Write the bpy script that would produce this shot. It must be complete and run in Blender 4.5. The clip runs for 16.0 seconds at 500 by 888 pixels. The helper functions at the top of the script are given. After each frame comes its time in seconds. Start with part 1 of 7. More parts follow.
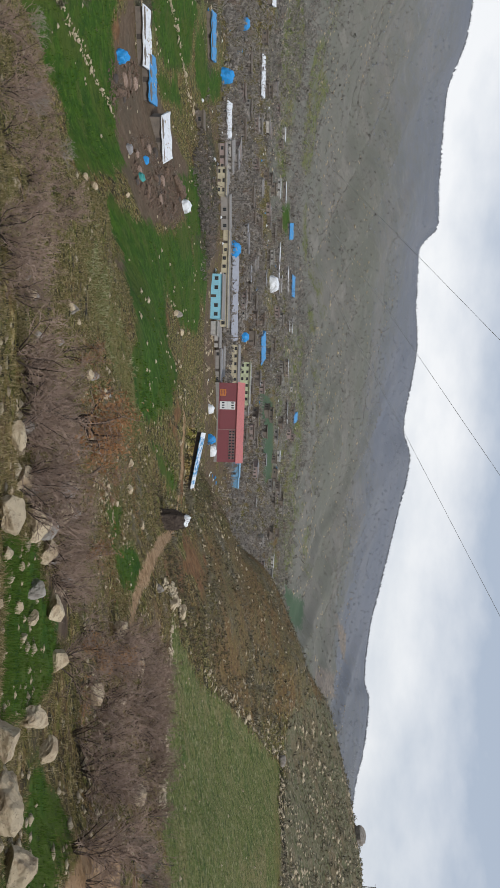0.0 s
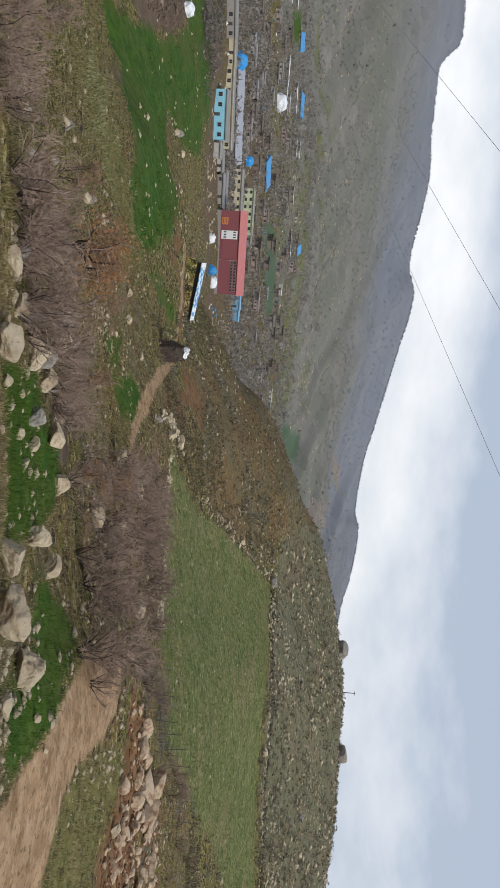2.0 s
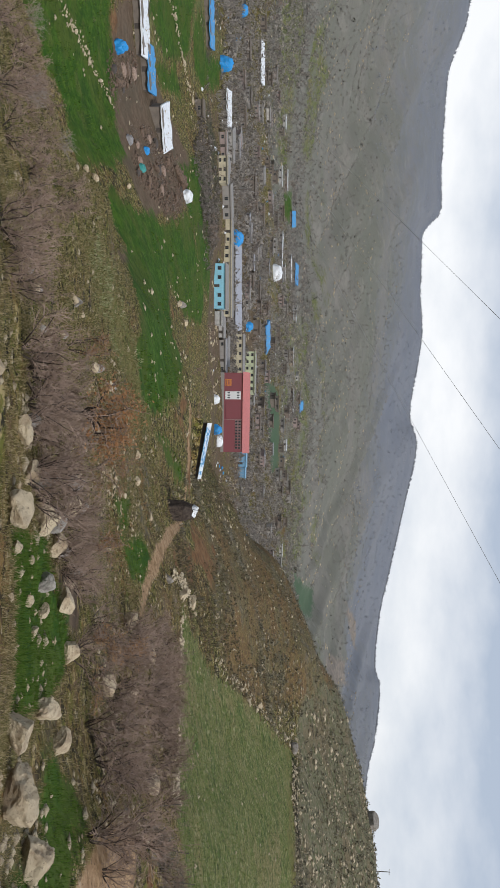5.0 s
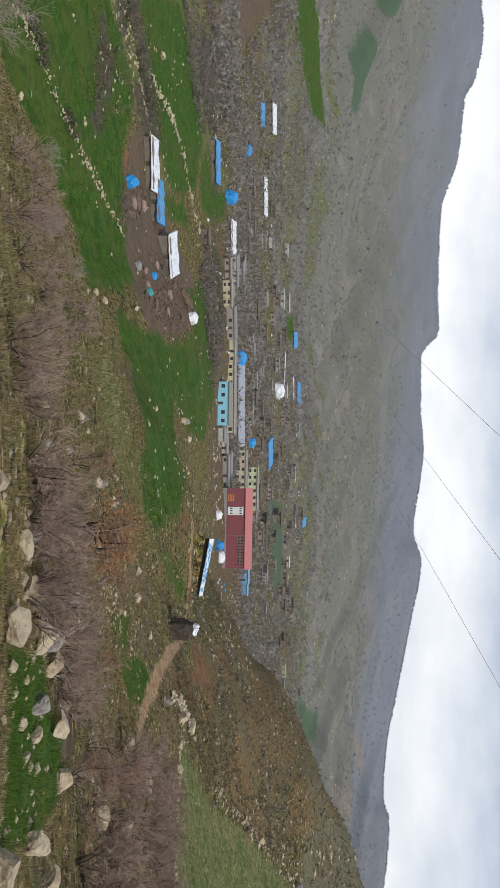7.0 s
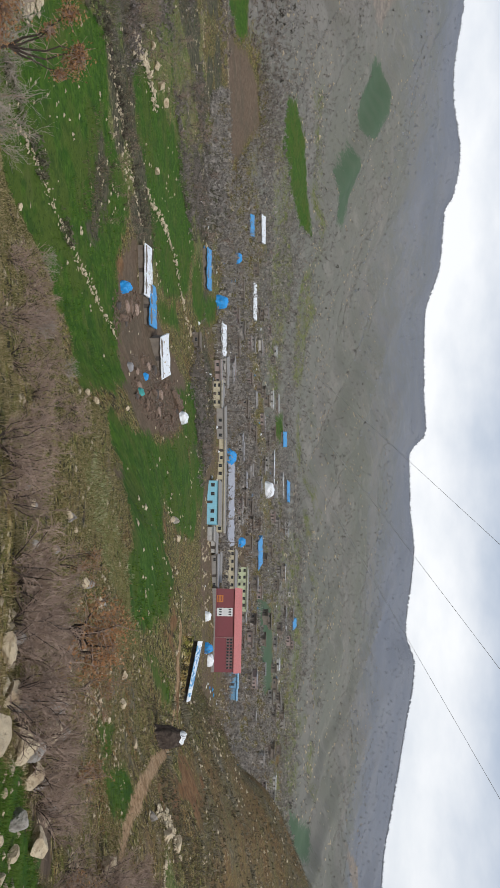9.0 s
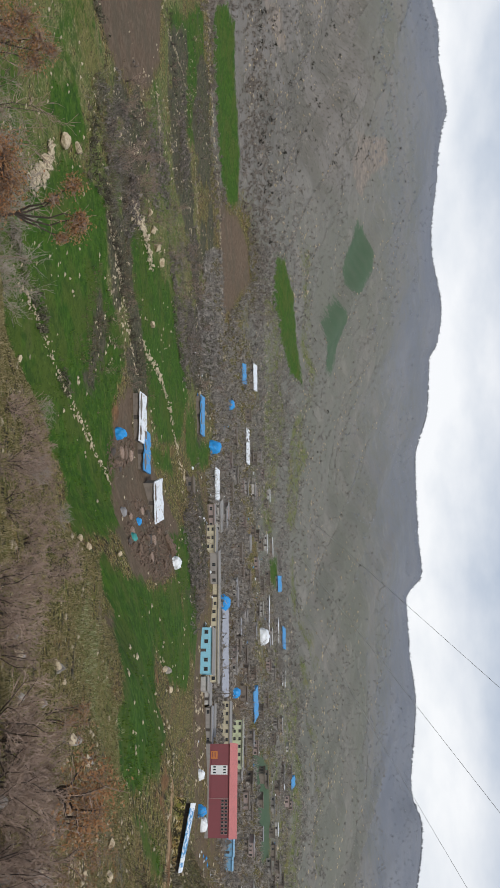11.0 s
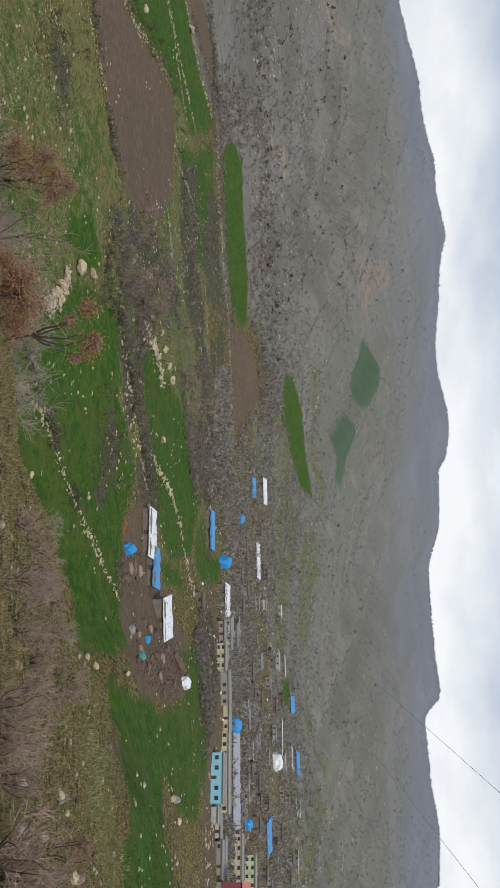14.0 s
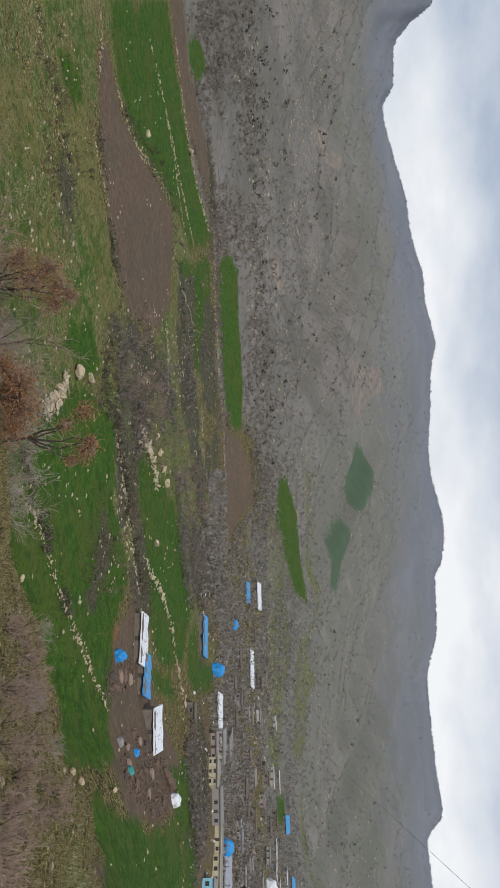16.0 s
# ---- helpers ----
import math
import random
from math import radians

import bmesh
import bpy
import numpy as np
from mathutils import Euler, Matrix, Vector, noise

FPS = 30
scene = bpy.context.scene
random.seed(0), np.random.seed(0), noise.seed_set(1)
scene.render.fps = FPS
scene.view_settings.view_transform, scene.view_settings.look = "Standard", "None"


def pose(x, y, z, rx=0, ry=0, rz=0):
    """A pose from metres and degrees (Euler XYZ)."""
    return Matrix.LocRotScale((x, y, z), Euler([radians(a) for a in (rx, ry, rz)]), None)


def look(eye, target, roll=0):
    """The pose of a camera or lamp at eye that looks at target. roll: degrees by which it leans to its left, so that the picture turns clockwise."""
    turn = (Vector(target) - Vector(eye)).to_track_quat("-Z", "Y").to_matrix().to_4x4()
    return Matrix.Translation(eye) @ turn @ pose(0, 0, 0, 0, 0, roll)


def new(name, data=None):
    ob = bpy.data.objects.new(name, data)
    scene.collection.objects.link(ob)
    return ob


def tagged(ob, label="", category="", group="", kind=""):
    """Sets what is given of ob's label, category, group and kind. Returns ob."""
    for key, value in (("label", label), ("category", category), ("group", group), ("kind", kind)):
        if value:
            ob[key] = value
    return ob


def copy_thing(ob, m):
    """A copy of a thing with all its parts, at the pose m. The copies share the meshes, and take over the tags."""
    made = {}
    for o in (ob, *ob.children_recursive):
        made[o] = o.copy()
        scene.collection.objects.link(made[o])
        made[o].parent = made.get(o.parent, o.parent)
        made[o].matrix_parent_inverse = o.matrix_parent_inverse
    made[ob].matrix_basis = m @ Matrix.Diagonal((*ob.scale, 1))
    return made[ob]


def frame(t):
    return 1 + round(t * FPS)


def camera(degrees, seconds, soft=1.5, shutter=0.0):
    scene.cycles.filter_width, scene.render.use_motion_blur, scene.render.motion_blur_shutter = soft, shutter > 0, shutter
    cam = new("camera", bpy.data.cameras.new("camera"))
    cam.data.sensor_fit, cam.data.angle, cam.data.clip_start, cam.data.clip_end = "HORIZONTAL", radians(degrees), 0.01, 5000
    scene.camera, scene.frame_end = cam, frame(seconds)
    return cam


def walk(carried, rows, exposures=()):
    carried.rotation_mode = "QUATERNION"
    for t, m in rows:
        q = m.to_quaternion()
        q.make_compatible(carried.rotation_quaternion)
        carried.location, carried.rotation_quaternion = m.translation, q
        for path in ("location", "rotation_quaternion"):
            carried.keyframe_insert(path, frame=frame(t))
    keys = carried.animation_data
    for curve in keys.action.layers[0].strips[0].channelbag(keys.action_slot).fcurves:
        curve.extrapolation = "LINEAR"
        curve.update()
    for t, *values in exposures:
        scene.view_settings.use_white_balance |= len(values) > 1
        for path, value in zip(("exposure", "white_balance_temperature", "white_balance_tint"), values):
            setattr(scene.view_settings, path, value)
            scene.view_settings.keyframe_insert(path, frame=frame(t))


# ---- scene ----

# ---- the lie of the land: heights over the viewpoint's bearing and range ----
EYE = Vector((0.0, 0.0, 45.0))
KNOTS = {}


def profile(bearing, ranges, angles):
    """One line of the land, from the viewpoint outwards: ranges in metres, and the angles in degrees at which the ground lies below or above eye level."""
    r = np.array([0.0] + ranges)
    KNOTS[bearing] = (r, np.concatenate([[-1.6], r[1:] * np.tan(np.radians(angles))]))


profile(-180, [15, 28, 45, 75, 105, 140, 180, 220, 280, 380, 540, 750, 1150, 1600, 2200, 3400], [10, 14, 16, 17, 17, 17, 17, 17, 16, 15, 14, 13, 12, 11, 10, 4])
profile(-110, [15, 28, 45, 75, 105, 140, 180, 220, 280, 380, 540, 750, 1150, 1600, 2200, 3400], [-12, -8, -5, -3, -2, -1, 0, 1, 2, 4, 5, 6, 7, 8, 9, 4])
profile(-76, [15, 28, 45, 75, 110, 135, 165, 210, 290, 380, 470, 620, 880, 1400, 2200, 3400], [-26, -24, -23.5, -23, -19, -16, -12.9, -10.2, -7.4, -5.2, -2.4, 0.8, 3.6, 7.0, 10.8, 5])
profile(-62, [15, 28, 45, 75, 110, 135, 165, 210, 290, 380, 470, 620, 880, 1400, 2200, 3400], [-26, -24, -23.5, -23, -19, -16, -12.9, -10.2, -7.4, -5.2, -2.8, 0.8, 3.6, 5.2, 6.6, 3])
profile(-48, [15, 28, 45, 75, 110, 140, 180, 230, 300, 390, 470, 620, 880, 1400, 2200, 3400], [-24, -22, -21.5, -24, -19.2, -15.5, -12.0, -9.5, -7.2, -5.0, -2.8, 0.5, 3.8, 6.8, 9.9, 5])
profile(-34, [15, 25, 36, 68, 104, 140, 180, 230, 300, 390, 480, 620, 880, 1400, 2200, 3400], [-23.5, -21, -20.6, -25, -20, -15.3, -11.9, -9.4, -7.2, -5.0, -2.6, 0.2, 3.2, 6.5, 9.8, 5])
profile(-24, [15, 28, 52, 82, 114, 150, 190, 230, 290, 380, 500, 650, 900, 1400, 2200, 3400], [-23, -20.3, -18, -21.5, -18, -13.9, -11, -9.2, -7.2, -5.0, -2.6, -0.2, 2.4, 5.2, 8.0, 4])
profile(-16, [15, 28, 50, 76, 112, 145, 190, 230, 280, 390, 540, 690, 920, 1400, 2200, 3400], [-22.5, -19.3, -16, -14.2, -15.4, -12, -9.3, -7.9, -6.7, -4.3, -2.0, 0.0, 2.5, 5.4, 8.2, 4])
profile(-8, [15, 28, 50, 80, 112, 145, 185, 220, 270, 390, 550, 720, 940, 1400, 2200, 3400], [-22.0, -18.6, -16, -13.6, -11.6, -10.1, -8.8, -7.9, -7.3, -4.1, -1.4, 0.6, 2.6, 4.9, 7.3, 3])
profile(-1, [15, 28, 50, 80, 108, 135, 165, 210, 270, 390, 550, 730, 950, 1400, 2200, 3400], [-22.0, -18.3, -15.6, -12.8, -10.7, -8.75, -10.4, -8.9, -6.9, -4.0, -1.1, 0.8, 2.6, 4.6, 6.8, 3])
profile(5, [15, 28, 50, 78, 103, 130, 165, 205, 280, 400, 560, 740, 960, 1400, 2200, 3400], [-22.0, -18.2, -15.4, -12.2, -10.3, -8.9, -7.2, -5.9, -7.0, -4.0, -1.6, 0.4, 2.0, 4.0, 6.4, 3])
profile(9, [15, 28, 47, 71, 93, 118, 153, 196, 236, 350, 510, 690, 930, 1400, 2200, 3400], [-21.7, -18.2, -15.2, -12.1, -9.7, -8.3, -6.1, -4.2, -2.6, -4.3, -2.3, -0.2, 1.6, 3.4, 5.6, 2.5])
profile(12, [15, 28, 45, 66, 86, 110, 145, 190, 236, 330, 480, 650, 900, 1400, 2200, 3400], [-21.5, -18.2, -15, -12, -9.3, -8.0, -5.4, -3.0, -0.95, -4.0, -3.0, -0.7, 1.2, 3.0, 5.0, 2])
profile(16, [15, 28, 44.5, 62, 81, 110, 145, 184, 226, 265, 440, 620, 900, 1400, 2200, 3400], [-21.2, -18.0, -14.4, -11.5, -9.1, -7.3, -4.8, -2.4, 0.5, 0.75, -1.0, 0.2, 1.5, 3.0, 4.75, 2])
profile(20, [15, 28, 44, 58, 76, 110, 145, 178, 215, 275, 420, 600, 900, 1400, 2200, 3400], [-21, -17.8, -13.8, -11, -8.9, -6.6, -4.2, -2.2, 0.2, 2.7, 0.5, 1.0, 1.8, 3.0, 4.5, 2])
profile(30, [15, 25, 30.5, 37, 50, 75, 110, 160, 205, 290, 380, 600, 900, 1400, 2200, 3400], [-20.5, -17.2, -14.3, -11.9, -9.4, -6.8, -4.2, -1.1, 1.6, 4.4, 3.4, 2.5, 2.5, 3, 3.5, 2])
profile(36, [13, 20, 26, 33, 45, 70, 110, 160, 205, 290, 380, 600, 900, 1400, 2200, 3400], [-20.5, -18.2, -15.7, -12.8, -10.1, -6.8, -4.0, -1.3, 1.6, 4.35, 4.0, 3, 3, 3, 3.3, 2])
profile(43, [13, 20, 26, 33, 45, 70, 110, 160, 205, 290, 380, 600, 900, 1400, 2200, 3400], [-20.5, -18.2, -15.7, -12.8, -10.1, -6.8, -4.0, -1.3, 1.4, 3.75, 3.4, 2.5, 2.5, 2.5, 2.6, 2])
profile(60, [13, 20, 26, 33, 45, 70, 110, 160, 205, 290, 380, 600, 900, 1400, 2200, 3400], [-17, -14, -12, -10, -8, -5, -2.0, 1, 3, 5, 5, 5, 5, 5, 5, 2])
profile(120, [15, 28, 45, 75, 105, 140, 180, 220, 280, 380, 540, 750, 1150, 1600, 2200, 3400], [4, 8, 10, 11, 12, 13, 13, 13, 13, 13, 12, 12, 11, 10, 9, 4])
KNOTS[180] = KNOTS[-180]

# the far skyline: bearings and angles
SKY_B = [-69, -68, -66.5, -64.5, -63.2, -60.3, -56.92, -55.34, -53.7, -52.01, -50.3, -48.53, -47.27, -46.01, -44.91, -43.05, -41.15, -39.61, -38.3, -34.2, -32, -30.8, -27.5, -23.5, -18.5, -15.7, -13.9, -10.2, -7.4, -1.4, 0.5, 5, 9.9, 13, 16.2, 17.4, 20.8, 22.8, 26]
SKY_A = [9.4, 8.1, 7.15, 7.15, 6.5, 7.15, 8.07, 8.25, 8.64, 9.11, 9.21, 9.61, 9.84, 9.58, 9.46, 9.39, 9.23, 9.1, 9.18, 9.86, 9.64, 9.07, 8.95, 8.02, 8.06, 8.2, 7.08, 7.12, 7.35, 6.7, 7.2, 6.42, 5.4, 4.75, 4.48, 4.8, 4.46, 3.98, 3.6]

BEARINGS = np.array(sorted(KNOTS), dtype=float)
K_R = np.array([KNOTS[int(b)][0] for b in BEARINGS])
K_Z = np.array([KNOTS[int(b)][1] for b in BEARINGS])


def pchip(x, y, q):
    """Shape-keeping cubic through (x, y) at q; y may hold several columns."""
    h = np.diff(x)[:, None]
    d = np.diff(y, axis=0) / h
    m = np.zeros_like(y)
    same = d[1:] * d[:-1] > 0
    safe = np.where(same, d[1:] * d[:-1], 1.0)
    w = np.where(same, d[1:] + d[:-1], 1.0)
    m[1:-1] = np.where(same, 2 * safe / w, 0.0)
    i = np.clip(np.searchsorted(x, q) - 1, 0, len(x) - 2)
    s = ((q - x[i]) / (x[i + 1] - x[i]))[:, None]
    hh = h[i]
    return (y[i] * (1 + 2 * s) * (1 - s) ** 2 + m[i] * hh * s * (1 - s) ** 2
            + y[i + 1] * s * s * (3 - 2 * s) + m[i + 1] * hh * s * s * (s - 1))


def lattice(seed):
    g = np.random.RandomState(seed)
    return g.rand(256, 256)


LATTICES = [lattice(k) for k in range(6)]


def vnoise(x, y, k=0):
    """Smooth value noise, -1 to 1."""
    xi, yi = np.floor(x).astype(int), np.floor(y).astype(int)
    fx, fy = x - xi, y - yi
    fx, fy = fx * fx * (3 - 2 * fx), fy * fy * (3 - 2 * fy)
    g = LATTICES[k % 6]
    a, b = g[xi & 255, yi & 255], g[(xi + 1) & 255, yi & 255]
    c, d = g[xi & 255, (yi + 1) & 255], g[(xi + 1) & 255, (yi + 1) & 255]
    return 2 * ((a * (1 - fx) + b * fx) * (1 - fy) + (c * (1 - fx) + d * fx) * fy) - 1


def fbm(x, y, octaves=4, k=0):
    total, amp = 0.0, 1.0
    for o in range(octaves):
        total = total + amp * vnoise(x * 2 ** o + 17.3 * o, y * 2 ** o - 9.1 * o, k + o)
        amp *= 0.5
    return total


def smooth(a, b, x):
    s = np.clip((x - a) / (b - a), 0, 1)
    return s * s * (3 - 2 * s)


def relief(x, y, r, rough=1.0):
    """Humps, gullies and crags on top of the broad shape."""
    near = 0.10 * fbm(x / 2.3, y / 2.3, 3) * smooth(6, 14, r) * (1 - smooth(120, 200, r))
    mid = 0.35 * fbm(x / 14, y / 14, 3, 2) * smooth(25, 70, r) * (1 - 0.6 * smooth(90, 150, r))
    b, q = np.degrees(np.arctan2(x, y)), np.log(np.maximum(r, 1))
    spurs = 1 - np.abs(fbm(b / 6.5 + 2.6 * q, 0.8 * q + b / 40, 4, 1))
    far = ((0.018 + 0.016 * smooth(-30, -44, b)) * np.minimum(r, 1000) * (spurs - 0.62) + 2.5 * fbm(x / 45, y / 45, 3, 4)) * smooth(440, 800, r) * (1 - smooth(1500, 2080, r))
    return rough * (near + mid) + far


def profiles_at(b):
    """Ranges and heights of the knots at the bearings b, in degrees."""
    r, z = pchip(BEARINGS, K_R, b), pchip(BEARINGS, K_Z, b)
    sky = pchip(np.array([-76.0] + SKY_B + [30.0]), np.array([[10.8]] + [[a] for a in SKY_A] + [[3.5]]), b)[:, 0]
    inside = (b > -76) & (b < 30)
    z[:, 15] = np.where(inside, r[:, 15] * np.tan(np.radians(sky - 0.17)), z[:, 15])
    return r, z


def ground_z(x, y):
    """The ground's height in metres at x, y (arrays or numbers)."""
    x, y = np.atleast_1d(np.asarray(x, float)), np.atleast_1d(np.asarray(y, float))
    b, rr = np.degrees(np.arctan2(x, y)), np.hypot(x, y)
    kr, kz = profiles_at(b)
    out = np.empty(len(x))
    for i in range(len(x)):
        out[i] = pchip(kr[i], kz[i][:, None], np.array([rr[i]]))[0, 0]
    out = out + relief(x, y, rr) + EYE.z
    return out if len(out) > 1 else float(out[0])


# ---- camera: held upright on its side, turning where it stands ----
cam = camera(34.966, 16.0, soft=1.45)
TURNS = [  # seconds, bearing, tilt, lean
    (0, 0.04, -4.11, 2.11),
    (0.5, 2.44, -4.20, 3.14),
    (1, 6.02, -4.25, 3.82),
    (1.5, 9.52, -3.56, 4.17),
    (2, 11.98, -3.36, 4.48),
    (2.5, 14.26, -3.54, 4.89),
    (3, 11.88, -3.63, 4.00),
    (3.5, 8.84, -3.68, 2.84),
    (4, 7.11, -4.20, 2.51),
    (4.2, 5.76, -4.23, 2.34),
    (6.3, -4.81, -5.06, 0.52),
    (6.5, -5.54, -5.03, 0.89),
    (7, -7.55, -4.86, 0.60),
    (7.5, -9.20, -4.50, 0.77),
    (8, -10.91, -4.73, 0.01),
    (8.5, -13.17, -4.91, 0.23),
    (9, -14.71, -4.15, 0.08),
    (9.5, -17.06, -3.87, 0.02),
    (10, -19.77, -3.99, 0.10),
    (10.2, -20.92, -3.84, -0.22),
    (12.3, -28.30, -3.82, -1.66),
    (12.5, -27.30, -3.59, -1.85),
    (13, -28.16, -3.05, -1.35),
    (13.5, -29.58, -3.22, -1.52),
    (13.8, -31.73, -3.71, -1.77),
    (14, -33.32, -4.04, -2.27),
    (14.5, -34.92, -4.96, -2.83),
    (15, -37.26, -3.63, -1.52),
    (15.5, -38.46, -2.02, -0.95),
    (16, -40.75, -3.33, -2.49),
]


def aim(bearing, tilt, lean):
    b, e = radians(bearing), radians(tilt)
    way = Vector((math.sin(b) * math.cos(e), math.cos(b) * math.cos(e), math.sin(e)))
    return look(EYE, EYE + way, 90 + lean)


walk(cam, [(t, aim(b, e, l)) for t, b, e, l in TURNS], exposures=[(0.0, 0.06), (2.0, 0.16), (4.0, 0.12), (6.5, 0.20), (9.0, 0.17), (10.0, 0.14), (12.5, 0.08), (14.5, 0.10), (14.9, 0.30), (15.5, 0.16), (16.0, 0.04)])

# ---- world and sun: a broken overcast ----
SUN_BEARING, SUN_HEIGHT = 142.0, 42.0
world = bpy.data.worlds.new("overcast_sky")
scene.world = world
world.use_nodes = True
wt = world.node_tree
wt.nodes.clear()


def wnode(kind, **values):
    n = wt.nodes.new(kind)
    for k, v in values.items():
        n.inputs[k].default_value = v
    return n


sky = wt.nodes.new("ShaderNodeTexSky")
sky.sky_type, sky.sun_disc = "NISHITA", False
sky.sun_elevation, sky.sun_rotation = radians(SUN_HEIGHT), radians(SUN_BEARING)
coord = wt.nodes.new("ShaderNodeTexCoord")
squash = wt.nodes.new("ShaderNodeMapping")
squash.inputs["Scale"].default_value = (1.0, 1.0, 2.2)
squash.inputs["Location"].default_value = (0.35, 0.1, 0.25)
puffs = wnode("ShaderNodeTexNoise", Scale=3.4, Detail=6.0, Roughness=0.55)
ramp = wt.nodes.new("ShaderNodeValToRGB")
ramp.color_ramp.elements[0].position, ramp.color_ramp.elements[0].color = 0.36, (5.2, 6.0, 7.3, 1)
ramp.color_ramp.elements[1].position, ramp.color_ramp.elements[1].color = 0.68, (11.0, 11.05, 11.2, 1)
veil = wt.nodes.new("ShaderNodeMix")
veil.data_type = "RGBA"
veil.inputs["Factor"].default_value = 0.88
back = wnode("ShaderNodeBackground", Strength=0.086)
wout = wt.nodes.new("ShaderNodeOutputWorld")
wt.links.new(coord.outputs["Generated"], squash.inputs["Vector"])
wt.links.new(squash.outputs["Vector"], puffs.inputs["Vector"])
toward = wt.nodes.new("ShaderNodeVectorMath")  # the cloud is thinnest beyond the ridge
toward.operation = "DOT_PRODUCT"
toward.inputs[1].default_value = (math.sin(radians(-26)) * 0.98, math.cos(radians(-26)) * 0.98, 0.05)
glow = wt.nodes.new("ShaderNodeMath")
glow.operation = "MULTIPLY_ADD"
glow.inputs[1].default_value, glow.inputs[2].default_value = 0.46, -0.15
thick = wt.nodes.new("ShaderNodeMath")
thick.operation = "MULTIPLY_ADD"
thick.inputs[1].default_value = 0.78
wt.links.new(coord.outputs["Generated"], toward.inputs[0])
wt.links.new(toward.outputs["Value"], glow.inputs[0])
wt.links.new(puffs.outputs["Fac"], thick.inputs[0])
height = wt.nodes.new("ShaderNodeSeparateXYZ")  # heavier, bluer cloud higher up
lift = wt.nodes.new("ShaderNodeMapRange")
lift.interpolation_type = "SMOOTHSTEP"
lift.inputs["From Min"].default_value, lift.inputs["From Max"].default_value = 0.13, 0.27
lift.inputs["To Max"].default_value = -0.27
sum_ = wt.nodes.new("ShaderNodeMath")
wt.links.new(coord.outputs["Generated"], height.inputs["Vector"])
wt.links.new(height.outputs["Z"], lift.inputs["Value"])
wt.links.new(lift.outputs["Result"], sum_.inputs[0])
wt.links.new(glow.outputs[0], sum_.inputs[1])
wt.links.new(sum_.outputs[0], thick.inputs[2])
wt.links.new(thick.outputs[0], ramp.inputs["Fac"])
wt.links.new(sky.outputs["Color"], veil.inputs["A"])
wt.links.new(ramp.outputs["Color"], veil.inputs["B"])
wt.links.new(veil.outputs["Result"], back.inputs["Color"])
wt.links.new(back.outputs["Background"], wout.inputs["Surface"])

sun = new("sun", bpy.data.lights.new("sun", "SUN"))
sun.data.energy, sun.data.angle, sun.data.color = 2.4, radians(9), (1.0, 0.99, 0.975)
_b, _h = radians(SUN_BEARING), radians(SUN_HEIGHT)
sun.matrix_world = look((0, 0, 200), Vector((0, 0, 200)) - Vector((math.sin(_b) * math.cos(_h), math.cos(_b) * math.cos(_h), math.sin(_h))))

# ---- materials ----
class Graph:
    """A material's node tree with short ways to add nodes."""

    def __init__(self, name):
        self.mat = bpy.data.materials.new(name)
        self.mat.use_nodes = True
        self.t = self.mat.node_tree
        self.bsdf = self.t.nodes["Principled BSDF"]
        self.pos = self.t.nodes.new("ShaderNodeNewGeometry").outputs["Position"]
        self.obj = self.t.nodes.new("ShaderNodeTexCoord").outputs["Object"]

    def put(self, socket, value):
        if isinstance(value, bpy.types.NodeSocket):
            self.t.links.new(value, socket)
        else:
            socket.default_value = value

    def noise(self, scale, detail=4.0, rough=0.55, where=None, stretch=None):
        n = self.t.nodes.new("ShaderNodeTexNoise")
        n.inputs["Scale"].default_value, n.inputs["Detail"].default_value, n.inputs["Roughness"].default_value = scale, detail, rough
        src = self.pos if where is None else where
        if stretch:
            m = self.t.nodes.new("ShaderNodeMapping")
            m.inputs["Scale"].default_value = stretch
            self.t.links.new(src, m.inputs["Vector"])
            src = m.outputs["Vector"]
        self.t.links.new(src, n.inputs["Vector"])
        return n.outputs["Fac"]

    def step(self, value, a, b):
        n = self.t.nodes.new("ShaderNodeMapRange")
        n.interpolation_type = "SMOOTHSTEP"
        self.put(n.inputs["Value"], value)
        n.inputs["From Min"].default_value, n.inputs["From Max"].default_value = a, b
        return n.outputs["Result"]

    def math(self, op, a, b=0.0):
        n = self.t.nodes.new("ShaderNodeMath")
        n.operation = op
        self.put(n.inputs[0], a)
        self.put(n.inputs[1], b)
        return n.outputs[0]

    def mix(self, f, a, b):
        n = self.t.nodes.new("ShaderNodeMix")
        n.data_type = "RGBA"
        for k, v in (("Factor", f), ("A", a), ("B", b)):
            self.put(n.inputs[k], (*v, 1) if isinstance(v, tuple) else v)
        return n.outputs["Result"]

    def attr(self, name):
        n = self.t.nodes.new("ShaderNodeAttribute")
        n.attribute_name = name
        return n.outputs["Fac"]

    def random(self):
        return self.t.nodes.new("ShaderNodeObjectInfo").outputs["Random"]

    def island(self):
        return self.t.nodes.new("ShaderNodeNewGeometry").outputs["Random Per Island"]

    def done(self, colour, rough=0.9, bump=None, strength=0.4, distance=0.05, metal=0.0, specular=0.3):
        self.put(self.bsdf.inputs["Base Color"], (*colour, 1) if isinstance(colour, tuple) else colour)
        self.put(self.bsdf.inputs["Roughness"], rough)
        self.bsdf.inputs["Metallic"].default_value = metal
        self.bsdf.inputs["Specular IOR Level"].default_value = specular
        if bump is not None:
            b = self.t.nodes.new("ShaderNodeBump")
            b.inputs["Strength"].default_value, b.inputs["Distance"].default_value = strength, distance
            self.put(b.inputs["Height"], bump)
            self.t.links.new(b.outputs["Normal"], self.bsdf.inputs["Normal"])
        return self.mat


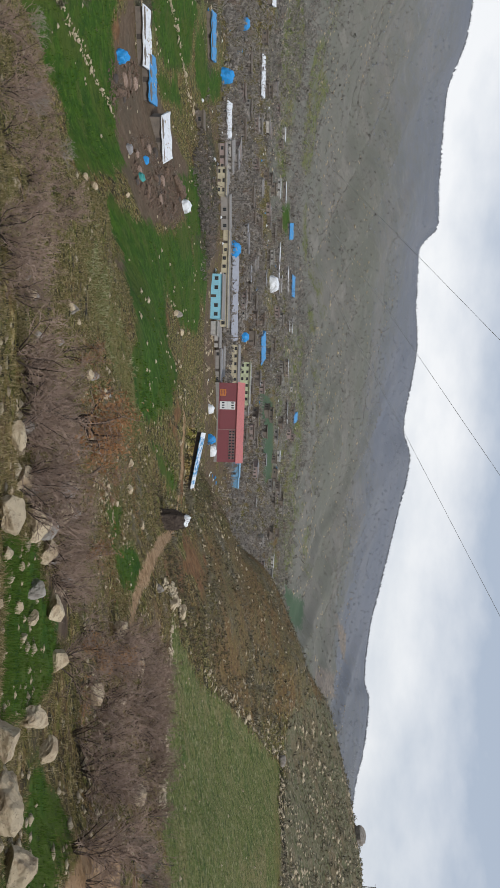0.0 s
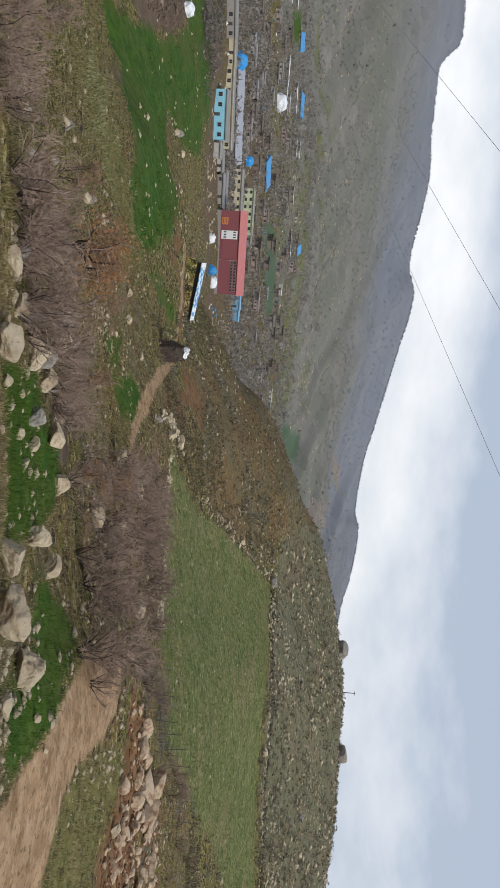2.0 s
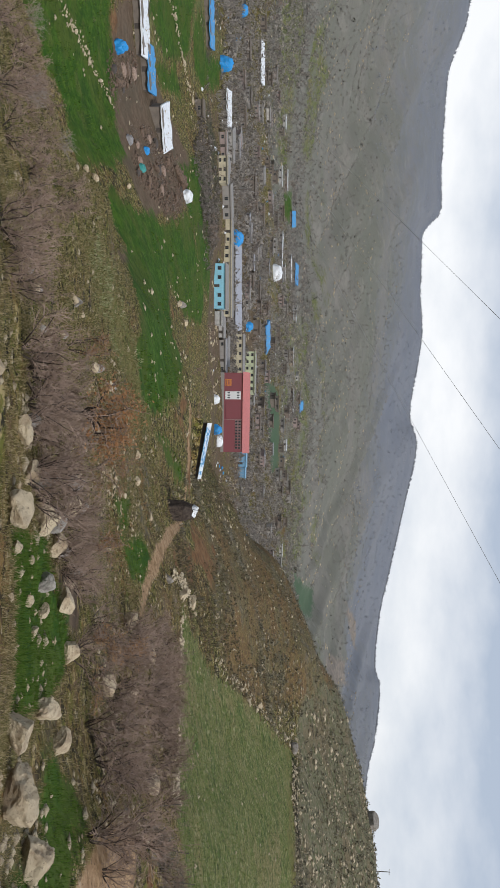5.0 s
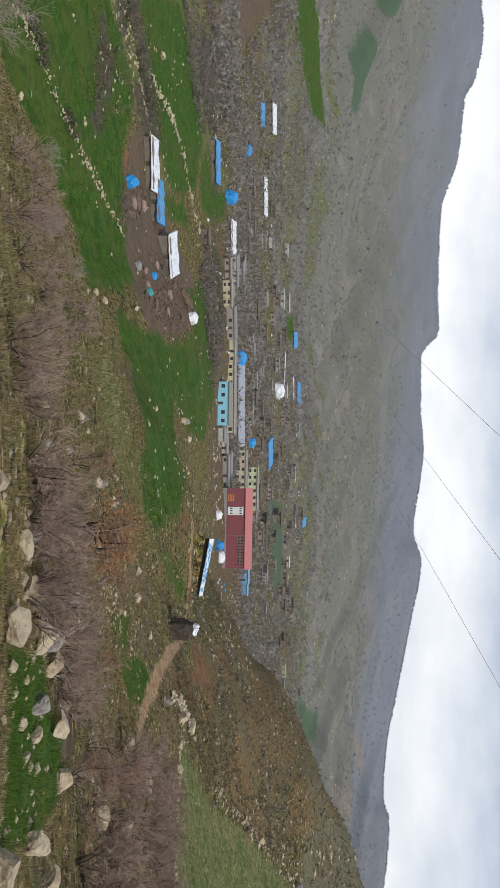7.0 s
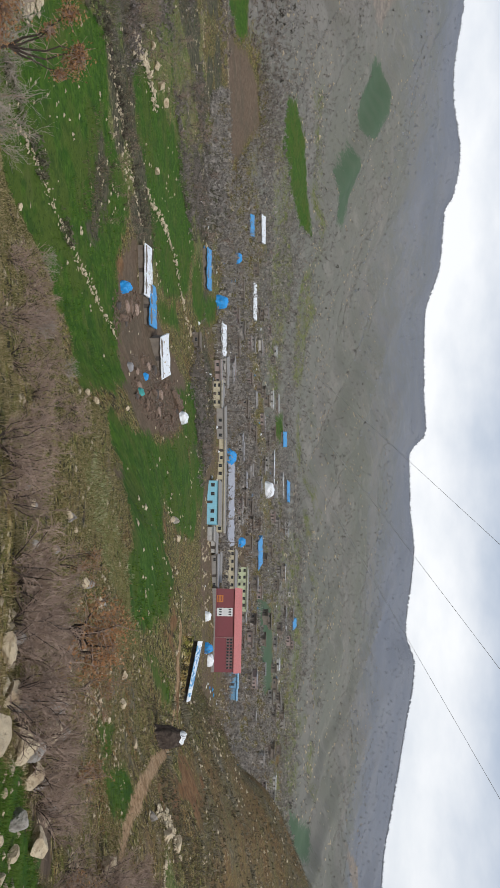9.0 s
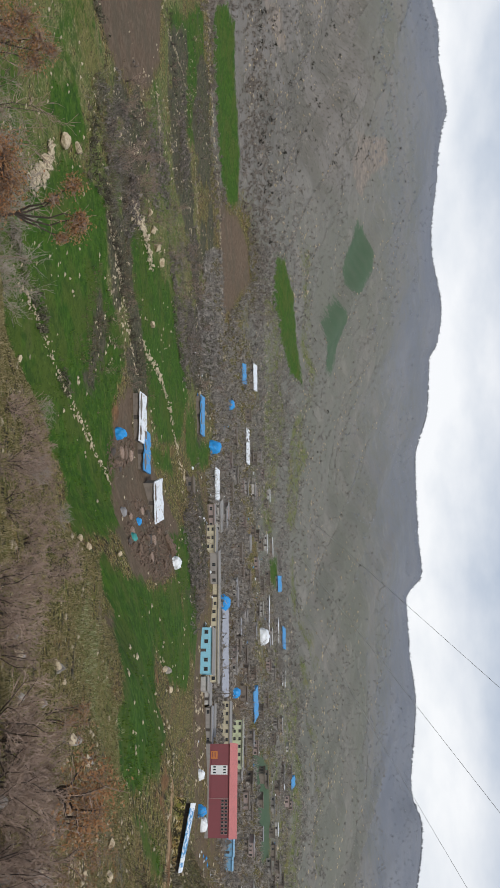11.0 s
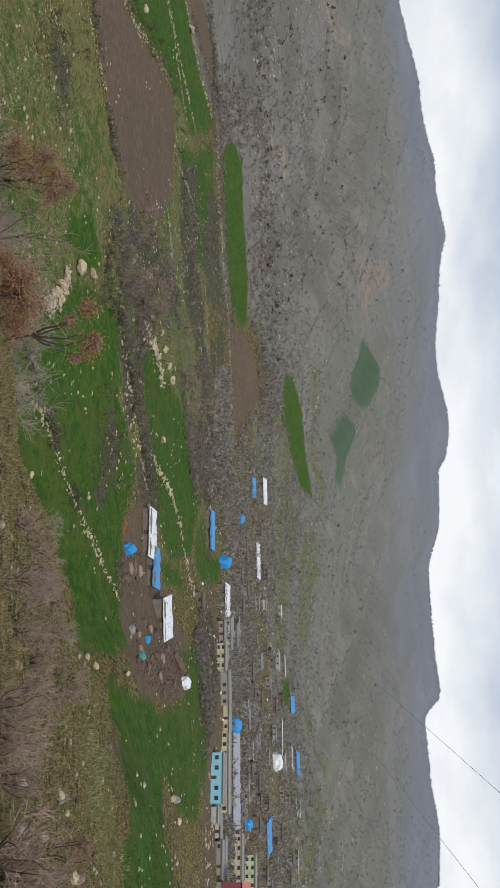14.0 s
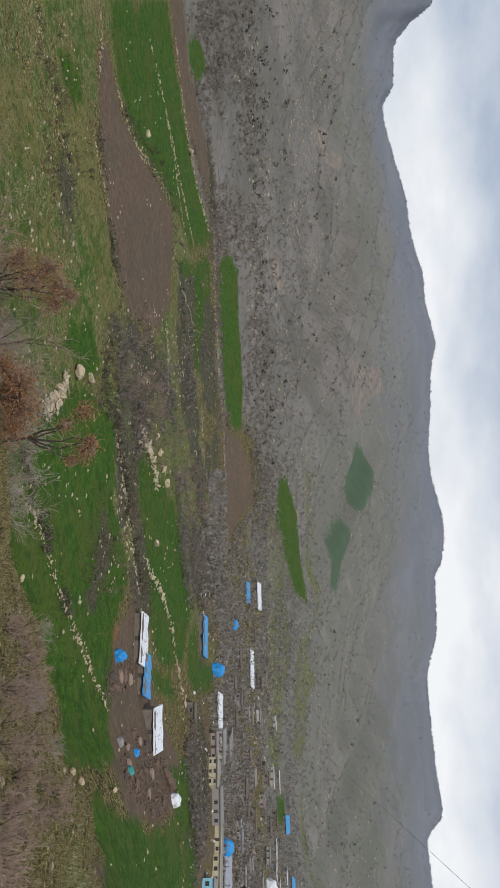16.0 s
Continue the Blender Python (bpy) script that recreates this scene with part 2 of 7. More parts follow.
def ground_material():
    g = Graph("hillside_ground")
    fine, tufts, mid = g.noise(3.4, 5, 0.65), g.noise(1.5, 5, 0.65), g.noise(0.7, 5, 0.6)
    patch_, broad = g.noise(0.28, 5, 0.65), g.noise(0.09, 4, 0.6)

    def over(base, value, a, b, amount, colour):
        """A second growth, stain or painted-in shade laid over the first where a noise runs high."""
        return g.mix(g.math("MULTIPLY", g.step(value, a, b), amount), base, colour)

    # dry scrub: straw, olive and bare earth
    scrub = g.mix(g.step(mid, 0.36, 0.56), (0.190, 0.116, 0.044), (0.116, 0.116, 0.023))
    scrub = over(scrub, broad, 0.50, 0.62, 0.65, (0.176, 0.098, 0.040))
    scrub = over(scrub, patch_, 0.52, 0.64, 0.75, (0.128, 0.130, 0.028))
    scrub = over(scrub, g.noise(0.42, 5, 0.7), 0.54, 0.64, 0.7, (0.078, 0.050, 0.021))
    scrub = over(scrub, tufts, 0.53, 0.60, 0.95, (0.345, 0.268, 0.122))
    # near-black specks put the shade between tufts into the ground colour
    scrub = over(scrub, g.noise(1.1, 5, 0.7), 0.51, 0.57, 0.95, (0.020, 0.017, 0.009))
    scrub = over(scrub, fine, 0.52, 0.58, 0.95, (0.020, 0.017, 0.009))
    scrub = over(scrub, g.noise(2.3, 5, 0.65), 0.60, 0.65, 0.9, (0.440, 0.370, 0.245))
    # far hillsides of leafless oak scrub, grass and screes
    wood = g.mix(g.step(g.noise(0.012, 5, 0.62), 0.38, 0.62), (0.152, 0.148, 0.118), (0.184, 0.168, 0.142))
    wood = over(wood, g.noise(0.006, 4, 0.6), 0.48, 0.62, 0.6, (0.132, 0.134, 0.100))
    wood = over(wood, g.noise(0.03, 6, 0.7), 0.54, 0.64, 0.45, (0.245, 0.222, 0.190))
    wood = over(wood, g.noise(0.05, 5, 0.7), 0.56, 0.66, 0.45, (0.122, 0.114, 0.090))
    wood = over(wood, g.noise(0.2, 5, 0.72), 0.56, 0.66, 0.5, (0.092, 0.085, 0.070))
    wood = over(wood, g.noise(0.16, 5, 0.7), 0.59, 0.69, 0.6, (0.235, 0.220, 0.190))
    # brown-grey maquis, its colours moved a little towards blue for haze
    maquis = g.mix(g.step(g.noise(0.014, 5, 0.62), 0.40, 0.60), (0.138, 0.126, 0.104), (0.186, 0.166, 0.144))
    maquis = over(maquis, g.noise(0.01, 4, 0.6, None, (1.0, 0.35, 1.0)), 0.52, 0.62, 0.6, (0.226, 0.204, 0.180))
    maquis = over(maquis, g.noise(0.22, 5, 0.72), 0.54, 0.62, 0.7, (0.070, 0.062, 0.047))
    maquis = over(maquis, g.noise(0.16, 5, 0.7), 0.58, 0.66, 0.7, (0.245, 0.215, 0.175))
    # upper slopes: the air's haze is put into these blue-grey colours
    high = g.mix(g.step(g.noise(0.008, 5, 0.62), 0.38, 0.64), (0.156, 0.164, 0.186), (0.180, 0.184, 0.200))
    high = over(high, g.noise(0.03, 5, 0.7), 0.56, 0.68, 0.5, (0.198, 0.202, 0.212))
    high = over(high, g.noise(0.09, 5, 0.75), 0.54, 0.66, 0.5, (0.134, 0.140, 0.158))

    edge = g.math("ADD", g.math("MULTIPLY", g.noise(0.3, 6, 0.75), 1.45), g.math("MULTIPLY", g.noise(0.05, 4, 0.6), 0.8))
    edge = g.math("SUBTRACT", edge, 1.125)

    def worn(name, a=0.36, b=0.64):
        return g.step(g.math("ADD", g.attr(name), edge), a, b)

    lush = g.mix(g.step(mid, 0.36, 0.66), (0.026, 0.070, 0.007), (0.058, 0.112, 0.012))
    lush = over(lush, broad, 0.47, 0.58, 0.7, (0.068, 0.090, 0.016))
    lush = over(lush, patch_, 0.52, 0.62, 0.65, (0.022, 0.054, 0.008))
    lush = over(lush, g.noise(0.17, 5, 0.6), 0.56, 0.66, 0.5, (0.088, 0.096, 0.026))
    lush = over(lush, tufts, 0.54, 0.64, 0.6, (0.012, 0.030, 0.005))
    lush = over(lush, g.noise(0.6, 5, 0.7), 0.56, 0.66, 0.55, (0.098, 0.138, 0.026))
    meadow = g.mix(g.step(mid, 0.35, 0.65), (0.092, 0.118, 0.026), (0.182, 0.172, 0.066))
    meadow = over(meadow, g.noise(0.06, 4, 0.6), 0.50, 0.62, 0.7, (0.196, 0.158, 0.072))
    meadow = over(meadow, patch_, 0.53, 0.64, 0.75, (0.060, 0.100, 0.022))
    meadow = over(meadow, g.noise(0.5, 4, 0.7), 0.57, 0.67, 0.6, (0.160, 0.150, 0.072))
    meadow = over(meadow, fine, 0.52, 0.60, 0.85, (0.026, 0.032, 0.010))
    meadow = over(meadow, g.noise(0.8, 5, 0.7), 0.54, 0.61, 0.8, (0.036, 0.056, 0.012))
    meadow = over(meadow, tufts, 0.56, 0.63, 0.75, (0.310, 0.285, 0.150))
    soil = g.mix(g.step(mid, 0.35, 0.65), (0.104, 0.070, 0.046), (0.142, 0.100, 0.066))
    soil = over(soil, broad, 0.45, 0.62, 0.5, (0.086, 0.072, 0.048))
    soil = over(soil, patch_, 0.54, 0.64, 0.5, (0.170, 0.124, 0.084))
    soil = over(soil, tufts, 0.58, 0.68, 0.6, (0.045, 0.036, 0.029))
    clay = g.mix(g.step(mid, 0.38, 0.62), (0.138, 0.068, 0.030), (0.215, 0.118, 0.056))
    clay = over(clay, patch_, 0.52, 0.62, 0.7, (0.096, 0.062, 0.032))
    clay = over(clay, tufts, 0.56, 0.66, 0.6, (0.040, 0.028, 0.016))
    scree = g.mix(g.step(g.noise(0.12, 5, 0.7), 0.4, 0.6), (0.160, 0.138, 0.114), (0.250, 0.205, 0.165))
    thorn = g.mix(g.step(mid, 0.38, 0.62), (0.052, 0.050, 0.028), (0.090, 0.078, 0.050))
    thorn = over(thorn, patch_, 0.52, 0.62, 0.6, (0.062, 0.078, 0.024))
    thorn = over(thorn, g.noise(0.45, 5, 0.7), 0.52, 0.60, 0.8, (0.022, 0.020, 0.012))
    thorn = over(thorn, tufts, 0.56, 0.64, 0.8, (0.210, 0.185, 0.125))
    track = g.mix(g.step(g.noise(1.2, 5, 0.65), 0.38, 0.62), (0.290, 0.180, 0.098), (0.385, 0.256, 0.146))
    track = over(track, g.noise(0.9, 6, 0.75), 0.50, 0.60, 0.8, (0.200, 0.118, 0.056))
    track = over(track, fine, 0.55, 0.66, 0.8, (0.120, 0.076, 0.044))
    track = over(track, tufts, 0.60, 0.68, 0.7, (0.430, 0.320, 0.210))
    heath = g.mix(g.step(mid, 0.38, 0.62), (0.112, 0.108, 0.056), (0.160, 0.138, 0.082))
    heath = over(heath, broad, 0.48, 0.62, 0.7, (0.158, 0.116, 0.066))
    heath = over(heath, patch_, 0.53, 0.62, 0.7, (0.092, 0.104, 0.044))
    heath = over(heath, g.noise(0.45, 5, 0.7), 0.54, 0.61, 0.85, (0.036, 0.032, 0.020))
    heath = over(heath, tufts, 0.57, 0.64, 0.8, (0.300, 0.270, 0.200))
    pine = g.mix(g.noise(0.05, 4, 0.6), (0.050, 0.096, 0.048), (0.096, 0.118, 0.078))
    dry = g.mix(g.step(mid, 0.38, 0.64), (0.118, 0.112, 0.032), (0.168, 0.142, 0.052))
    dry = over(dry, patch_, 0.52, 0.62, 0.7, (0.080, 0.094, 0.024))
    dry = over(dry, tufts, 0.54, 0.62, 0.85, (0.040, 0.034, 0.014))
    dry = over(dry, fine, 0.58, 0.64, 0.8, (0.340, 0.290, 0.150))

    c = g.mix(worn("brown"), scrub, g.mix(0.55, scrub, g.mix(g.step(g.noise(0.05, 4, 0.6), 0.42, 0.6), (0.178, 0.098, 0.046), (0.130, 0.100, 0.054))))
    c = g.mix(worn("wood"), c, wood)
    c = g.mix(worn("maquis", 0.1, 0.9), c, maquis)
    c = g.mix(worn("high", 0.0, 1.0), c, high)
    for name, colour in (("meadow", meadow), ("dry", dry), ("heath", heath), ("soil", soil), ("lush", lush), ("thorn", thorn), ("pine", pine), ("clay", clay), ("scree", scree), ("track", track)):
        c = g.mix(worn(name), c, colour)
    bump = g.math("ADD", g.math("MULTIPLY", fine, 0.35), tufts)
    return g.done(c, 0.95, bump, 0.7, 0.16, specular=0.12)


def stone_material(name, pale, dark, scale=1.0):
    g = Graph(name)
    big, fine = g.noise(1.4 * scale, 5, 0.6), g.noise(8 * scale, 7, 0.75)
    c = g.mix(g.step(big, 0.32, 0.55), dark, pale)
    c = g.mix(g.math("MULTIPLY", g.step(fine, 0.54, 0.66), 0.75), c, tuple(v * 0.35 for v in dark))
    c = g.mix(g.math("MULTIPLY", g.step(g.noise(2.6 * scale, 5, 0.7), 0.56, 0.66), 0.55), c, (0.23, 0.155, 0.085))
    c = g.mix(g.math("MULTIPLY", g.random(), 0.25), c, tuple(v * 0.75 for v in dark))
    return g.done(c, 0.92, g.math("ADD", big, g.math("MULTIPLY", fine, 0.7)), 1.0, 0.12)


def plaster_material(name, base, grime=(0.16, 0.14, 0.12), scale=1.0, amount=0.45):
    g = Graph(name)
    c = g.mix(g.math("MULTIPLY", g.step(g.noise(0.5 * scale, 5, 0.65), 0.45, 0.72), amount), base, grime)
    c = g.mix(g.math("MULTIPLY", g.noise(5 * scale, 5, 0.7), 0.3), c, tuple(v * 0.62 for v in base))
    c = g.mix(g.math("MULTIPLY", g.step(g.noise(1.0, 5, 0.7, None, (2.2, 2.2, 0.25)), 0.52, 0.7), 0.35), c, grime)
    return g.done(c, 0.9, g.noise(7, 4), 0.25, 0.03)


def sheet_material(name, base, rough=0.5, crease=1.0, metal=0.0):
    g = Graph(name)
    folds = g.noise(1.6, 5, 0.65)
    c = g.mix(g.math("MULTIPLY", g.step(folds, 0.42, 0.7), 0.5), base, tuple(v * 0.62 for v in base))
    c = g.mix(g.math("MULTIPLY", g.step(g.noise(0.8, 5, 0.7), 0.55, 0.7), 0.35), c, (0.22, 0.19, 0.16))
    return g.done(c, rough, folds, 0.5 * crease, 0.1, metal)


def bark_material(name, a, b):
    g = Graph(name)
    c = g.mix(g.step(g.noise(3.0, 4, 0.6), 0.35, 0.65), a, b)
    c = g.mix(g.math("MULTIPLY", g.random(), 0.5), c, tuple(v * 0.75 for v in a))
    return g.done(c, 0.95, specular=0.15)


def leaf_material(name, a, b, c=None):
    g = Graph(name)
    i = g.island()
    col = g.mix(g.step(i, 0.0, 0.6), a, b)
    if c:
        col = g.mix(g.step(i, 0.55, 0.95), col, c)
    mat = g.done(col, 0.9, specular=0.1)
    thin, both = g.t.nodes.new("ShaderNodeBsdfTranslucent"), g.t.nodes.new("ShaderNodeMixShader")
    g.put(thin.inputs["Color"], col)
    both.inputs["Fac"].default_value = 0.45
    g.t.links.new(g.bsdf.outputs["BSDF"], both.inputs[1])
    g.t.links.new(thin.outputs["BSDF"], both.inputs[2])
    g.t.links.new(both.outputs["Shader"], g.t.nodes["Material Output"].inputs["Surface"])
    return mat


GROUND = ground_material()
LIMESTONE = stone_material("limestone", (0.56, 0.455, 0.310), (0.36, 0.265, 0.170))
GREY_STONE = stone_material("grey_limestone", (0.38, 0.345, 0.305), (0.20, 0.175, 0.15), 1.3)
FIELDSTONE = stone_material("field_stone", (0.56, 0.465, 0.320), (0.32, 0.250, 0.170), 1.6)
DARK_ROCK = stone_material("dark_rock", (0.31, 0.275, 0.235), (0.19, 0.165, 0.14))
EARTHY_STONE = stone_material("earth_stained_stone", (0.60, 0.455, 0.310), (0.260, 0.145, 0.078), 1.2)
DEBRIS = stone_material("earthy_debris", (0.180, 0.122, 0.088), (0.080, 0.055, 0.040), 1.6)
WALLS = {
    "maroon": plaster_material("maroon_render", (0.250, 0.080, 0.088), (0.18, 0.08, 0.08), amount=0.3),
    "turquoise": plaster_material("turquoise_paint", (0.27, 0.58, 0.70), (0.26, 0.40, 0.44)),
    "cream": plaster_material("cream_render", (0.56, 0.49, 0.34)),
    "plaster": plaster_material("grey_render", (0.30, 0.275, 0.25)),
    "pale": plaster_material("pale_render", (0.50, 0.47, 0.43)),
    "pink": plaster_material("dusty_pink_render", (0.36, 0.275, 0.25)),
    "lime": plaster_material("pale_lime_render", (0.58, 0.62, 0.40)),
    "skyblue": plaster_material("sky_blue_panel", (0.20, 0.40, 0.58), amount=0.25),
    "stone": plaster_material("mud_and_stone", (0.20, 0.165, 0.135), (0.10, 0.085, 0.07), 1.6, 0.6),
}
ROOFS = {
    "concrete": plaster_material("flat_roof_screed", (0.27, 0.25, 0.23)),
    "earth": plaster_material("rolled_earth_roof", (0.145, 0.115, 0.088)),
    "redsheet": sheet_material("red_roof_sheet", (0.50, 0.17, 0.155), 0.6, 0.4),
    "greysheet": sheet_material("grey_roof_sheet", (0.33, 0.33, 0.36), 0.5, 0.3),
    "tin": sheet_material("weathered_tin", (0.25, 0.24, 0.24), 0.5, 0.4),
    "whitesheet": sheet_material("white_plastic_sheet", (0.74, 0.75, 0.76), 0.5, 1.6),
    "bluesheet": sheet_material("blue_tarpaulin", (0.060, 0.27, 0.54), 0.5),
    "skyblue": sheet_material("sky_blue_roof", (0.22, 0.42, 0.58), 0.5, 0.3),
}


def patched_material():
    """Blue tarpaulin, torn and mended with white plastic."""
    g = Graph("patched_tarpaulin")
    folds = g.noise(1.6, 5, 0.65)
    c = g.mix(g.step(folds, 0.4, 0.7), (0.075, 0.30, 0.55), (0.045, 0.18, 0.36))
    c = g.mix(g.step(g.noise(1.3, 4, 0.65), 0.48, 0.53), c, (0.66, 0.69, 0.72))
    c = g.mix(g.step(g.noise(2.4, 4, 0.7), 0.60, 0.64), c, (0.10, 0.11, 0.12))
    return g.done(c, 0.55, folds, 0.5, 0.1)


PATCHED = patched_material()
BLUE_TARP = sheet_material("bright_blue_tarpaulin", (0.025, 0.26, 0.60), 0.45, 1.4)
TEAL_TARP = sheet_material("teal_tarpaulin", (0.05, 0.28, 0.26), 0.5, 1.2)
WINDOW_DARK = Graph("dark_window_glass").done((0.035, 0.04, 0.045), 0.12, specular=0.5)
FRAME_WHITE = Graph("white_window_frame").done((0.74, 0.74, 0.72), 0.5)
FRAME_DULL = bark_material("dull_window_frame", (0.20, 0.17, 0.14), (0.27, 0.24, 0.20))
DOOR_DARK = plaster_material("weathered_door", (0.085, 0.07, 0.06), (0.05, 0.045, 0.04))
BARK = bark_material("grey_brown_bark", (0.238, 0.166, 0.126), (0.370, 0.272, 0.215))
BARK_DARK = bark_material("dark_bark", (0.052, 0.039, 0.032), (0.098, 0.076, 0.062))
BARK_PALE = bark_material("pale_twigs", (0.290, 0.245, 0.205), (0.375, 0.322, 0.272))
DEAD_LEAF = leaf_material("dead_oak_leaves", (0.330, 0.150, 0.066), (0.450, 0.265, 0.140), (0.170, 0.094, 0.050))
BROWN_LEAF = leaf_material("brown_oak_leaves", (0.300, 0.150, 0.070), (0.380, 0.235, 0.125), (0.160, 0.085, 0.045))
# crowns on the far ridges, coloured with the same painted haze
HAZE_TWIG = leaf_material("hazed_grey_crowns", (0.370, 0.372, 0.390), (0.320, 0.322, 0.340), (0.270, 0.272, 0.288))
MOUNTAIN_TWIG = leaf_material("mountain_oak_crowns", (0.340, 0.310, 0.276), (0.270, 0.245, 0.215), (0.200, 0.180, 0.156))
GRASS_BLADE = leaf_material("fresh_grass", (0.070, 0.145, 0.018), (0.140, 0.195, 0.045), (0.036, 0.076, 0.010))
MEADOW_BLADE = leaf_material("meadow_grass", (0.150, 0.205, 0.062), (0.215, 0.240, 0.090), (0.290, 0.265, 0.140))
THORN = leaf_material("olive_thorn", (0.230, 0.205, 0.140), (0.150, 0.142, 0.092), (0.066, 0.060, 0.042))
HILL_SCRUB = leaf_material("grey_olive_scrub", (0.300, 0.268, 0.196), (0.215, 0.190, 0.128), (0.080, 0.070, 0.050))
CLOD = stone_material("red_clay_clod", (0.240, 0.118, 0.056), (0.110, 0.056, 0.028), 1.8)
GARDEN = leaf_material("garden_twigs", (0.300, 0.256, 0.220), (0.215, 0.184, 0.158), (0.120, 0.104, 0.086))
STRAW = leaf_material("dry_grass", (0.410, 0.325, 0.190), (0.225, 0.185, 0.078), (0.105, 0.096, 0.038))
PALE_STRAW = leaf_material("pale_straw_grass", (0.500, 0.470, 0.300), (0.300, 0.310, 0.140), (0.110, 0.140, 0.045))
TUSSOCK = leaf_material("straw_tussock", (0.420, 0.350, 0.190), (0.180, 0.165, 0.060), (0.075, 0.068, 0.030))
SCRUB = leaf_material("cushion_scrub", (0.270, 0.195, 0.130), (0.150, 0.135, 0.078), (0.085, 0.072, 0.052))
FAR_TWIG = leaf_material("far_leafless_crowns", (0.410, 0.365, 0.316), (0.300, 0.268, 0.234), (0.180, 0.160, 0.137))
FAR_DARK = leaf_material("far_dark_oaks", (0.105, 0.094, 0.074), (0.070, 0.063, 0.052))
BROWN_WOOD = leaf_material("brown_leafless_wood", (0.310, 0.262, 0.216), (0.245, 0.206, 0.170), (0.170, 0.142, 0.116))
CABLE = Graph("overhead_cable").done((0.52, 0.52, 0.53), 0.8, specular=0.1)
POLE_WOOD = bark_material("weathered_pole", (0.12, 0.10, 0.085), (0.17, 0.145, 0.12))

# ---- the ground: one sheet out to the ridges, finer where it is seen ----
PLOTS = []


def plot(kind, *corners):
    """A patch of ground of one kind, by its corners in plan."""
    PLOTS.append((kind, np.array(corners, float)))


plot("lush", (-70.4, 78.4), (-83.6, 88.5), (-105.9, 102.7), (-113.1, 124.1), (-97, 129.7), (-94.5, 142.6), (-91.6, 149.7), (-81, 143.7), (-71.7, 141), (-62.7, 143.1), (-50.7, 136.5), (-44.1, 127), (-43.1, 115.6), (-47.9, 111), (-51.2, 98.1), (-53.7, 88.1), (-57.1, 82.4))
plot("lush", (-122.5, 140.4), (-134.3, 150), (-134.7, 165.9), (-145.2, 195.3), (-138.6, 224.3), (-129.1, 238.6), (-106.9, 223.5), (-90.5, 196.1), (-90.5, 178.7), (-98.2, 163.4), (-111.4, 149.3))
plot("lush", (-82.1, 177.6), (-96.7, 203.9), (-89.8, 214.8), (-79.8, 186.6))
plot("lush", (-115.6, 229.5), (-134.7, 249.5), (-121.9, 254.4), (-133.1, 287.6), (-124.5, 283.5), (-104.5, 239.9))
plot("lush", (-38, 119.1), (-36.4, 127.9), (-41.4, 156.1), (-53.5, 193.6), (-46.8, 195.9), (-44, 210.5), (-33.3, 212.4), (-26.7, 203.8), (-25.1, 160), (-29.1, 150.2), (-16.2, 135.2), (-11.7, 140), (-5.7, 120.7), (-1.1, 100), (-4.2, 90.5), (-9.4, 90.1), (-20.2, 104.2), (-26.9, 116.5), (-32.2, 116.2))
plot("lush", (-44.2, 112.1), (-55, 139.8), (-48.9, 138), (-40, 120.8), (-36.9, 109))
plot("lush", (-0.2, 96.7), (1.2, 109.8), (7.4, 125.1), (8.3, 117.5), (4.5, 105.2))
plot("lush", (2.1, 15.9), (3.5, 24.6), (5.8, 29), (9.1, 33.2), (9.7, 30.1), (9.4, 26.4), (6.5, 17.6))
plot("lush", (10.8, 25.4), (13.3, 29.2), (15.2, 30.2), (15.2, 26.1), (14.7, 21.4), (13.2, 18.2), (11.8, 18.9), (12.9, 23.2))
plot("lush", (-194.9, 68.8), (-292.3, 104.6), (-288, 126.9), (-287, 149), (-293, 172), (-306, 199), (-309.8, 213.6), (-256.6, 182.6), (-239.6, 152.7), (-215.6, 126.1), (-189.8, 98.1), (-185.8, 86.2), (-186.6, 73))
plot("lush", (-324.3, 131), (-354.9, 143.8), (-367.3, 158.9), (-334.6, 156.3), (-321.2, 140.7))
plot("lush", (-140.7, 57.1), (-147.3, 59), (-150.8, 65.7), (-148.4, 71.1), (-140.9, 67.4), (-138.5, 62.1))
plot("lush", (-321.4, 230.8), (-345.5, 249.6), (-352.0, 265.2), (-332.5, 284.2), (-312.6, 310.7), (-288.0, 318.6), (-278.4, 315.1), (-270.2, 297.3), (-272.2, 276.0), (-301.2, 243.5))
plot("lush", (-326.9, 412.6), (-357.3, 453.7), (-350, 496.1), (-342.6, 560.6), (-311.8, 553.7), (-305.7, 523.5), (-294.7, 465.5), (-303.8, 429.9))
plot("track", (-5.4, 135.6), (2.8, 131.4), (11.6, 124.8), (11.3, 122.6), (2.7, 129.2), (-5.2, 133.6))
plot("heath", (70.4, 223.2), (66, 196), (73, 179), (79, 151), (99, 140), (118, 137.5), (150, 150), (260, 240), (200, 330), (120, 330), (84, 270))
plot("pine", (-25.6, 410.2), (-28.5, 440), (-1.3, 461.5), (1.8, 438.2))
plot("pine", (-28.8, 414.3), (-25.3, 460.1), (23.4, 476.8), (21.9, 444.5))
plot("lush", (-150.5, 499.1), (-163.1, 540.9), (-145.7, 553.4), (-132, 501.5))
plot("lush", (-60, 184), (-74, 214), (-80, 238), (-58, 240), (-44, 244), (-38, 236), (-40, 205))
plot("soil", (-169, 71), (-161.5, 77.4), (-154.4, 79.8), (-149.5, 90.1), (-143.4, 101.3), (-145.3, 110.8), (-150.7, 126.1), (-172, 148), (-200, 160), (-213, 157), (-229, 148.4), (-220.0, 132.3), (-193.5, 105.8), (-182.7, 91.7), (-179.9, 80.1), (-181, 73))
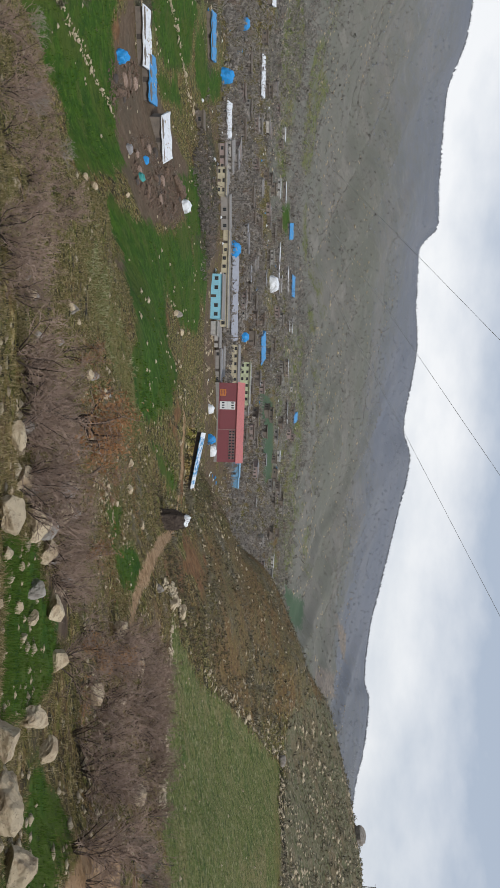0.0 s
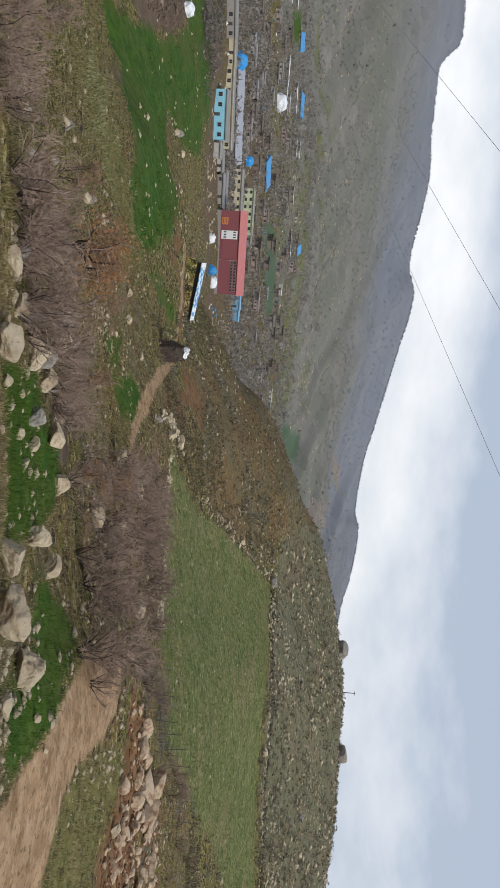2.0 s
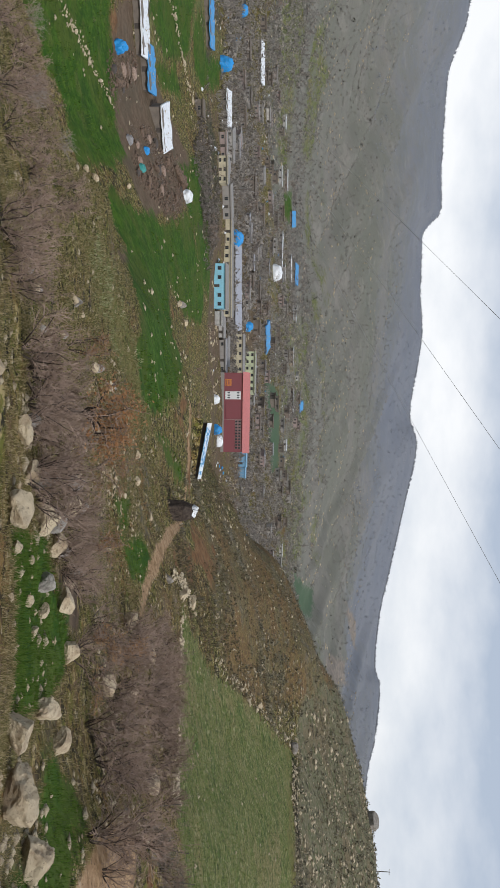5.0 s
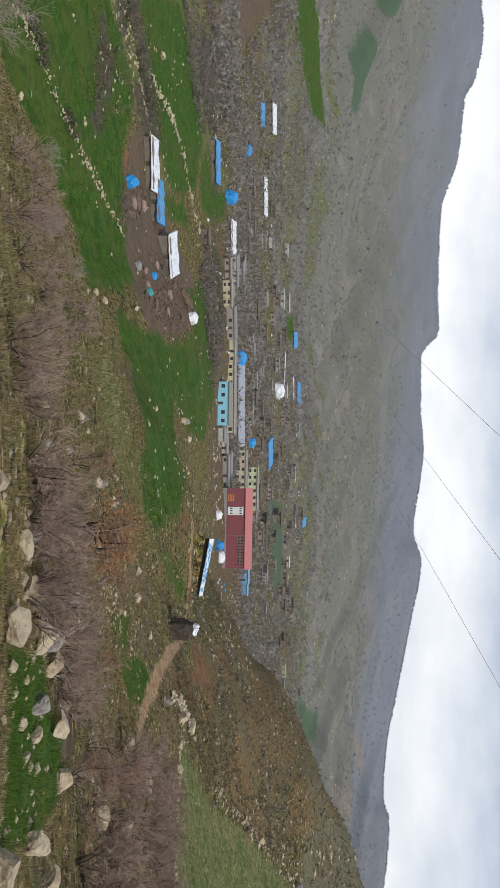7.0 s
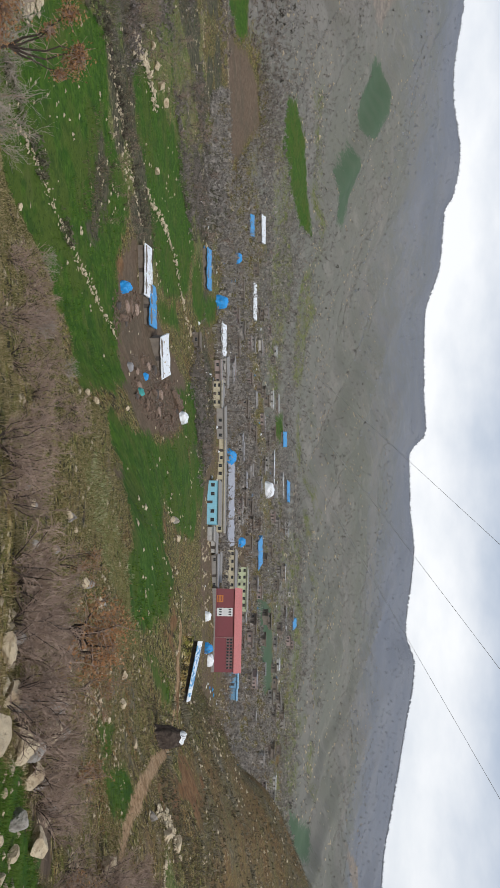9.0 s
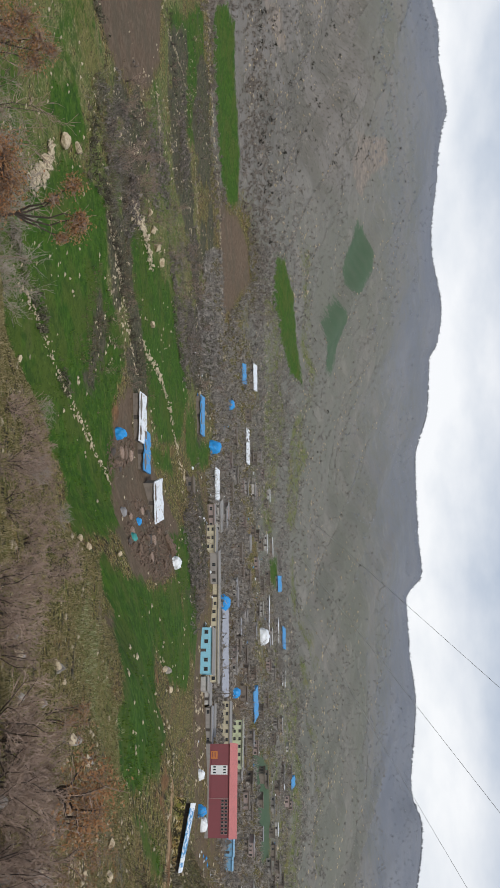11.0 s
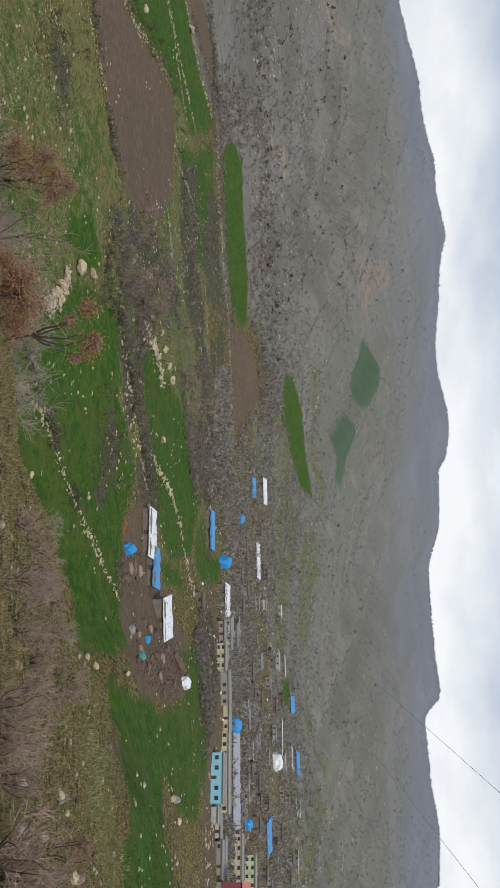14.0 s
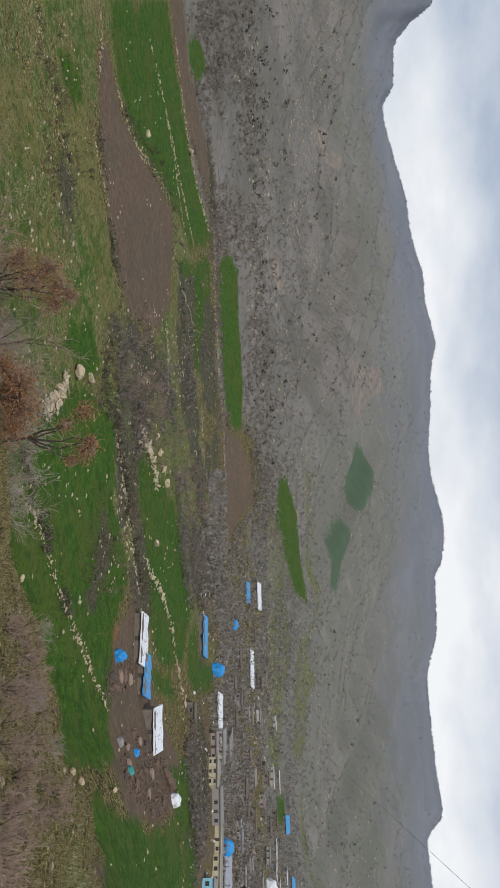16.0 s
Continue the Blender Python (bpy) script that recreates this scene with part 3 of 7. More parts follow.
plot("soil", (-301.5, 108), (-327.4, 117.6), (-319.5, 137.7), (-328.2, 163), (-336.7, 194.7), (-317.8, 206.5), (-300, 165.5), (-295.6, 137.7), (-293.4, 122.1))
plot("soil", (5.1, 28.9), (7, 37.6), (9.6, 37.2), (8.5, 32.9))
plot("soil", (-258.1, 283.8), (-281.8, 321.6), (-285.9, 339.8), (-272.6, 366.1), (-208.5, 315.8), (-228.3, 296.7))
plot("soil", (-72, 140), (-84.2, 147.9), (-88.5, 157.4), (-77.9, 159.3), (-78.1, 183.9), (-71.9, 207.8), (-60.7, 202.6), (-44, 163.5), (-38.9, 140.7), (-46.6, 134.5), (-56.3, 137.6))
plot("dry", (-154, 60), (-149.8, 69.8), (-150.6, 79.0), (-141, 96), (-135.5, 113.0), (-125.4, 102.7), (-129, 90), (-132.3, 73), (-136, 64), (-143, 57))
plot("dry", (-106, 44), (-124, 52), (-122.1, 56.2), (-119.7, 63.5), (-110.1, 61.9), (-97.1, 51.7))
plot("lush", (-107, 88.7), (-118.8, 98.6), (-116.7, 104.6), (-114.9, 110.4), (-106, 104), (-100.7, 89.1))
plot("dry", (-104, 64), (-112, 72), (-112, 84), (-100, 82), (-88, 72), (-90, 64))
plot("clay", (-74, 137.5), (-77, 140), (-79, 152), (-75, 152), (-72, 142))
plot("track", (12.3, 110.7), (13.0, 117.6), (13.9, 115.0), (13.2, 99.2), (12.9, 83.5), (13.9, 75.2), (14.9, 66.1), (15.2, 61.5), (14.5, 61.5), (14.1, 66.7), (12.9, 72.9), (11.8, 78.0), (11.3, 89.8))
plot("clay", (14.6, 121.5), (17.7, 142.4), (21.5, 139.1), (25, 121.5), (23.7, 111.6), (20.8, 100), (15.6, 90.4), (14.8, 101.1))
plot("dry", (24.8, 37.6), (28.2, 39.0), (27.0, 33.5), (28.8, 32.1), (22, 20), (20.6, 22.7), (19.3, 23.9), (19.3, 26.6), (20.5, 30.2))
plot("clay", (-2.3, 128.2), (-2.5, 134), (11.3, 131), (10.8, 127))

plot("meadow", (36.2, 55.5), (58.7, 79.4), (89.7, 104.3), (112.2, 118.6), (127, 135), (111.7, 130.7), (94, 137.6), (77.9, 142), (51.1, 91.8), (35.1, 59.6))
plot("meadow", (19.3, 85.7), (32.7, 109.7), (45.3, 134.5), (57.5, 157.4), (71.8, 177.2), (80.6, 141.9), (99.1, 134), (103.8, 129.8), (73.7, 91.4), (47.6, 67.2), (36, 59.3), (27.6, 55.2), (28.6, 68.3), (26.4, 77.8))
plot("track", (18.1, 18.1), (14.1, 17.3), (14.4, 18.8), (14.9, 21.7), (15.4, 25.4), (16.4, 31.6), (19, 37.9), (20.7, 37.4), (22.1, 35.9), (21.4, 32.3), (19, 27.5), (19.1, 25.6), (19.5, 24), (20.1, 22.4), (21.8, 22))
plot("clay", (30.5, 31.2), (27.5, 32.1), (27.7, 35.3), (27.3, 38.6), (21.1, 39.4), (22.1, 42.1), (27.4, 44.9), (33.2, 47.3), (41.8, 52.5), (53.7, 55.7))
plot("soil", (-16.6, 70.2), (-27.1, 116.3), (-24.9, 120.4), (-22.8, 109.9))
plot("clay", (-22.7, 140.4), (-23.3, 156.2), (-11.2, 136.5), (-0.6, 125.4), (-1.5, 116), (-10, 121.2))
plot("lush", (5.3, 59.3), (6.2, 69.8), (7.9, 66.8), (7.8, 61.2))
plot("lush", (8.1, 59.5), (10.5, 74.2), (12.7, 75.5), (13.5, 69.5), (11.8, 63))
plot("dry", (-11.4, 46.9), (-14.8, 65.3), (-12.6, 84.8), (-6.1, 96.7), (-0.4, 93.1), (-0.2, 75.5), (-5.2, 81.8), (-8.6, 66.5), (-9.9, 55.4))
plot("dry", (70.5, 172), (77.5, 150.5), (93, 142.6), (109.3, 135), (121, 128.6), (120.5, 126), (108.5, 132), (92, 139.4), (75, 148), (68.3, 171))
plot("thorn", (-92.5, 124.4), (-88.3, 133.9), (-77.2, 129.9), (-69.2, 125.2), (-70.0, 119.8), (-77.1, 120.8), (-85.9, 123.5))
plot("lush", (-227.5, 165.3), (-295.2, 215.8), (-273.9, 232.2), (-259.4, 244.3), (-223.8, 218.5), (-216.1, 187.9))
# dark strip painting the cut bank's shadow onto the ground
plot("thorn", (24.6, 47.3), (27.8, 53.4), (37.8, 58), (35.6, 53.1))
plot("thorn", (-124.7, 104), (-170.9, 142.9), (-173.6, 157.9), (-155.1, 169.6), (-120.9, 142.4), (-114.9, 127.3), (-117.5, 112.7))
plot("thorn", (-222.3, 167.6), (-292.3, 220.9), (-283.6, 238), (-257.1, 262.5), (-206.9, 291), (-172.6, 238.9), (-183.9, 204.2), (-176.3, 179.6), (-199.3, 171.6))
plot("thorn", (-110.8, 125), (-124.1, 138.3), (-113.5, 152), (-104.1, 170.5), (-91.8, 178), (-86.7, 162.2), (-90.3, 150), (-96.5, 136.9))
plot("thorn", (-155.7, 197.7), (-184.8, 249.4), (-200.4, 305.7), (-173.1, 320.9), (-121.3, 258.7), (-133.2, 237.9), (-146.3, 229.3))
plot("thorn", (-93.1, 228.2), (-114, 269.3), (-88.4, 267.8), (-64.5, 270.1), (-48.5, 197))
plot("thorn", (-133, 57.5), (-138.5, 62.1), (-129.3, 76.4), (-120.5, 81.2), (-121.4, 68.4))
plot("thorn", (-337.4, 181.1), (-361.5, 197.2), (-327, 225.3), (-311, 207.9))
plot("thorn", (-3.3, 216.5), (-4.1, 247.7), (13.5, 199.9), (19.4, 199.4), (13.8, 199.8))
plot("pine", (-396, 645), (-430, 650), (-500.8, 700.2), (-463.6, 730), (-400.7, 700.3))
plot("pine", (-680.4, 796.0), (-719.9, 850.6), (-680, 860), (-640, 850), (-560, 790), (-540, 745), (-590, 745))
plot("pine", (100, 590), (122, 640), (149.8, 770.3), (162.8, 707.8), (140, 620))
plot("scree", (-704.6, 675.5), (-989.8, 963.6), (-947.5, 975.7), (-812.2, 859.4), (-742.9, 822.4), (-677.1, 696))
plot("scree", (-601.9, 310.6), (-711.8, 377.5), (-941.3, 546.3), (-818.3, 484.7), (-662, 367.4))
plot("scree", (-414.8, 295.5), (-459.2, 336.6), (-447.4, 361.6), (-432.9, 340))
plot("scree", (222.5, 800.8), (307.2, 1082.9), (405.1, 1291), (246.5, 782.6))
plot("scree", (227.6, 1090.5), (335.5, 1458.9), (414.9, 1512.6), (399.9, 1495.7))
plot("scree", (-303, 222.7), (-336, 228.8), (-359.5, 228.3), (-368, 233.8), (-342.6, 239.9), (-311.4, 233.1))


def inside(px, py, poly, soft):
    """1 within the polygon, 0 outside, with a soft rim of that width in metres."""
    n, odd = len(poly), np.zeros(len(px), bool)
    near = np.full(len(px), 1e9)
    for i in range(n):
        (x0, y0), (x1, y1) = poly[i], poly[(i + 1) % n]
        cross = (y0 > py) != (y1 > py)
        odd ^= cross & (px < (x1 - x0) * (py - y0) / ((y1 - y0) or 1e-9) + x0)
        ex, ey = x1 - x0, y1 - y0
        s = np.clip(((px - x0) * ex + (py - y0) * ey) / (ex * ex + ey * ey + 1e-9), 0, 1)
        near = np.minimum(near, np.hypot(px - x0 - s * ex, py - y0 - s * ey))
    return np.clip(0.5 + np.where(odd, near, -near) / soft, 0, 1)


def build_ground():
    bearings = np.concatenate([np.arange(-180, -76, 4.0), np.arange(-76, 48, 0.13), np.arange(48, 180.1, 4.0)])
    bearings[-1] = 180.0
    ranges = np.concatenate([[0.0, 1, 2, 3.5, 5, 7, 9], np.geomspace(11, 2700, 390), [3000, 3400, 4200]])
    kr, kz = profiles_at(bearings)
    nb, nr = len(bearings), len(ranges)
    z = np.empty((nb, nr))
    for i in range(nb):
        z[i] = pchip(kr[i], kz[i][:, None], np.minimum(ranges, 3390))[:, 0]
    a = np.radians(bearings)[:, None]
    x, y = np.sin(a) * ranges, np.cos(a) * ranges
    xf, yf, rf = x.ravel(), y.ravel(), np.broadcast_to(ranges, (nb, nr)).ravel()
    zf = z.ravel() + relief(xf, yf, rf) + EYE.z
    me = bpy.data.meshes.new("ground")
    ij = (np.arange(nb - 1)[:, None] * nr + np.arange(nr - 1)).ravel()
    quads = np.stack([ij, ij + 1, ij + nr + 1, ij + nr], 1)
    me.vertices.add(nb * nr)
    me.vertices.foreach_set("co", np.stack([xf, yf, zf], 1).ravel())
    me.loops.add(quads.size)
    me.loops.foreach_set("vertex_index", quads.ravel())
    me.polygons.add(len(quads))
    me.polygons.foreach_set("loop_start", np.arange(0, quads.size, 4))
    me.polygons.foreach_set("use_smooth", np.ones(len(quads), bool))
    me.update()
    me.validate()
    kinds = {k: np.zeros(nb * nr) for k in ("lush", "meadow", "soil", "clay", "track", "pine", "thorn", "scree", "dry", "heath", "maquis", "wood", "high", "brown")}
    for kind, poly in PLOTS:
        soft = {"track": 1.0, "clay": 6.0, "thorn": 5.0 if np.hypot(*poly.mean(0)) > 80 else 2.0, "scree": 2.0}.get(kind, 4.0) * (1 + np.hypot(*poly.mean(0)) / 140)
        lo, hi = poly.min(0) - soft, poly.max(0) + soft
        m = (xf > lo[0]) & (xf < hi[0]) & (yf > lo[1]) & (yf < hi[1])
        kinds[kind][m] = np.maximum(kinds[kind][m], inside(xf[m], yf[m], poly, soft))
    b = np.degrees(np.arctan2(xf, yf))
    kinds["thorn"] *= smooth(-0.45, 0.35, fbm(xf / 16, yf / 16, 3, 2))
    kinds["clay"] *= smooth(-0.5, 0.4, fbm(xf / 9, yf / 9, 3, 3))
    kinds["wood"] = smooth(410, 600, rf + 80 * smooth(-38, -46, b) + 60 * smooth(-54, -60, b) + 60 * fbm(xf / 90, yf / 90, 3)) * (1 - 0.9 * smooth(16, 24, b) * (1 - smooth(330, 420, rf)))
    kinds["maquis"] = 0.9 * (1 - smooth(-46, -38, b)) * smooth(430, 520, rf + 80 * smooth(-38, -46, b) + 60 * smooth(-54, -60, b)) * (1 - smooth(850, 1350, rf + 150 * fbm(xf / 300, yf / 300, 3, 2)))
    # the haze-coloured upper slopes, coming in with range
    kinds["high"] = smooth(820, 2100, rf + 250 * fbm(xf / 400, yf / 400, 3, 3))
    kinds["brown"] = smooth(4, 9, b) * smooth(100, 150, rf) * (1 - 0.9 * smooth(16, 22, b))
    kinds["brown"] = np.maximum(kinds["brown"], 0.5 * smooth(-10, 0, b) * (1 - smooth(90, 110, rf)))
    kinds["meadow"] = np.maximum(kinds["meadow"], 0.56 * smooth(-44, -35, b) * smooth(440, 500, rf) * (1 - smooth(640, 860, rf)) * smooth(-0.7, 0.3, fbm(xf / 60, yf / 60, 3, 4)))
    kinds["soil"] = np.maximum(kinds["soil"], 0.55 * smooth(225, 260, rf) * (1 - smooth(380, 480, rf)) * smooth(-27, -20, b) * (1 - smooth(3, 8, b)))
    kinds["meadow"] = np.maximum(kinds["meadow"], 0.62 * (1 - smooth(-30, -18, b)) * smooth(85, 110, rf) * (1 - smooth(300, 380, rf)) * (1 - kinds["soil"]))
    kinds["meadow"] = np.maximum(kinds["meadow"], 0.48 * smooth(16, 22, b) * smooth(130, 170, rf) * (1 - smooth(300, 340, rf)))
    kinds["lush"] = np.maximum(kinds["lush"], 0.40 * (1 - smooth(-30, -16, b)) * smooth(85, 110, rf) * (1 - smooth(240, 320, rf)) * (1 - np.maximum(kinds["soil"], 0.6 * kinds["thorn"])))
    for k, v in kinds.items():
        me.attributes.new(k, "FLOAT", "POINT").data.foreach_set("value", v.astype(np.float32))
    me.materials.append(GROUND)
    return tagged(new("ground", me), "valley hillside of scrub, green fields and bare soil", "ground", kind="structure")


build_ground()


# ---- helpers for things ----
def mesh_of(name, verts, faces, material, flat=True):
    me = bpy.data.meshes.new(name)
    me.from_pydata(verts, [], faces)
    me.update()
    me.materials.append(material)
    if not flat:
        me.polygons.foreach_set("use_smooth", np.ones(len(me.polygons), bool))
    return me


def part(name, bm, material, parent, label=""):
    """Links a bmesh (or a ready mesh) as one mesh object under a thing or a part."""
    if isinstance(bm, bmesh.types.BMesh):
        me = bpy.data.meshes.new(name)
        bm.to_mesh(me)
        bm.free()
        me.materials.append(material)
    else:
        me = bm
    ob = new(name, me)
    ob.parent = parent
    return tagged(ob, label)


def box(bm, x0, x1, y0, y1, z0, z1):
    v = [bm.verts.new(p) for p in ((x0, y0, z0), (x1, y0, z0), (x1, y1, z0), (x0, y1, z0), (x0, y0, z1), (x1, y0, z1), (x1, y1, z1), (x0, y1, z1))]
    for f in ((0, 3, 2, 1), (4, 5, 6, 7), (0, 1, 5, 4), (1, 2, 6, 5), (2, 3, 7, 6), (3, 0, 4, 7)):
        bm.faces.new([v[i] for i in f])
    return v


def boxed(*sizes):
    bm = bmesh.new()
    box(bm, *sizes)
    return bm


def thing(name, x, y, z, turn, label, category, group=""):
    ob = new(name)
    ob.matrix_world = pose(x, y, z, 0, 0, turn)
    return tagged(ob, label, category, group)


TINT_WORDS = {"maroon": "maroon rendered", "turquoise": "turquoise painted", "cream": "cream rendered", "plaster": "grey rendered", "pale": "pale rendered",
              "pink": "dusty pink rendered", "lime": "pale lime-green rendered", "skyblue": "sky-blue panelled", "stone": "mud-and-stone"}
ROOF_WORDS = {"concrete": "a flat concrete roof", "earth": "a rolled earth roof", "redsheet": "a red sheet roof", "greysheet": "a long grey sheet roof", "tin": "a weathered tin roof",
              "whitesheet": "a white plastic-sheeted roof", "bluesheet": "a blue tarpaulin roof", "skyblue": "a sky-blue roof"}


def house(x, y, z, w, d, h, bearing, tint, form, roof, rise, rows, cols, name="village_house"):
    """A house whose front faces the viewpoint; w across, d deep, h to the eaves."""
    rng = random.Random(int(x * 13 + y * 7))
    if name == "village_house" and math.hypot(x, y) > 325:
        bearing += rng.uniform(-32, 32)
        w *= 0.8
    ob = thing(name, x, y, z, -bearing, f"{TINT_WORDS[tint]} {name.replace('_', ' ')} with {ROOF_WORDS[roof]}", "house" if "house" in name else name.split("_")[-1], "village buildings")
    bm = boxed(-w / 2, w / 2, 0, d, -2.5, h)
    if form == "gable":
        for e in (-1, 1):
            x0 = e * w / 2
            a, b, c = (bm.verts.new(p) for p in ((x0, 0, h), (x0, d, h), (x0, d / 2, h + rise - 0.05)))
            bm.faces.new((a, b, c) if e > 0 else (c, b, a))
    part("wall", bm, WALLS[tint], ob)
    part("plinth", boxed(-w / 2 - 0.05, w / 2 + 0.05, -0.08, 0.0, -1.5, 0.25), WALLS["stone"], ob)
    o = 0.35
    bm = bmesh.new()
    if form == "flat":
        box(bm, -w / 2 - o, w / 2 + o, -o, d + o, h, h + 0.26)
        if rng.random() < 0.6:
            part("parapet", boxed(-w / 2 - o, w / 2 + o, -o, -o + 0.15, h + 0.26, h + 0.5), WALLS[tint], ob)
    elif form == "shed":
        n = max(4, int(w / 1.1))
        rows_ = []
        for i in range(n + 1):
            xs, s = -w / 2 - o + (w + 2 * o) * i / n, rng.uniform(-0.14, 0.14)
            lap, rear = o + rng.uniform(-0.1, 0.45), o + rng.uniform(-0.5, 0.3)
            rows_.append([bm.verts.new(p) for p in ((xs, -lap, h - 0.14 - 0.4 * lap), (xs, -lap, h + 0.05 + s - 0.4 * lap), (xs, d * 0.5, h + 0.05 + (rise - 0.05) * 0.5 - abs(s)), (xs, d + rear, h + rise + s), (xs, d + rear, h - 0.12))])
        for a, b in zip(rows_, rows_[1:]):
            for k in range(5):
                bm.faces.new((a[k], a[(k + 1) % 5], b[(k + 1) % 5], b[k]))
        bm.faces.new(rows_[0])
        bm.faces.new(rows_[-1][::-1])
    else:
        t = 0.14
        ring = [(-o, h - 0.12), (d / 2, h + rise), (d + o, h - 0.12), (d + o, h - 0.12 + t), (d / 2, h + rise + t), (-o, h - 0.12 + t)]
        ends = [[bm.verts.new((e * (w / 2 + o), y_, z_)) for y_, z_ in ring] for e in (-1, 1)]
        for k in range(6):
            bm.faces.new((ends[0][k], ends[0][(k + 1) % 6], ends[1][(k + 1) % 6], ends[1][k]))
        for e in ends:
            bm.faces.new((e[0], e[1], e[4], e[5]))
            bm.faces.new((e[1], e[2], e[3], e[4]))
        n = int(w / 0.9)
        seam = boxed(-0.03, 0.03, 0, math.hypot(d / 2 + o, rise + 0.12), 0, 0.07)
        seam_mesh = bpy.data.meshes.new("seam")
        seam.to_mesh(seam_mesh)
        seam.free()
        seam_mesh.materials.append(ROOFS[roof])
        for i in range(n + 1):
            sm = part("seam", seam_mesh, None, ob)
            sm.matrix_basis = pose(-w / 2 - o + (w + 2 * o) * i / n, -o, h - 0.12 + t, math.degrees(math.atan2(rise + 0.12, d / 2 + o)), 0, 0)
    bmesh.ops.recalc_face_normals(bm, faces=bm.faces[:])
    part("roof", bm, ROOFS[roof], ob)
    if form == "shed" and roof in ("whitesheet", "bluesheet"):
        bm = bmesh.new()  # stones that hold the sheet down
        for i in range(int(w * 1.6)):
            sx, sy, r = rng.uniform(-w / 2, w / 2), rng.uniform(0, d), rng.uniform(0.09, 0.17)
            bmesh.ops.create_icosphere(bm, subdivisions=1, radius=r, matrix=pose(sx, sy, h + 0.20 + (rise - 0.05) * (sy + o) / (d + 2 * o)) @ Matrix.Diagonal((1.3, 1, 0.6, 1)))
        tagged(part("ballast", bm, FIELDSTONE, ob, "loose stones that weigh the sheet down"), kind="stuff")
    if rows and cols:
        story, bay = h / rows, w / cols
        for r in range(rows):
            for c in range(cols):
                cx, cz = -w / 2 + bay * (c + 0.5) + rng.uniform(-0.1, 0.1), story * (r + 0.52)
                ww, wh = min(1.15, bay * 0.38), min(1.15, story * 0.42)
                if r == 0 and c == cols // 2 and cols > 1:
                    dh = min(2.05, story * 0.85)
                    part("door", boxed(cx - 0.48, cx + 0.48, -0.06, 0.02, 0, dh), DOOR_DARK, ob)
                    continue
                if rng.random() < 0.8 or rows > 1:
                    window(ob, cx, cz, ww, wh, FRAME_DULL)
    elif cols:
        for c in range(cols):
            cx = -w / 2 + w / cols * (c + 0.5) + rng.uniform(-0.4, 0.4)
            part("door", boxed(cx - 0.5, cx + 0.5, -0.06, 0.02, 0, min(1.9, h * 0.85)), DOOR_DARK, ob)
    return ob


def window(ob, cx, cz, ww, wh, frame_material, depth=-0.05):
    bm = bmesh.new()
    f = 0.06
    for q in ((cx - ww / 2 - f, cx + ww / 2 + f, cz - wh / 2 - f, cz - wh / 2), (cx - ww / 2 - f, cx + ww / 2 + f, cz + wh / 2, cz + wh / 2 + f),
              (cx - ww / 2 - f, cx - ww / 2, cz - wh / 2, cz + wh / 2), (cx + ww / 2, cx + ww / 2 + f, cz - wh / 2, cz + wh / 2), (cx - 0.03, cx + 0.03, cz - wh / 2, cz + wh / 2)):
        box(bm, q[0], q[1], depth - 0.04, 0.0, q[2], q[3])
    fr = part("window", bm, frame_material, ob)
    part("pane", boxed(cx - ww / 2, cx + ww / 2, -0.03, -0.01, cz - wh / 2, cz + wh / 2), WINDOW_DARK, fr)


# ---- the village ----
HOUSES = {}


def village(*row):
    HOUSES[row[0]] = house(*row[1:], name=row[0])


village("assembly_hall", -7.2, 282.7, 12.4, 28.4, 12, 7.3, -1, "maroon", "gable", "redsheet", 1.9, 0, 0)
village("school_house", -49.2, 265.6, 10.6, 14.8, 9, 4.0, -6, "turquoise", "flat", "concrete", 0.2, 1, 5)
village("village_house", -55.2, 287.2, 11.3, 26.1, 8, 2.7, -9, "cream", "flat", "concrete", 0.2, 1, 9)
village("long_hall", -56.1, 309.5, 11.9, 32.5, 10, 1.9, -12, "plaster", "shed", "greysheet", 1.4, 0, 0)
village("village_house", -88.6, 267.0, 11.3, 9.0, 8, 3.0, -8, "cream", "flat", "concrete", 0.2, 2, 3)
village("village_house", -79.6, 274.4, 12.0, 11.2, 8, 2.9, -22, "plaster", "flat", "concrete", 0.2, 1, 4)
village("village_house", -72.0, 283.5, 12.1, 8.3, 8, 2.1, -11, "cream", "flat", "concrete", 0.2, 1, 3)
village("village_house", -31.6, 316.2, 12.3, 15.2, 9, 3.9, -3, "cream", "flat", "concrete", 0.2, 2, 5)
village("village_house", -26.7, 346.0, 14.6, 22.5, 9, 4.2, -4, "lime", "flat", "concrete", 0.2, 2, 6)
village("site_cabin", 11.2, 333.6, 13.4, 6.4, 5, 3.3, -1, "skyblue", "flat", "skyblue", 0.2, 1, 2)
village("site_cabin", 17.0, 336.9, 13.2, 4.3, 5, 2.9, -0, "skyblue", "flat", "skyblue", 0.2, 1, 1)
village("village_house", -37.4, 281.0, 10.5, 7.1, 6, 1.9, -2, "pale", "flat", "concrete", 0.2, 1, 2)
village("village_house", -27.2, 282.9, 11.0, 11.6, 6, 1.9, -9, "plaster", "flat", "tin", 0.2, 1, 4)
village("village_house", -29.8, 291.0, 11.1, 10.4, 6, 1.9, -4, "pink", "flat", "concrete", 0.2, 1, 3)
village("village_house", -39.3, 271.3, 10.3, 4.5, 6, 2.3, -2, "pale", "flat", "concrete", 0.2, 1, 1)
village("stone_barn", -81.6, 158.3, 7.4, 10.8, 4.5, 1.9, -14, "stone", "shed", "whitesheet", 0.4, 0, 1)
village("stone_barn", -75.6, 163.6, 7.8, 8.9, 4.5, 1.9, -13, "stone", "shed", "bluesheet", 0.3, 0, 1)
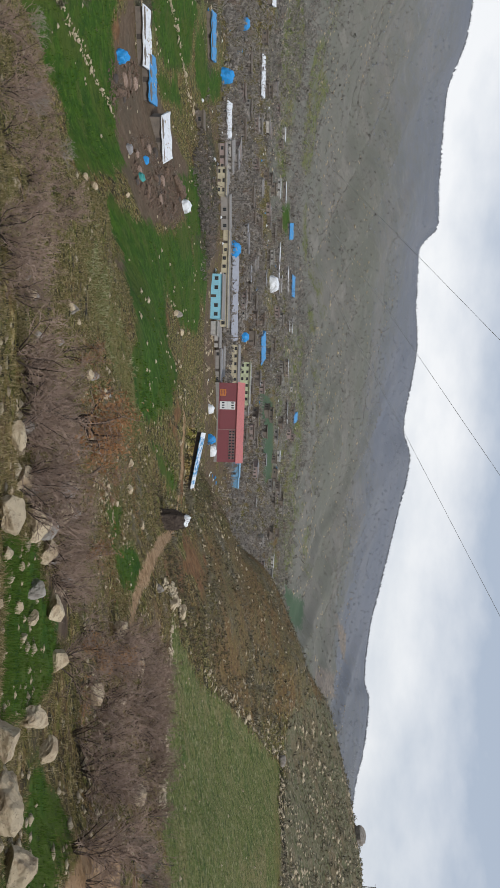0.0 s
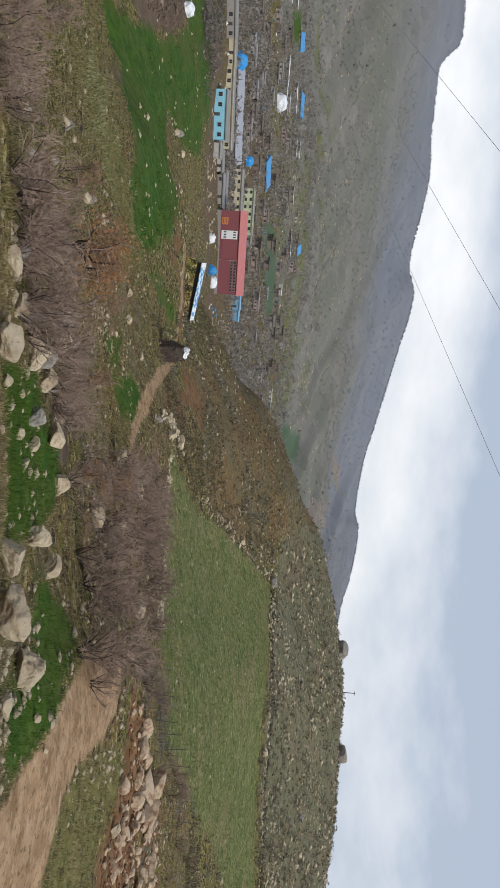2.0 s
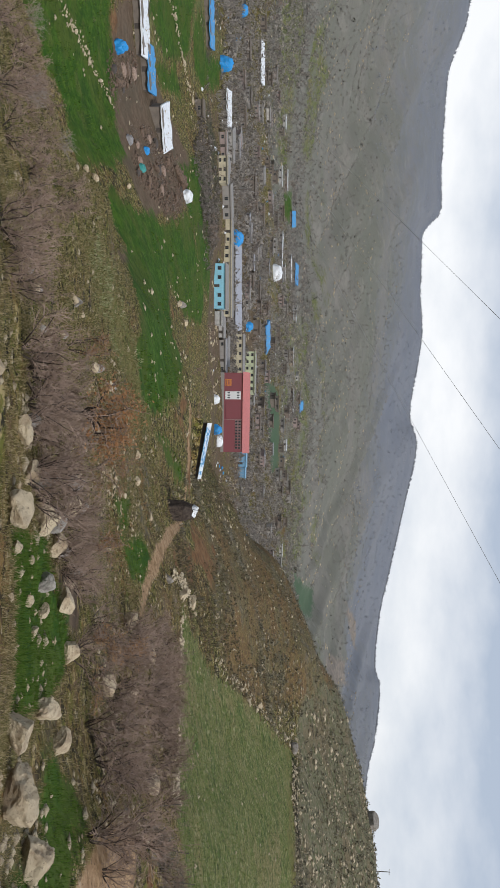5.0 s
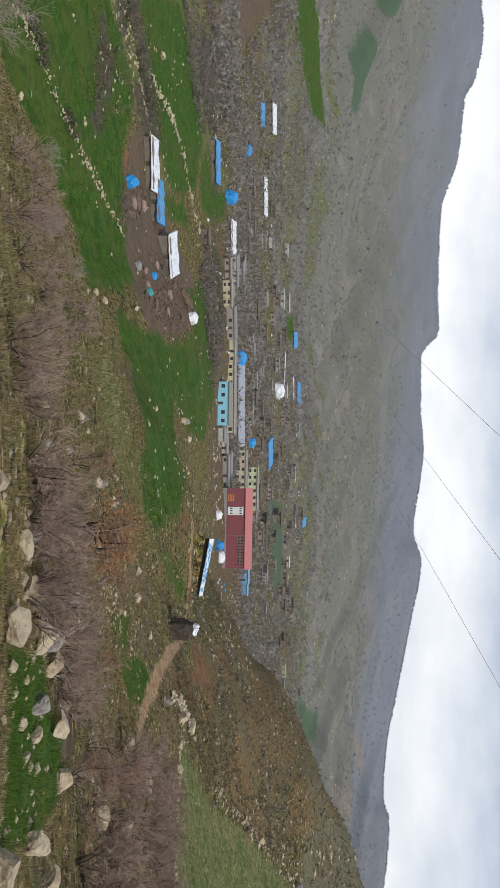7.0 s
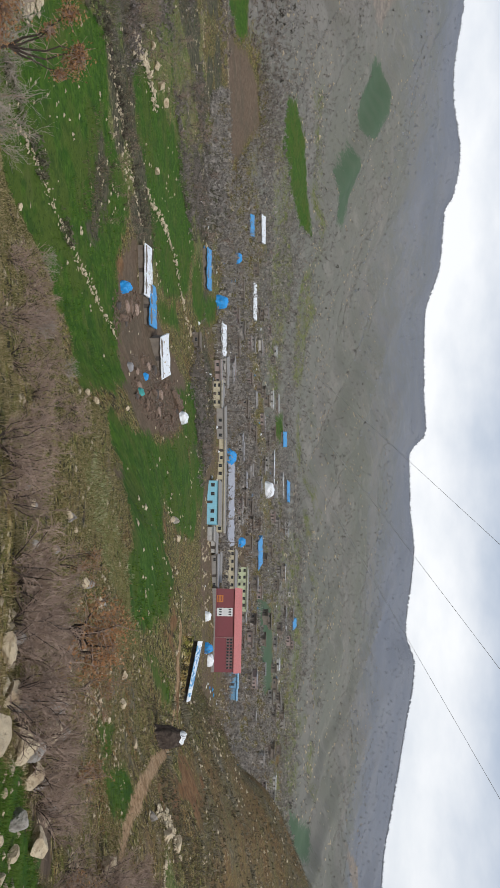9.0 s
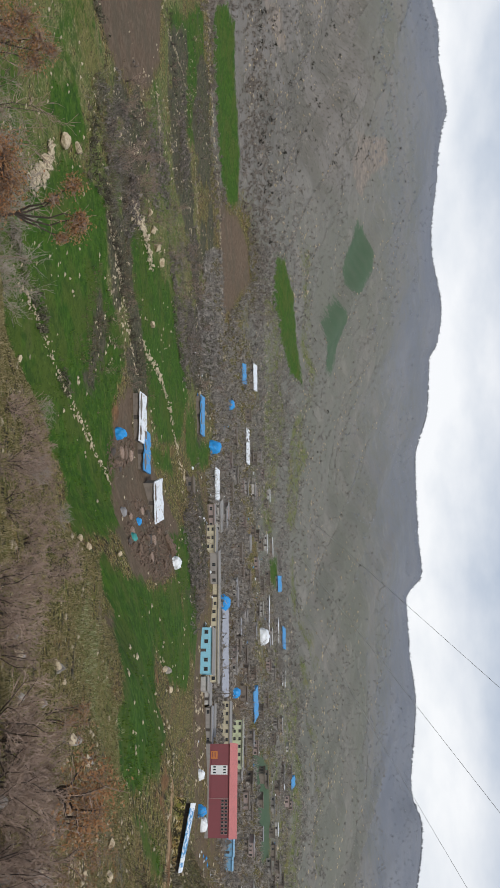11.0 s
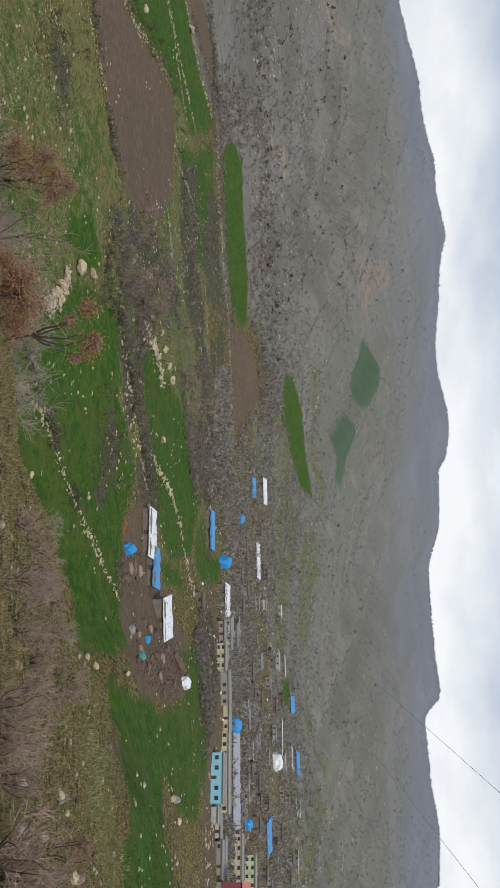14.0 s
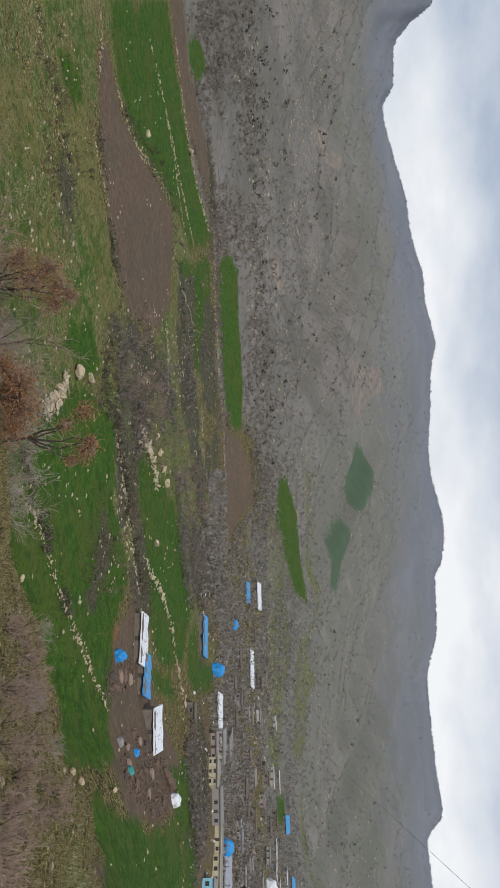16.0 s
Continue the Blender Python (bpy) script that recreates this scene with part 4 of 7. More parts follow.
village("stone_barn", -65.3, 170.6, 9.6, 9.2, 6, 1.9, -29, "stone", "shed", "whitesheet", 0.6, 0, 1)
village("long_shed", -132.4, 256.5, 7.6, 14.0, 5, 1.9, -15, "stone", "shed", "bluesheet", 0.6, 0, 1)
village("village_house", -180.3, 385.8, 14.8, 23.4, 8, 1.9, -21, "stone", "shed", "whitesheet", 1.1, 1, 3)
village("village_house", -119.1, 291.1, 9.6, 12.6, 7, 1.9, -14, "stone", "shed", "whitesheet", 0.8, 1, 2)
village("village_house", -223.8, 388.6, 17.6, 17.9, 8, 2.6, -20, "stone", "shed", "whitesheet", 1.4, 1, 2)
village("village_house", -212.0, 364.3, 14.0, 12.6, 7, 1.9, -20, "stone", "shed", "bluesheet", 1.3, 1, 2)
village("village_house", -96.2, 234.6, 8.5, 4.5, 5, 1.9, -14, "stone", "flat", "earth", 0.2, 1, 1)
village("village_house", -82.2, 367.0, 15.6, 6.4, 7, 2.1, -10, "plaster", "flat", "concrete", 0.2, 1, 3)
village("village_house", -67.5, 355.4, 14.7, 8.3, 7, 2.1, -16, "stone", "flat", "earth", 0.2, 1, 3)
village("village_house", -57.0, 346.9, 14.1, 3.8, 6, 1.9, -4, "pale", "flat", "concrete", 0.2, 1, 1)
village("village_house", -111.6, 475.7, 22.5, 25.1, 7, 1.9, -11, "plaster", "flat", "whitesheet", 0.7, 1, 4)
village("village_house", -105.9, 518.8, 26.7, 20.4, 7, 1.9, -16, "plaster", "flat", "whitesheet", 0.9, 1, 4)
village("village_house", -110.1, 545.2, 29.0, 17.5, 7, 1.9, -8, "stone", "shed", "bluesheet", 1.8, 1, 2)
village("village_house", -83.1, 541.3, 30.2, 10.9, 6, 1.9, -6, "pale", "flat", "whitesheet", 1.0, 1, 2)
village("village_house", -47.3, 404.8, 18.4, 18.6, 8, 1.9, -5, "stone", "shed", "bluesheet", 1.5, 1, 3)
village("village_house", -48.7, 513.6, 29.1, 12.5, 6, 1.9, -1, "stone", "flat", "whitesheet", 1.3, 1, 2)
village("village_house", -37.2, 532.3, 32.2, 4.6, 6, 1.9, -4, "pale", "flat", "concrete", 0.6, 1, 1)
village("village_house", -22.6, 511.4, 29.6, 17.5, 7, 1.9, 0, "stone", "flat", "whitesheet", 1.3, 1, 3)
village("village_house", -17.8, 551.6, 33.5, 7.9, 6, 1.9, -7, "stone", "shed", "bluesheet", 2.2, 1, 1)
village("village_house", -158.7, 499.4, 24.0, 15.3, 6, 1.9, -13, "stone", "flat", "whitesheet", 1.3, 1, 2)
village("village_house", -144.4, 537.1, 26.4, 12.7, 7, 1.9, -11, "stone", "shed", "bluesheet", 2.1, 1, 2)
village("village_house", -188.8, 481.6, 23.0, 8.1, 6, 1.9, -19, "pale", "flat", "whitesheet", 1.2, 1, 1)
village("village_house", -128.5, 399.1, 16.3, 9.0, 6, 1.9, -16, "plaster", "flat", "tin", 0.5, 1, 2)
village("village_house", -158.4, 393.0, 15.0, 9.1, 6, 1.9, -20, "plaster", "flat", "concrete", 0.2, 1, 2)
village("village_house", -167.2, 425.1, 17.7, 8.1, 6, 1.9, -27, "pink", "flat", "concrete", 0.3, 1, 2)
village("village_house", -87.2, 343.4, 14.3, 10.1, 7, 2.0, -11, "plaster", "flat", "tin", 0.2, 1, 3)
village("village_house", -122.3, 430.4, 18.9, 12.8, 6, 1.9, -13, "stone", "flat", "tin", 0.3, 1, 2)
village("village_house", -116.4, 319.3, 11.8, 9.7, 7, 1.9, -23, "pink", "flat", "concrete", 0.2, 1, 3)
village("village_house", -112.6, 302.4, 10.8, 6.9, 6, 1.9, -14, "pale", "flat", "concrete", 0.2, 1, 2)
village("village_house", -101.9, 429.7, 19.3, 11.0, 6, 1.9, -10, "stone", "flat", "concrete", 0.3, 1, 2)
village("village_house", -56.8, 454.4, 22.6, 9.8, 6, 1.9, -4, "stone", "flat", "earth", 0.4, 1, 2)
village("village_house", 13.0, 386.7, 16.9, 6.9, 6, 1.9, 5, "stone", "flat", "earth", 0.2, 1, 2)
village("village_house", -27.6, 372.2, 16.3, 8.0, 6, 1.9, -1, "stone", "flat", "earth", 0.2, 1, 2)
village("village_house", 55.0, 439.4, 19.8, 6.6, 7, 2.5, 10, "pale", "flat", "concrete", 0.2, 2, 2)
village("village_house", 66.5, 434.2, 20.8, 8.1, 7, 3.1, 12, "pink", "flat", "concrete", 0.2, 2, 3)
village("village_house", 80.8, 488.4, 23.2, 12.0, 7, 3.2, 12, "plaster", "flat", "concrete", 0.4, 2, 3)
village("village_house", 75.0, 505.1, 24.5, 8.7, 7, 1.9, 11, "pale", "flat", "whitesheet", 0.8, 1, 2)
village("village_house", -100.3, 277.2, 10.5, 9.0, 6, 2.1, -17, "pink", "flat", "concrete", 0.2, 1, 3)
village("village_house", -106.9, 296.6, 11.0, 11.7, 7, 1.9, -24, "pale", "flat", "concrete", 0.2, 1, 4)
village("village_house", -111.2, 313.8, 11.7, 13.5, 7, 1.9, -18, "plaster", "flat", "tin", 0.2, 1, 3)
village("village_house", -92.8, 276.5, 11.2, 3.3, 6, 2.5, -14, "pale", "flat", "concrete", 0.2, 2, 1)
village("village_house", -126.9, 394.0, 16.1, 10.0, 6, 1.9, -16, "plaster", "flat", "concrete", 0.2, 1, 2)
village("village_house", -85.4, 378.4, 16.2, 7.5, 6, 1.9, -16, "pale", "flat", "concrete", 0.2, 1, 2)
village("village_house", -76.3, 354.6, 14.8, 8.3, 7, 2.1, -9, "plaster", "flat", "tin", 0.2, 1, 3)
village("village_house", -153.3, 470.7, 21.8, 11.7, 6, 1.9, -14, "pale", "flat", "whitesheet", 0.4, 1, 2)
village("village_house", -63.3, 345.9, 14.1, 9.0, 6, 1.9, -8, "pink", "flat", "concrete", 0.2, 1, 3)
village("village_house", -165.8, 418.0, 17.2, 10.6, 6, 1.9, -24, "pale", "flat", "concrete", 0.3, 1, 2)
village("village_house", -153.0, 381.1, 14.0, 9.4, 6, 1.9, -17, "pink", "flat", "concrete", 0.2, 1, 3)
village("village_house", -105.8, 445.5, 20.4, 8.5, 6, 1.9, -8, "pale", "flat", "concrete", 0.3, 1, 2)
village("village_house", -89.7, 340.9, 14.0, 8.6, 6, 1.9, -12, "pale", "flat", "tin", 0.2, 1, 3)
village("village_house", -103.8, 364.5, 15.2, 9.2, 6, 1.9, -21, "stone", "flat", "earth", 0.2, 1, 2)
village("village_house", -125.9, 425.7, 18.5, 7.6, 6, 1.9, -13, "pink", "flat", "concrete", 0.3, 1, 2)
village("village_house", -107.1, 392.1, 16.6, 12.2, 7, 1.9, -12, "stone", "flat", "earth", 0.2, 1, 3)
village("village_house", -122.2, 452.6, 20.4, 11.4, 6, 1.9, -12, "stone", "flat", "earth", 0.4, 1, 2)
village("village_house", -85.0, 412.8, 18.6, 7.5, 6, 1.9, -9, "stone", "flat", "tin", 0.2, 1, 2)
village("village_house", -59.3, 382.3, 16.7, 8.3, 6, 1.9, -6, "stone", "flat", "earth", 0.2, 1, 2)
village("village_house", -97.0, 485.4, 24.0, 11.3, 6, 1.9, -8, "plaster", "flat", "whitesheet", 0.8, 1, 2)
village("village_house", -81.3, 525.9, 28.6, 11.4, 6, 1.9, -6, "stone", "flat", "whitesheet", 1.0, 1, 2)
village("village_house", -4.2, 356.1, 15.5, 6.4, 6, 1.9, 2, "stone", "flat", "earth", 0.2, 1, 2)
village("village_house", -0.6, 396.1, 17.9, 7.1, 6, 1.9, 3, "plaster", "flat", "earth", 0.2, 1, 2)
village("village_house", 8.4, 435.8, 20.9, 7.8, 6, 1.9, 4, "stone", "flat", "tin", 0.3, 1, 2)
village("village_house", -17.5, 450.6, 22.9, 9.7, 6, 1.9, 1, "stone", "flat", "earth", 0.3, 1, 2)
village("village_house", -6.0, 473.6, 25.3, 8.4, 6, 1.9, 2, "plaster", "flat", "tin", 0.4, 1, 2)
village("village_house", 6.7, 491.1, 26.5, 7.0, 6, 1.9, 4, "pale", "flat", "whitesheet", 0.5, 1, 1)
village("village_house", 29.4, 410.8, 17.7, 6.5, 7, 1.9, 7, "pink", "flat", "concrete", 0.2, 1, 2)
red = HOUSES["assembly_hall"]

# ---- stones ----
def stone_mesh(name, seed, material, fine=3, squash=0.75, cuts=7):
    """A weathered stone about one metre in radius, with flats broken off it."""
    rng = random.Random(seed)
    bm = bmesh.new()
    bmesh.ops.create_icosphere(bm, subdivisions=fine, radius=1.0)
    planes = [(Vector((rng.gauss(0, 1), rng.gauss(0, 1), rng.gauss(0, 0.8))).normalized(), rng.uniform(0.42, 0.8)) for _ in range(cuts)]
    sx, sy, sz = rng.uniform(0.85, 1.25), rng.uniform(0.75, 1.1), squash * rng.uniform(0.85, 1.2)
    for v in bm.verts:
        p = v.co.copy()
        for n, d in planes:
            over = p.dot(n) - d
            if over > 0:
                p -= n * over * 0.9
        if fine > 1:
            p += p.normalized() * (0.09 * noise.noise(p * 1.7 + Vector((seed, 0, 0))) + (0.07 * noise.noise(p * 4 + Vector((0, seed, 0))) + 0.03 * noise.noise(p * 11) if fine > 2 else 0))
        v.co = (p.x * sx, p.y * sy, p.z * sz)
    me = bpy.data.meshes.new(name)
    bm.to_mesh(me)
    bm.free()
    me.materials.append(material)
    return me


BOULDER_MESHES = [stone_mesh("boulder", 10 + k, LIMESTONE, 4, 0.68, 13) for k in range(7)]
RIDGE_ROCKS = [stone_mesh("boulder", 30 + k, DARK_ROCK, 3, 0.95, 6) for k in range(3)]
DEBRIS_MESHES = [stone_mesh("debris", 60 + k, DEBRIS, 1, 0.6, 4) for k in range(5)]
EARTHY_MESHES = [stone_mesh("stone", 80 + k, EARTHY_STONE, 2, 0.7, 7) for k in range(5)]
STONE_MESHES = [stone_mesh("stone", 40 + k, FIELDSTONE, 1, 0.7, 4) for k in range(7)]


def boulder(x, y, size, k):
    rng = random.Random(k)
    far = math.hypot(x, y) > 190 and x > 60
    ob = new("boulder", RIDGE_ROCKS[k % 3] if far else EARTHY_MESHES[k % 5] if 24 < x < 62 and y > 36 and x * 1.75 > y else BOULDER_MESHES[k % len(BOULDER_MESHES)])
    ob.matrix_world = pose(x, y, ground_z(x, y) + size * 0.32, rng.uniform(-14, 14), rng.uniform(-14, 14), rng.uniform(0, 360)) @ Matrix.Diagonal((size * 1.05, size * 0.95, size * 0.95, 1))
    big = "large" if size > 0.7 else "small"
    if far:
        return tagged(ob, "dark rounded boulder standing on the hill's ridge", "boulder", "ridge boulders")
    return tagged(ob, f"{big} weathered pale limestone boulder lying in the hillside", "boulder", "hillside boulders")


for i, (bx, by, bs) in enumerate([(1.6, 16.1, 0.42), (2.7, 23.5, 0.54), (3.1, 31.2, 0.54), (4.1, 27.9, 0.48), (1.1, 19.4, 0.36), (1.3, 22.3, 0.35), (0, 17.2, 0.27), (5.8, 24.5, 0.25), (9.3, 32.6, 0.48), (13.2, 54.1, 0.95), (13.7, 41.9, 0.69), (16.7, 49.6, 0.75), (17.2, 59.3, 0.79), (9.3, 25.5, 0.74), (11.3, 27.8, 0.47), (7, 17.8, 0.49), (8.5, 17.7, 0.82), (12.1, 21.5, 0.77), (6.7, 30.1, 0.75), (20.8, 46.1, 0.79), (35.2, 46, 0.62), (30.7, 40.9, 0.5), (27.1, 37.3, 0.4), (30.5, 44.9, 0.5), (32.2, 40.4, 0.55), (28.5, 35.6, 0.42), (11.4, 18.5, 0.31), (21.4, 98.2, 0.93), (17.8, 85.4, 0.81), (-0.4, 25.6, 0.37), (2.3, 34.7, 0.40), (2.5, 16.2, 0.16), (3.5, 20.6, 0.15), (4.7, 21.1, 0.18), (5.9, 22.5, 0.17), (3.3, 17.5, 0.11), (2.3, 19, 0.12), (15.3, 22.4, 0.14), (13.8, 21.8, 0.17), (3.4, 15.5, 0.11), (-4, 22.2, 0.18), (-6.5, 38.8, 0.28), (-4.1, 50.4, 0.32), (-3.9, 31.5, 0.18), (-25.6, 157.4, 0.91), (-22.5, 163, 0.94), (-3.7, 61.8, 0.35), (-36.7, 113.5, 0.68), (-37.2, 111.1, 0.58), (-6.4, 43.3, 0.19), (-40.8, 131, 0.59), (-55.7, 90.1, 0.53), (-115.2, 171.6, 1.18), (-1.1, 13.5, 0.21), (4.8, 76.2, 0.49), (0.1, 50.3, 0.22), (5.4, 65, 0.28), (-3.4, 62.5, 0.36), (-4, 49.9, 0.32), (2.4, 77.9, 0.45), (3.7, 59.8, 0.26), (5.4, 44.5, 0.19), (8.8, 80.4, 0.40), (92.2, 141.4, 1.20), (152.5, 238.1, 2.82), (119.8, 247.4, 2.74), (52, 150.7, 0.80), (70.5, 177.2, 1.22), (128.5, 171.5, 0.92), (-107.8, 104.1, 1.07), (-102.6, 96.9, 1.61), (-92.1, 90.7, 1.11), (-134.7, 126.6, 0.79), (-143.1, 161, 1.23), (-141.8, 166.6, 1.40), (-140, 171.8, 1.58), (-141.5, 180.3, 1.47), (-208.7, 108.6, 1.34), (-289.1, 159.1, 1.88)]):
    boulder(bx, by, bs * (1.35 if bs < 0.7 else 1.1), i)


GREY_ROCKS = [stone_mesh("boulder", 90 + k, GREY_STONE, 4, 0.9, 11) for k in range(4)]
for i, (bx, by, bs) in enumerate([(1.3, 22.1, 0.47), (2.1, 31.5, 0.56), (2.9, 24.7, 0.51), (3.8, 37.2, 0.66), (-0.2, 19.2, 0.25), (4.7, 29.8, 0.45), (4.8, 24.5, 0.38), (6.2, 34.0, 0.46), (14.9, 79.1, 0.57), (10.9, 116.4, 0.52), (-4.1, 22.9, 0.15), (-6.5, 39.9, 0.32), (-4.1, 52.3, 0.42), (-3.5, 64.3, 0.46), (-4.0, 32.5, 0.23), (-3.1, 23.8, 0.19), (-26.0, 160.7, 1.01), (-4.5, 21.9, 0.12)]):
    ob = new("boulder", GREY_ROCKS[i % 4])
    ob.matrix_world = pose(bx, by, ground_z(bx, by) + bs * 0.35, 10 * (i % 3) - 10, 8 * (i % 4) - 12, 47 * i) @ Matrix.Diagonal((bs, bs * 0.9, bs * 1.1, 1))
    tagged(ob, "cracked grey limestone rock standing among leafless shrubs", "boulder", "hillside boulders")


def dry_wall(points, step, size, label, height=2, seed=0):
    """A line of heaped field stones, each its own piece."""
    rng = random.Random(seed)
    first = points[0]
    ob = thing("dry_stone_wall", first[0], first[1], ground_z(*first), 0, label, "stone wall", "field walls")
    inv = ob.matrix_world.inverted()
    spots = []
    for (x0, y0), (x1, y1) in zip(points, points[1:]):
        n = max(1, int(math.hypot(x1 - x0, y1 - y0) / step))
        for i in range(n):
            if rng.random() < 0.2:
                continue
            for c in range(height):
                u = (i + rng.random()) / n
                spots.append((x0 + (x1 - x0) * u + rng.gauss(0, size * 2.0), y0 + (y1 - y0) * u + rng.gauss(0, size * 2.0), c))
    spots = spots[:300]
    zs = ground_z([s[0] for s in spots], [s[1] for s in spots])
    for (x, y, c), z in zip(spots, zs):
        s = size * rng.uniform(0.3, 0.9) * (1.7 if rng.random() < 0.25 else 1)
        st = new("stone", STONE_MESHES[rng.randrange(len(STONE_MESHES))])
        st.parent = ob
        st.matrix_basis = inv @ pose(x, y, z + s * 0.3 + c * size * 0.4, rng.uniform(-25, 25), rng.uniform(-25, 25), rng.uniform(0, 360)) @ Matrix.Diagonal((s * rng.uniform(0.7, 1.6), s * rng.uniform(0.5, 1.0), s * rng.uniform(0.5, 1.1), 1))
    return ob


def rubble(poly, count, size, label, seed, meshes=STONE_MESHES, big=0.06):
    """Loose stones dumped over a patch of the plan."""
    rng = random.Random(seed)
    cx, cy = np.mean(np.array(poly, float), 0)
    ob = thing("rubble_bank", cx, cy, ground_z(cx, cy), 0, label, "rubble", "rubble banks")
    inv = ob.matrix_world.inverted()
    spots = within(poly, count, seed)
    for (x, y), z in zip(spots, ground_z([s[0] for s in spots], [s[1] for s in spots])):
        s = size * min(2.6, 0.55 * math.exp(rng.gauss(0, 0.55))) * (2.0 if rng.random() < big else 1)
        st = new("stone", meshes[rng.randrange(len(meshes))])
        st.parent = ob
        st.matrix_basis = inv @ pose(x, y, z + s * 0.25, rng.uniform(-25, 25), rng.uniform(-25, 25), rng.uniform(0, 360)) @ Matrix.Diagonal((s * rng.uniform(0.7, 1.6), s * rng.uniform(0.5, 1.0), s * rng.uniform(0.5, 1.1), 1))
    return ob


# ---- leafless shrubs and trees ----
def grow(rng, height, stems, spread, bend=0.25, twig=2, upright=0.6, thick=0.035):
    """Limbs of a leafless plant: lists of (start, end, radius, radius) for stems and for twigs."""
    stout, thin = [], []

    def twigs(p, way, length, level):
        a = p
        n = 3 if level else 2
        for i in range(n):
            way = (way + Vector((rng.gauss(0, bend), rng.gauss(0, bend), rng.gauss(0.04, bend)))).normalized()
            b = a + way * length / n
            w = thick * (0.34 if level else 0.26) * (1 - 0.25 * i / n)
            thin.append((a, b, w, w * 0.75))
            if level:
                for _ in range(twig):
                    side = (way + Vector((rng.gauss(0, 0.7), rng.gauss(0, 0.7), rng.gauss(0.15, 0.5)))).normalized()
                    twigs(a.lerp(b, rng.random()), side, length * rng.uniform(0.35, 0.6), level - 1)
            a = b

    for s in range(stems):
        turn = 2 * math.pi * (s + rng.random() * 0.8) / stems
        lean = spread * rng.uniform(0.35, 1.0)
        way = Vector((math.cos(turn) * lean, math.sin(turn) * lean, upright + rng.random() * 0.3)).normalized()
        a, length, n = Vector((0, 0, -0.15)), height * rng.uniform(0.75, 1.1), 5
        for i in range(n):
            way = (way + Vector((rng.gauss(0, bend), rng.gauss(0, bend), rng.gauss(0.06, bend * 0.6)))).normalized()
            b = a + way * length / n
            w0, w1 = thick * (1 - 0.8 * i / n), thick * (1 - 0.8 * (i + 1) / n)
            stout.append((a, b, w0, w1))
            if i > 0:
                for _ in range(2):
                    side = (way + Vector((rng.gauss(0, 0.75), rng.gauss(0, 0.75), rng.gauss(0.1, 0.45)))).normalized()
                    twigs(a.lerp(b, rng.random()), side, height * rng.uniform(0.22, 0.42), 1)
            a = b
    return stout, thin


def tubes(name, limbs, material):
    verts, faces = [], []
    for a, b, w0, w1 in limbs:
        d = (b - a).normalized()
        u = d.orthogonal().normalized()
        v = d.cross(u)
        k = len(verts)
        for p, w in ((a, w0), (b, w1)):
            for c in range(3):
                ang = 2.0944 * c
                verts.append(p + u * (w * math.cos(ang)) + v * (w * math.sin(ang)))
        for c in range(3):
            e = (c + 1) % 3
            faces.append((k + c, k + e, k + 3 + e, k + 3 + c))
    return mesh_of(name, verts, faces, material)


def leaf_mesh(name, rng, tips, count, size, material):
    verts, faces = [], []
    for _ in range(count):
        a, b, *_w = tips[rng.randrange(len(tips))]
        p = a.lerp(b, rng.random()) + Vector((rng.gauss(0, 0.06), rng.gauss(0, 0.06), rng.gauss(0, 0.06)))
        u = Vector((rng.gauss(0, 1), rng.gauss(0, 1), rng.gauss(0, 1))).normalized() * size * rng.uniform(0.6, 1.3)
        v = u.orthogonal() * 0.6
        k = len(verts)
        verts += [p - u, p + v * 0.6 + u * 0.1, p + u, p - v * 0.6 + u * 0.1]
        faces.append((k, k + 1, k + 2, k + 3))
    return mesh_of(name, verts, faces, material)


def plant(name, seed, label, category, group, bark, twig_bark, leaves=0, leaf_size=0.06, leaf=None, **shape):
    """A model plant at the origin: stems, twigs and, where it keeps them, dead leaves."""
    rng = random.Random(seed)
    stout, thin = grow(rng, **shape)
    ob = tagged(new(name), label, category, group)
    part("trunk", tubes("trunk", stout, bark), None, ob)
    part("crown", tubes("crown", thin, twig_bark), None, ob)
    if leaves:
        part("foliage", leaf_mesh("foliage", rng, [s for s in thin if s[1].z > shape["height"] * 0.45], leaves, leaf_size, leaf or DEAD_LEAF), None, ob, "rust-brown dead leaves")
    return ob


def planted(models, spots, seed, low=0.75, high=1.25, tall=1.0):
    """Copies of the model plants at the spots; the models themselves take the first ones."""
    rng = random.Random(seed)
    zs = np.atleast_1d(ground_z([s[0] for s in spots], [s[1] for s in spots]))
    for i, ((x, y), z) in enumerate(zip(spots, zs)):
        s = rng.uniform(low, high)
        m = pose(x, y, z - 0.05, rng.uniform(-6, 6), rng.uniform(-6, 6), rng.uniform(0, 360))
        ob = models[i] if i < len(models) else copy_thing(models[rng.randrange(len(models))], m)
        ob.matrix_basis = m @ Matrix.Diagonal((s, s, s * tall, 1))


def within(poly, count, seed, gap=0.0):
    """Spots strewn inside a polygon of the plan."""
    rng = random.Random(seed)
    p = np.array(poly, float)
    lo, hi = p.min(0), p.max(0)
    out, tries = [], 0
    while len(out) < count and tries < count * 60:
        tries += 1
        q = (rng.uniform(lo[0], hi[0]), rng.uniform(lo[1], hi[1]))
        if inside(np.array([q[0]]), np.array([q[1]]), p, 0.01)[0] > 0.5 and all(math.hypot(q[0] - o[0], q[1] - o[1]) > gap for o in out):
            out.append(q)
    return out


def models_of(name, n, seed, label, category, group, bark, twig_bark, **shape):
    return [plant(name, seed + k, label, category, group, bark, twig_bark, **shape) for k in range(n)]


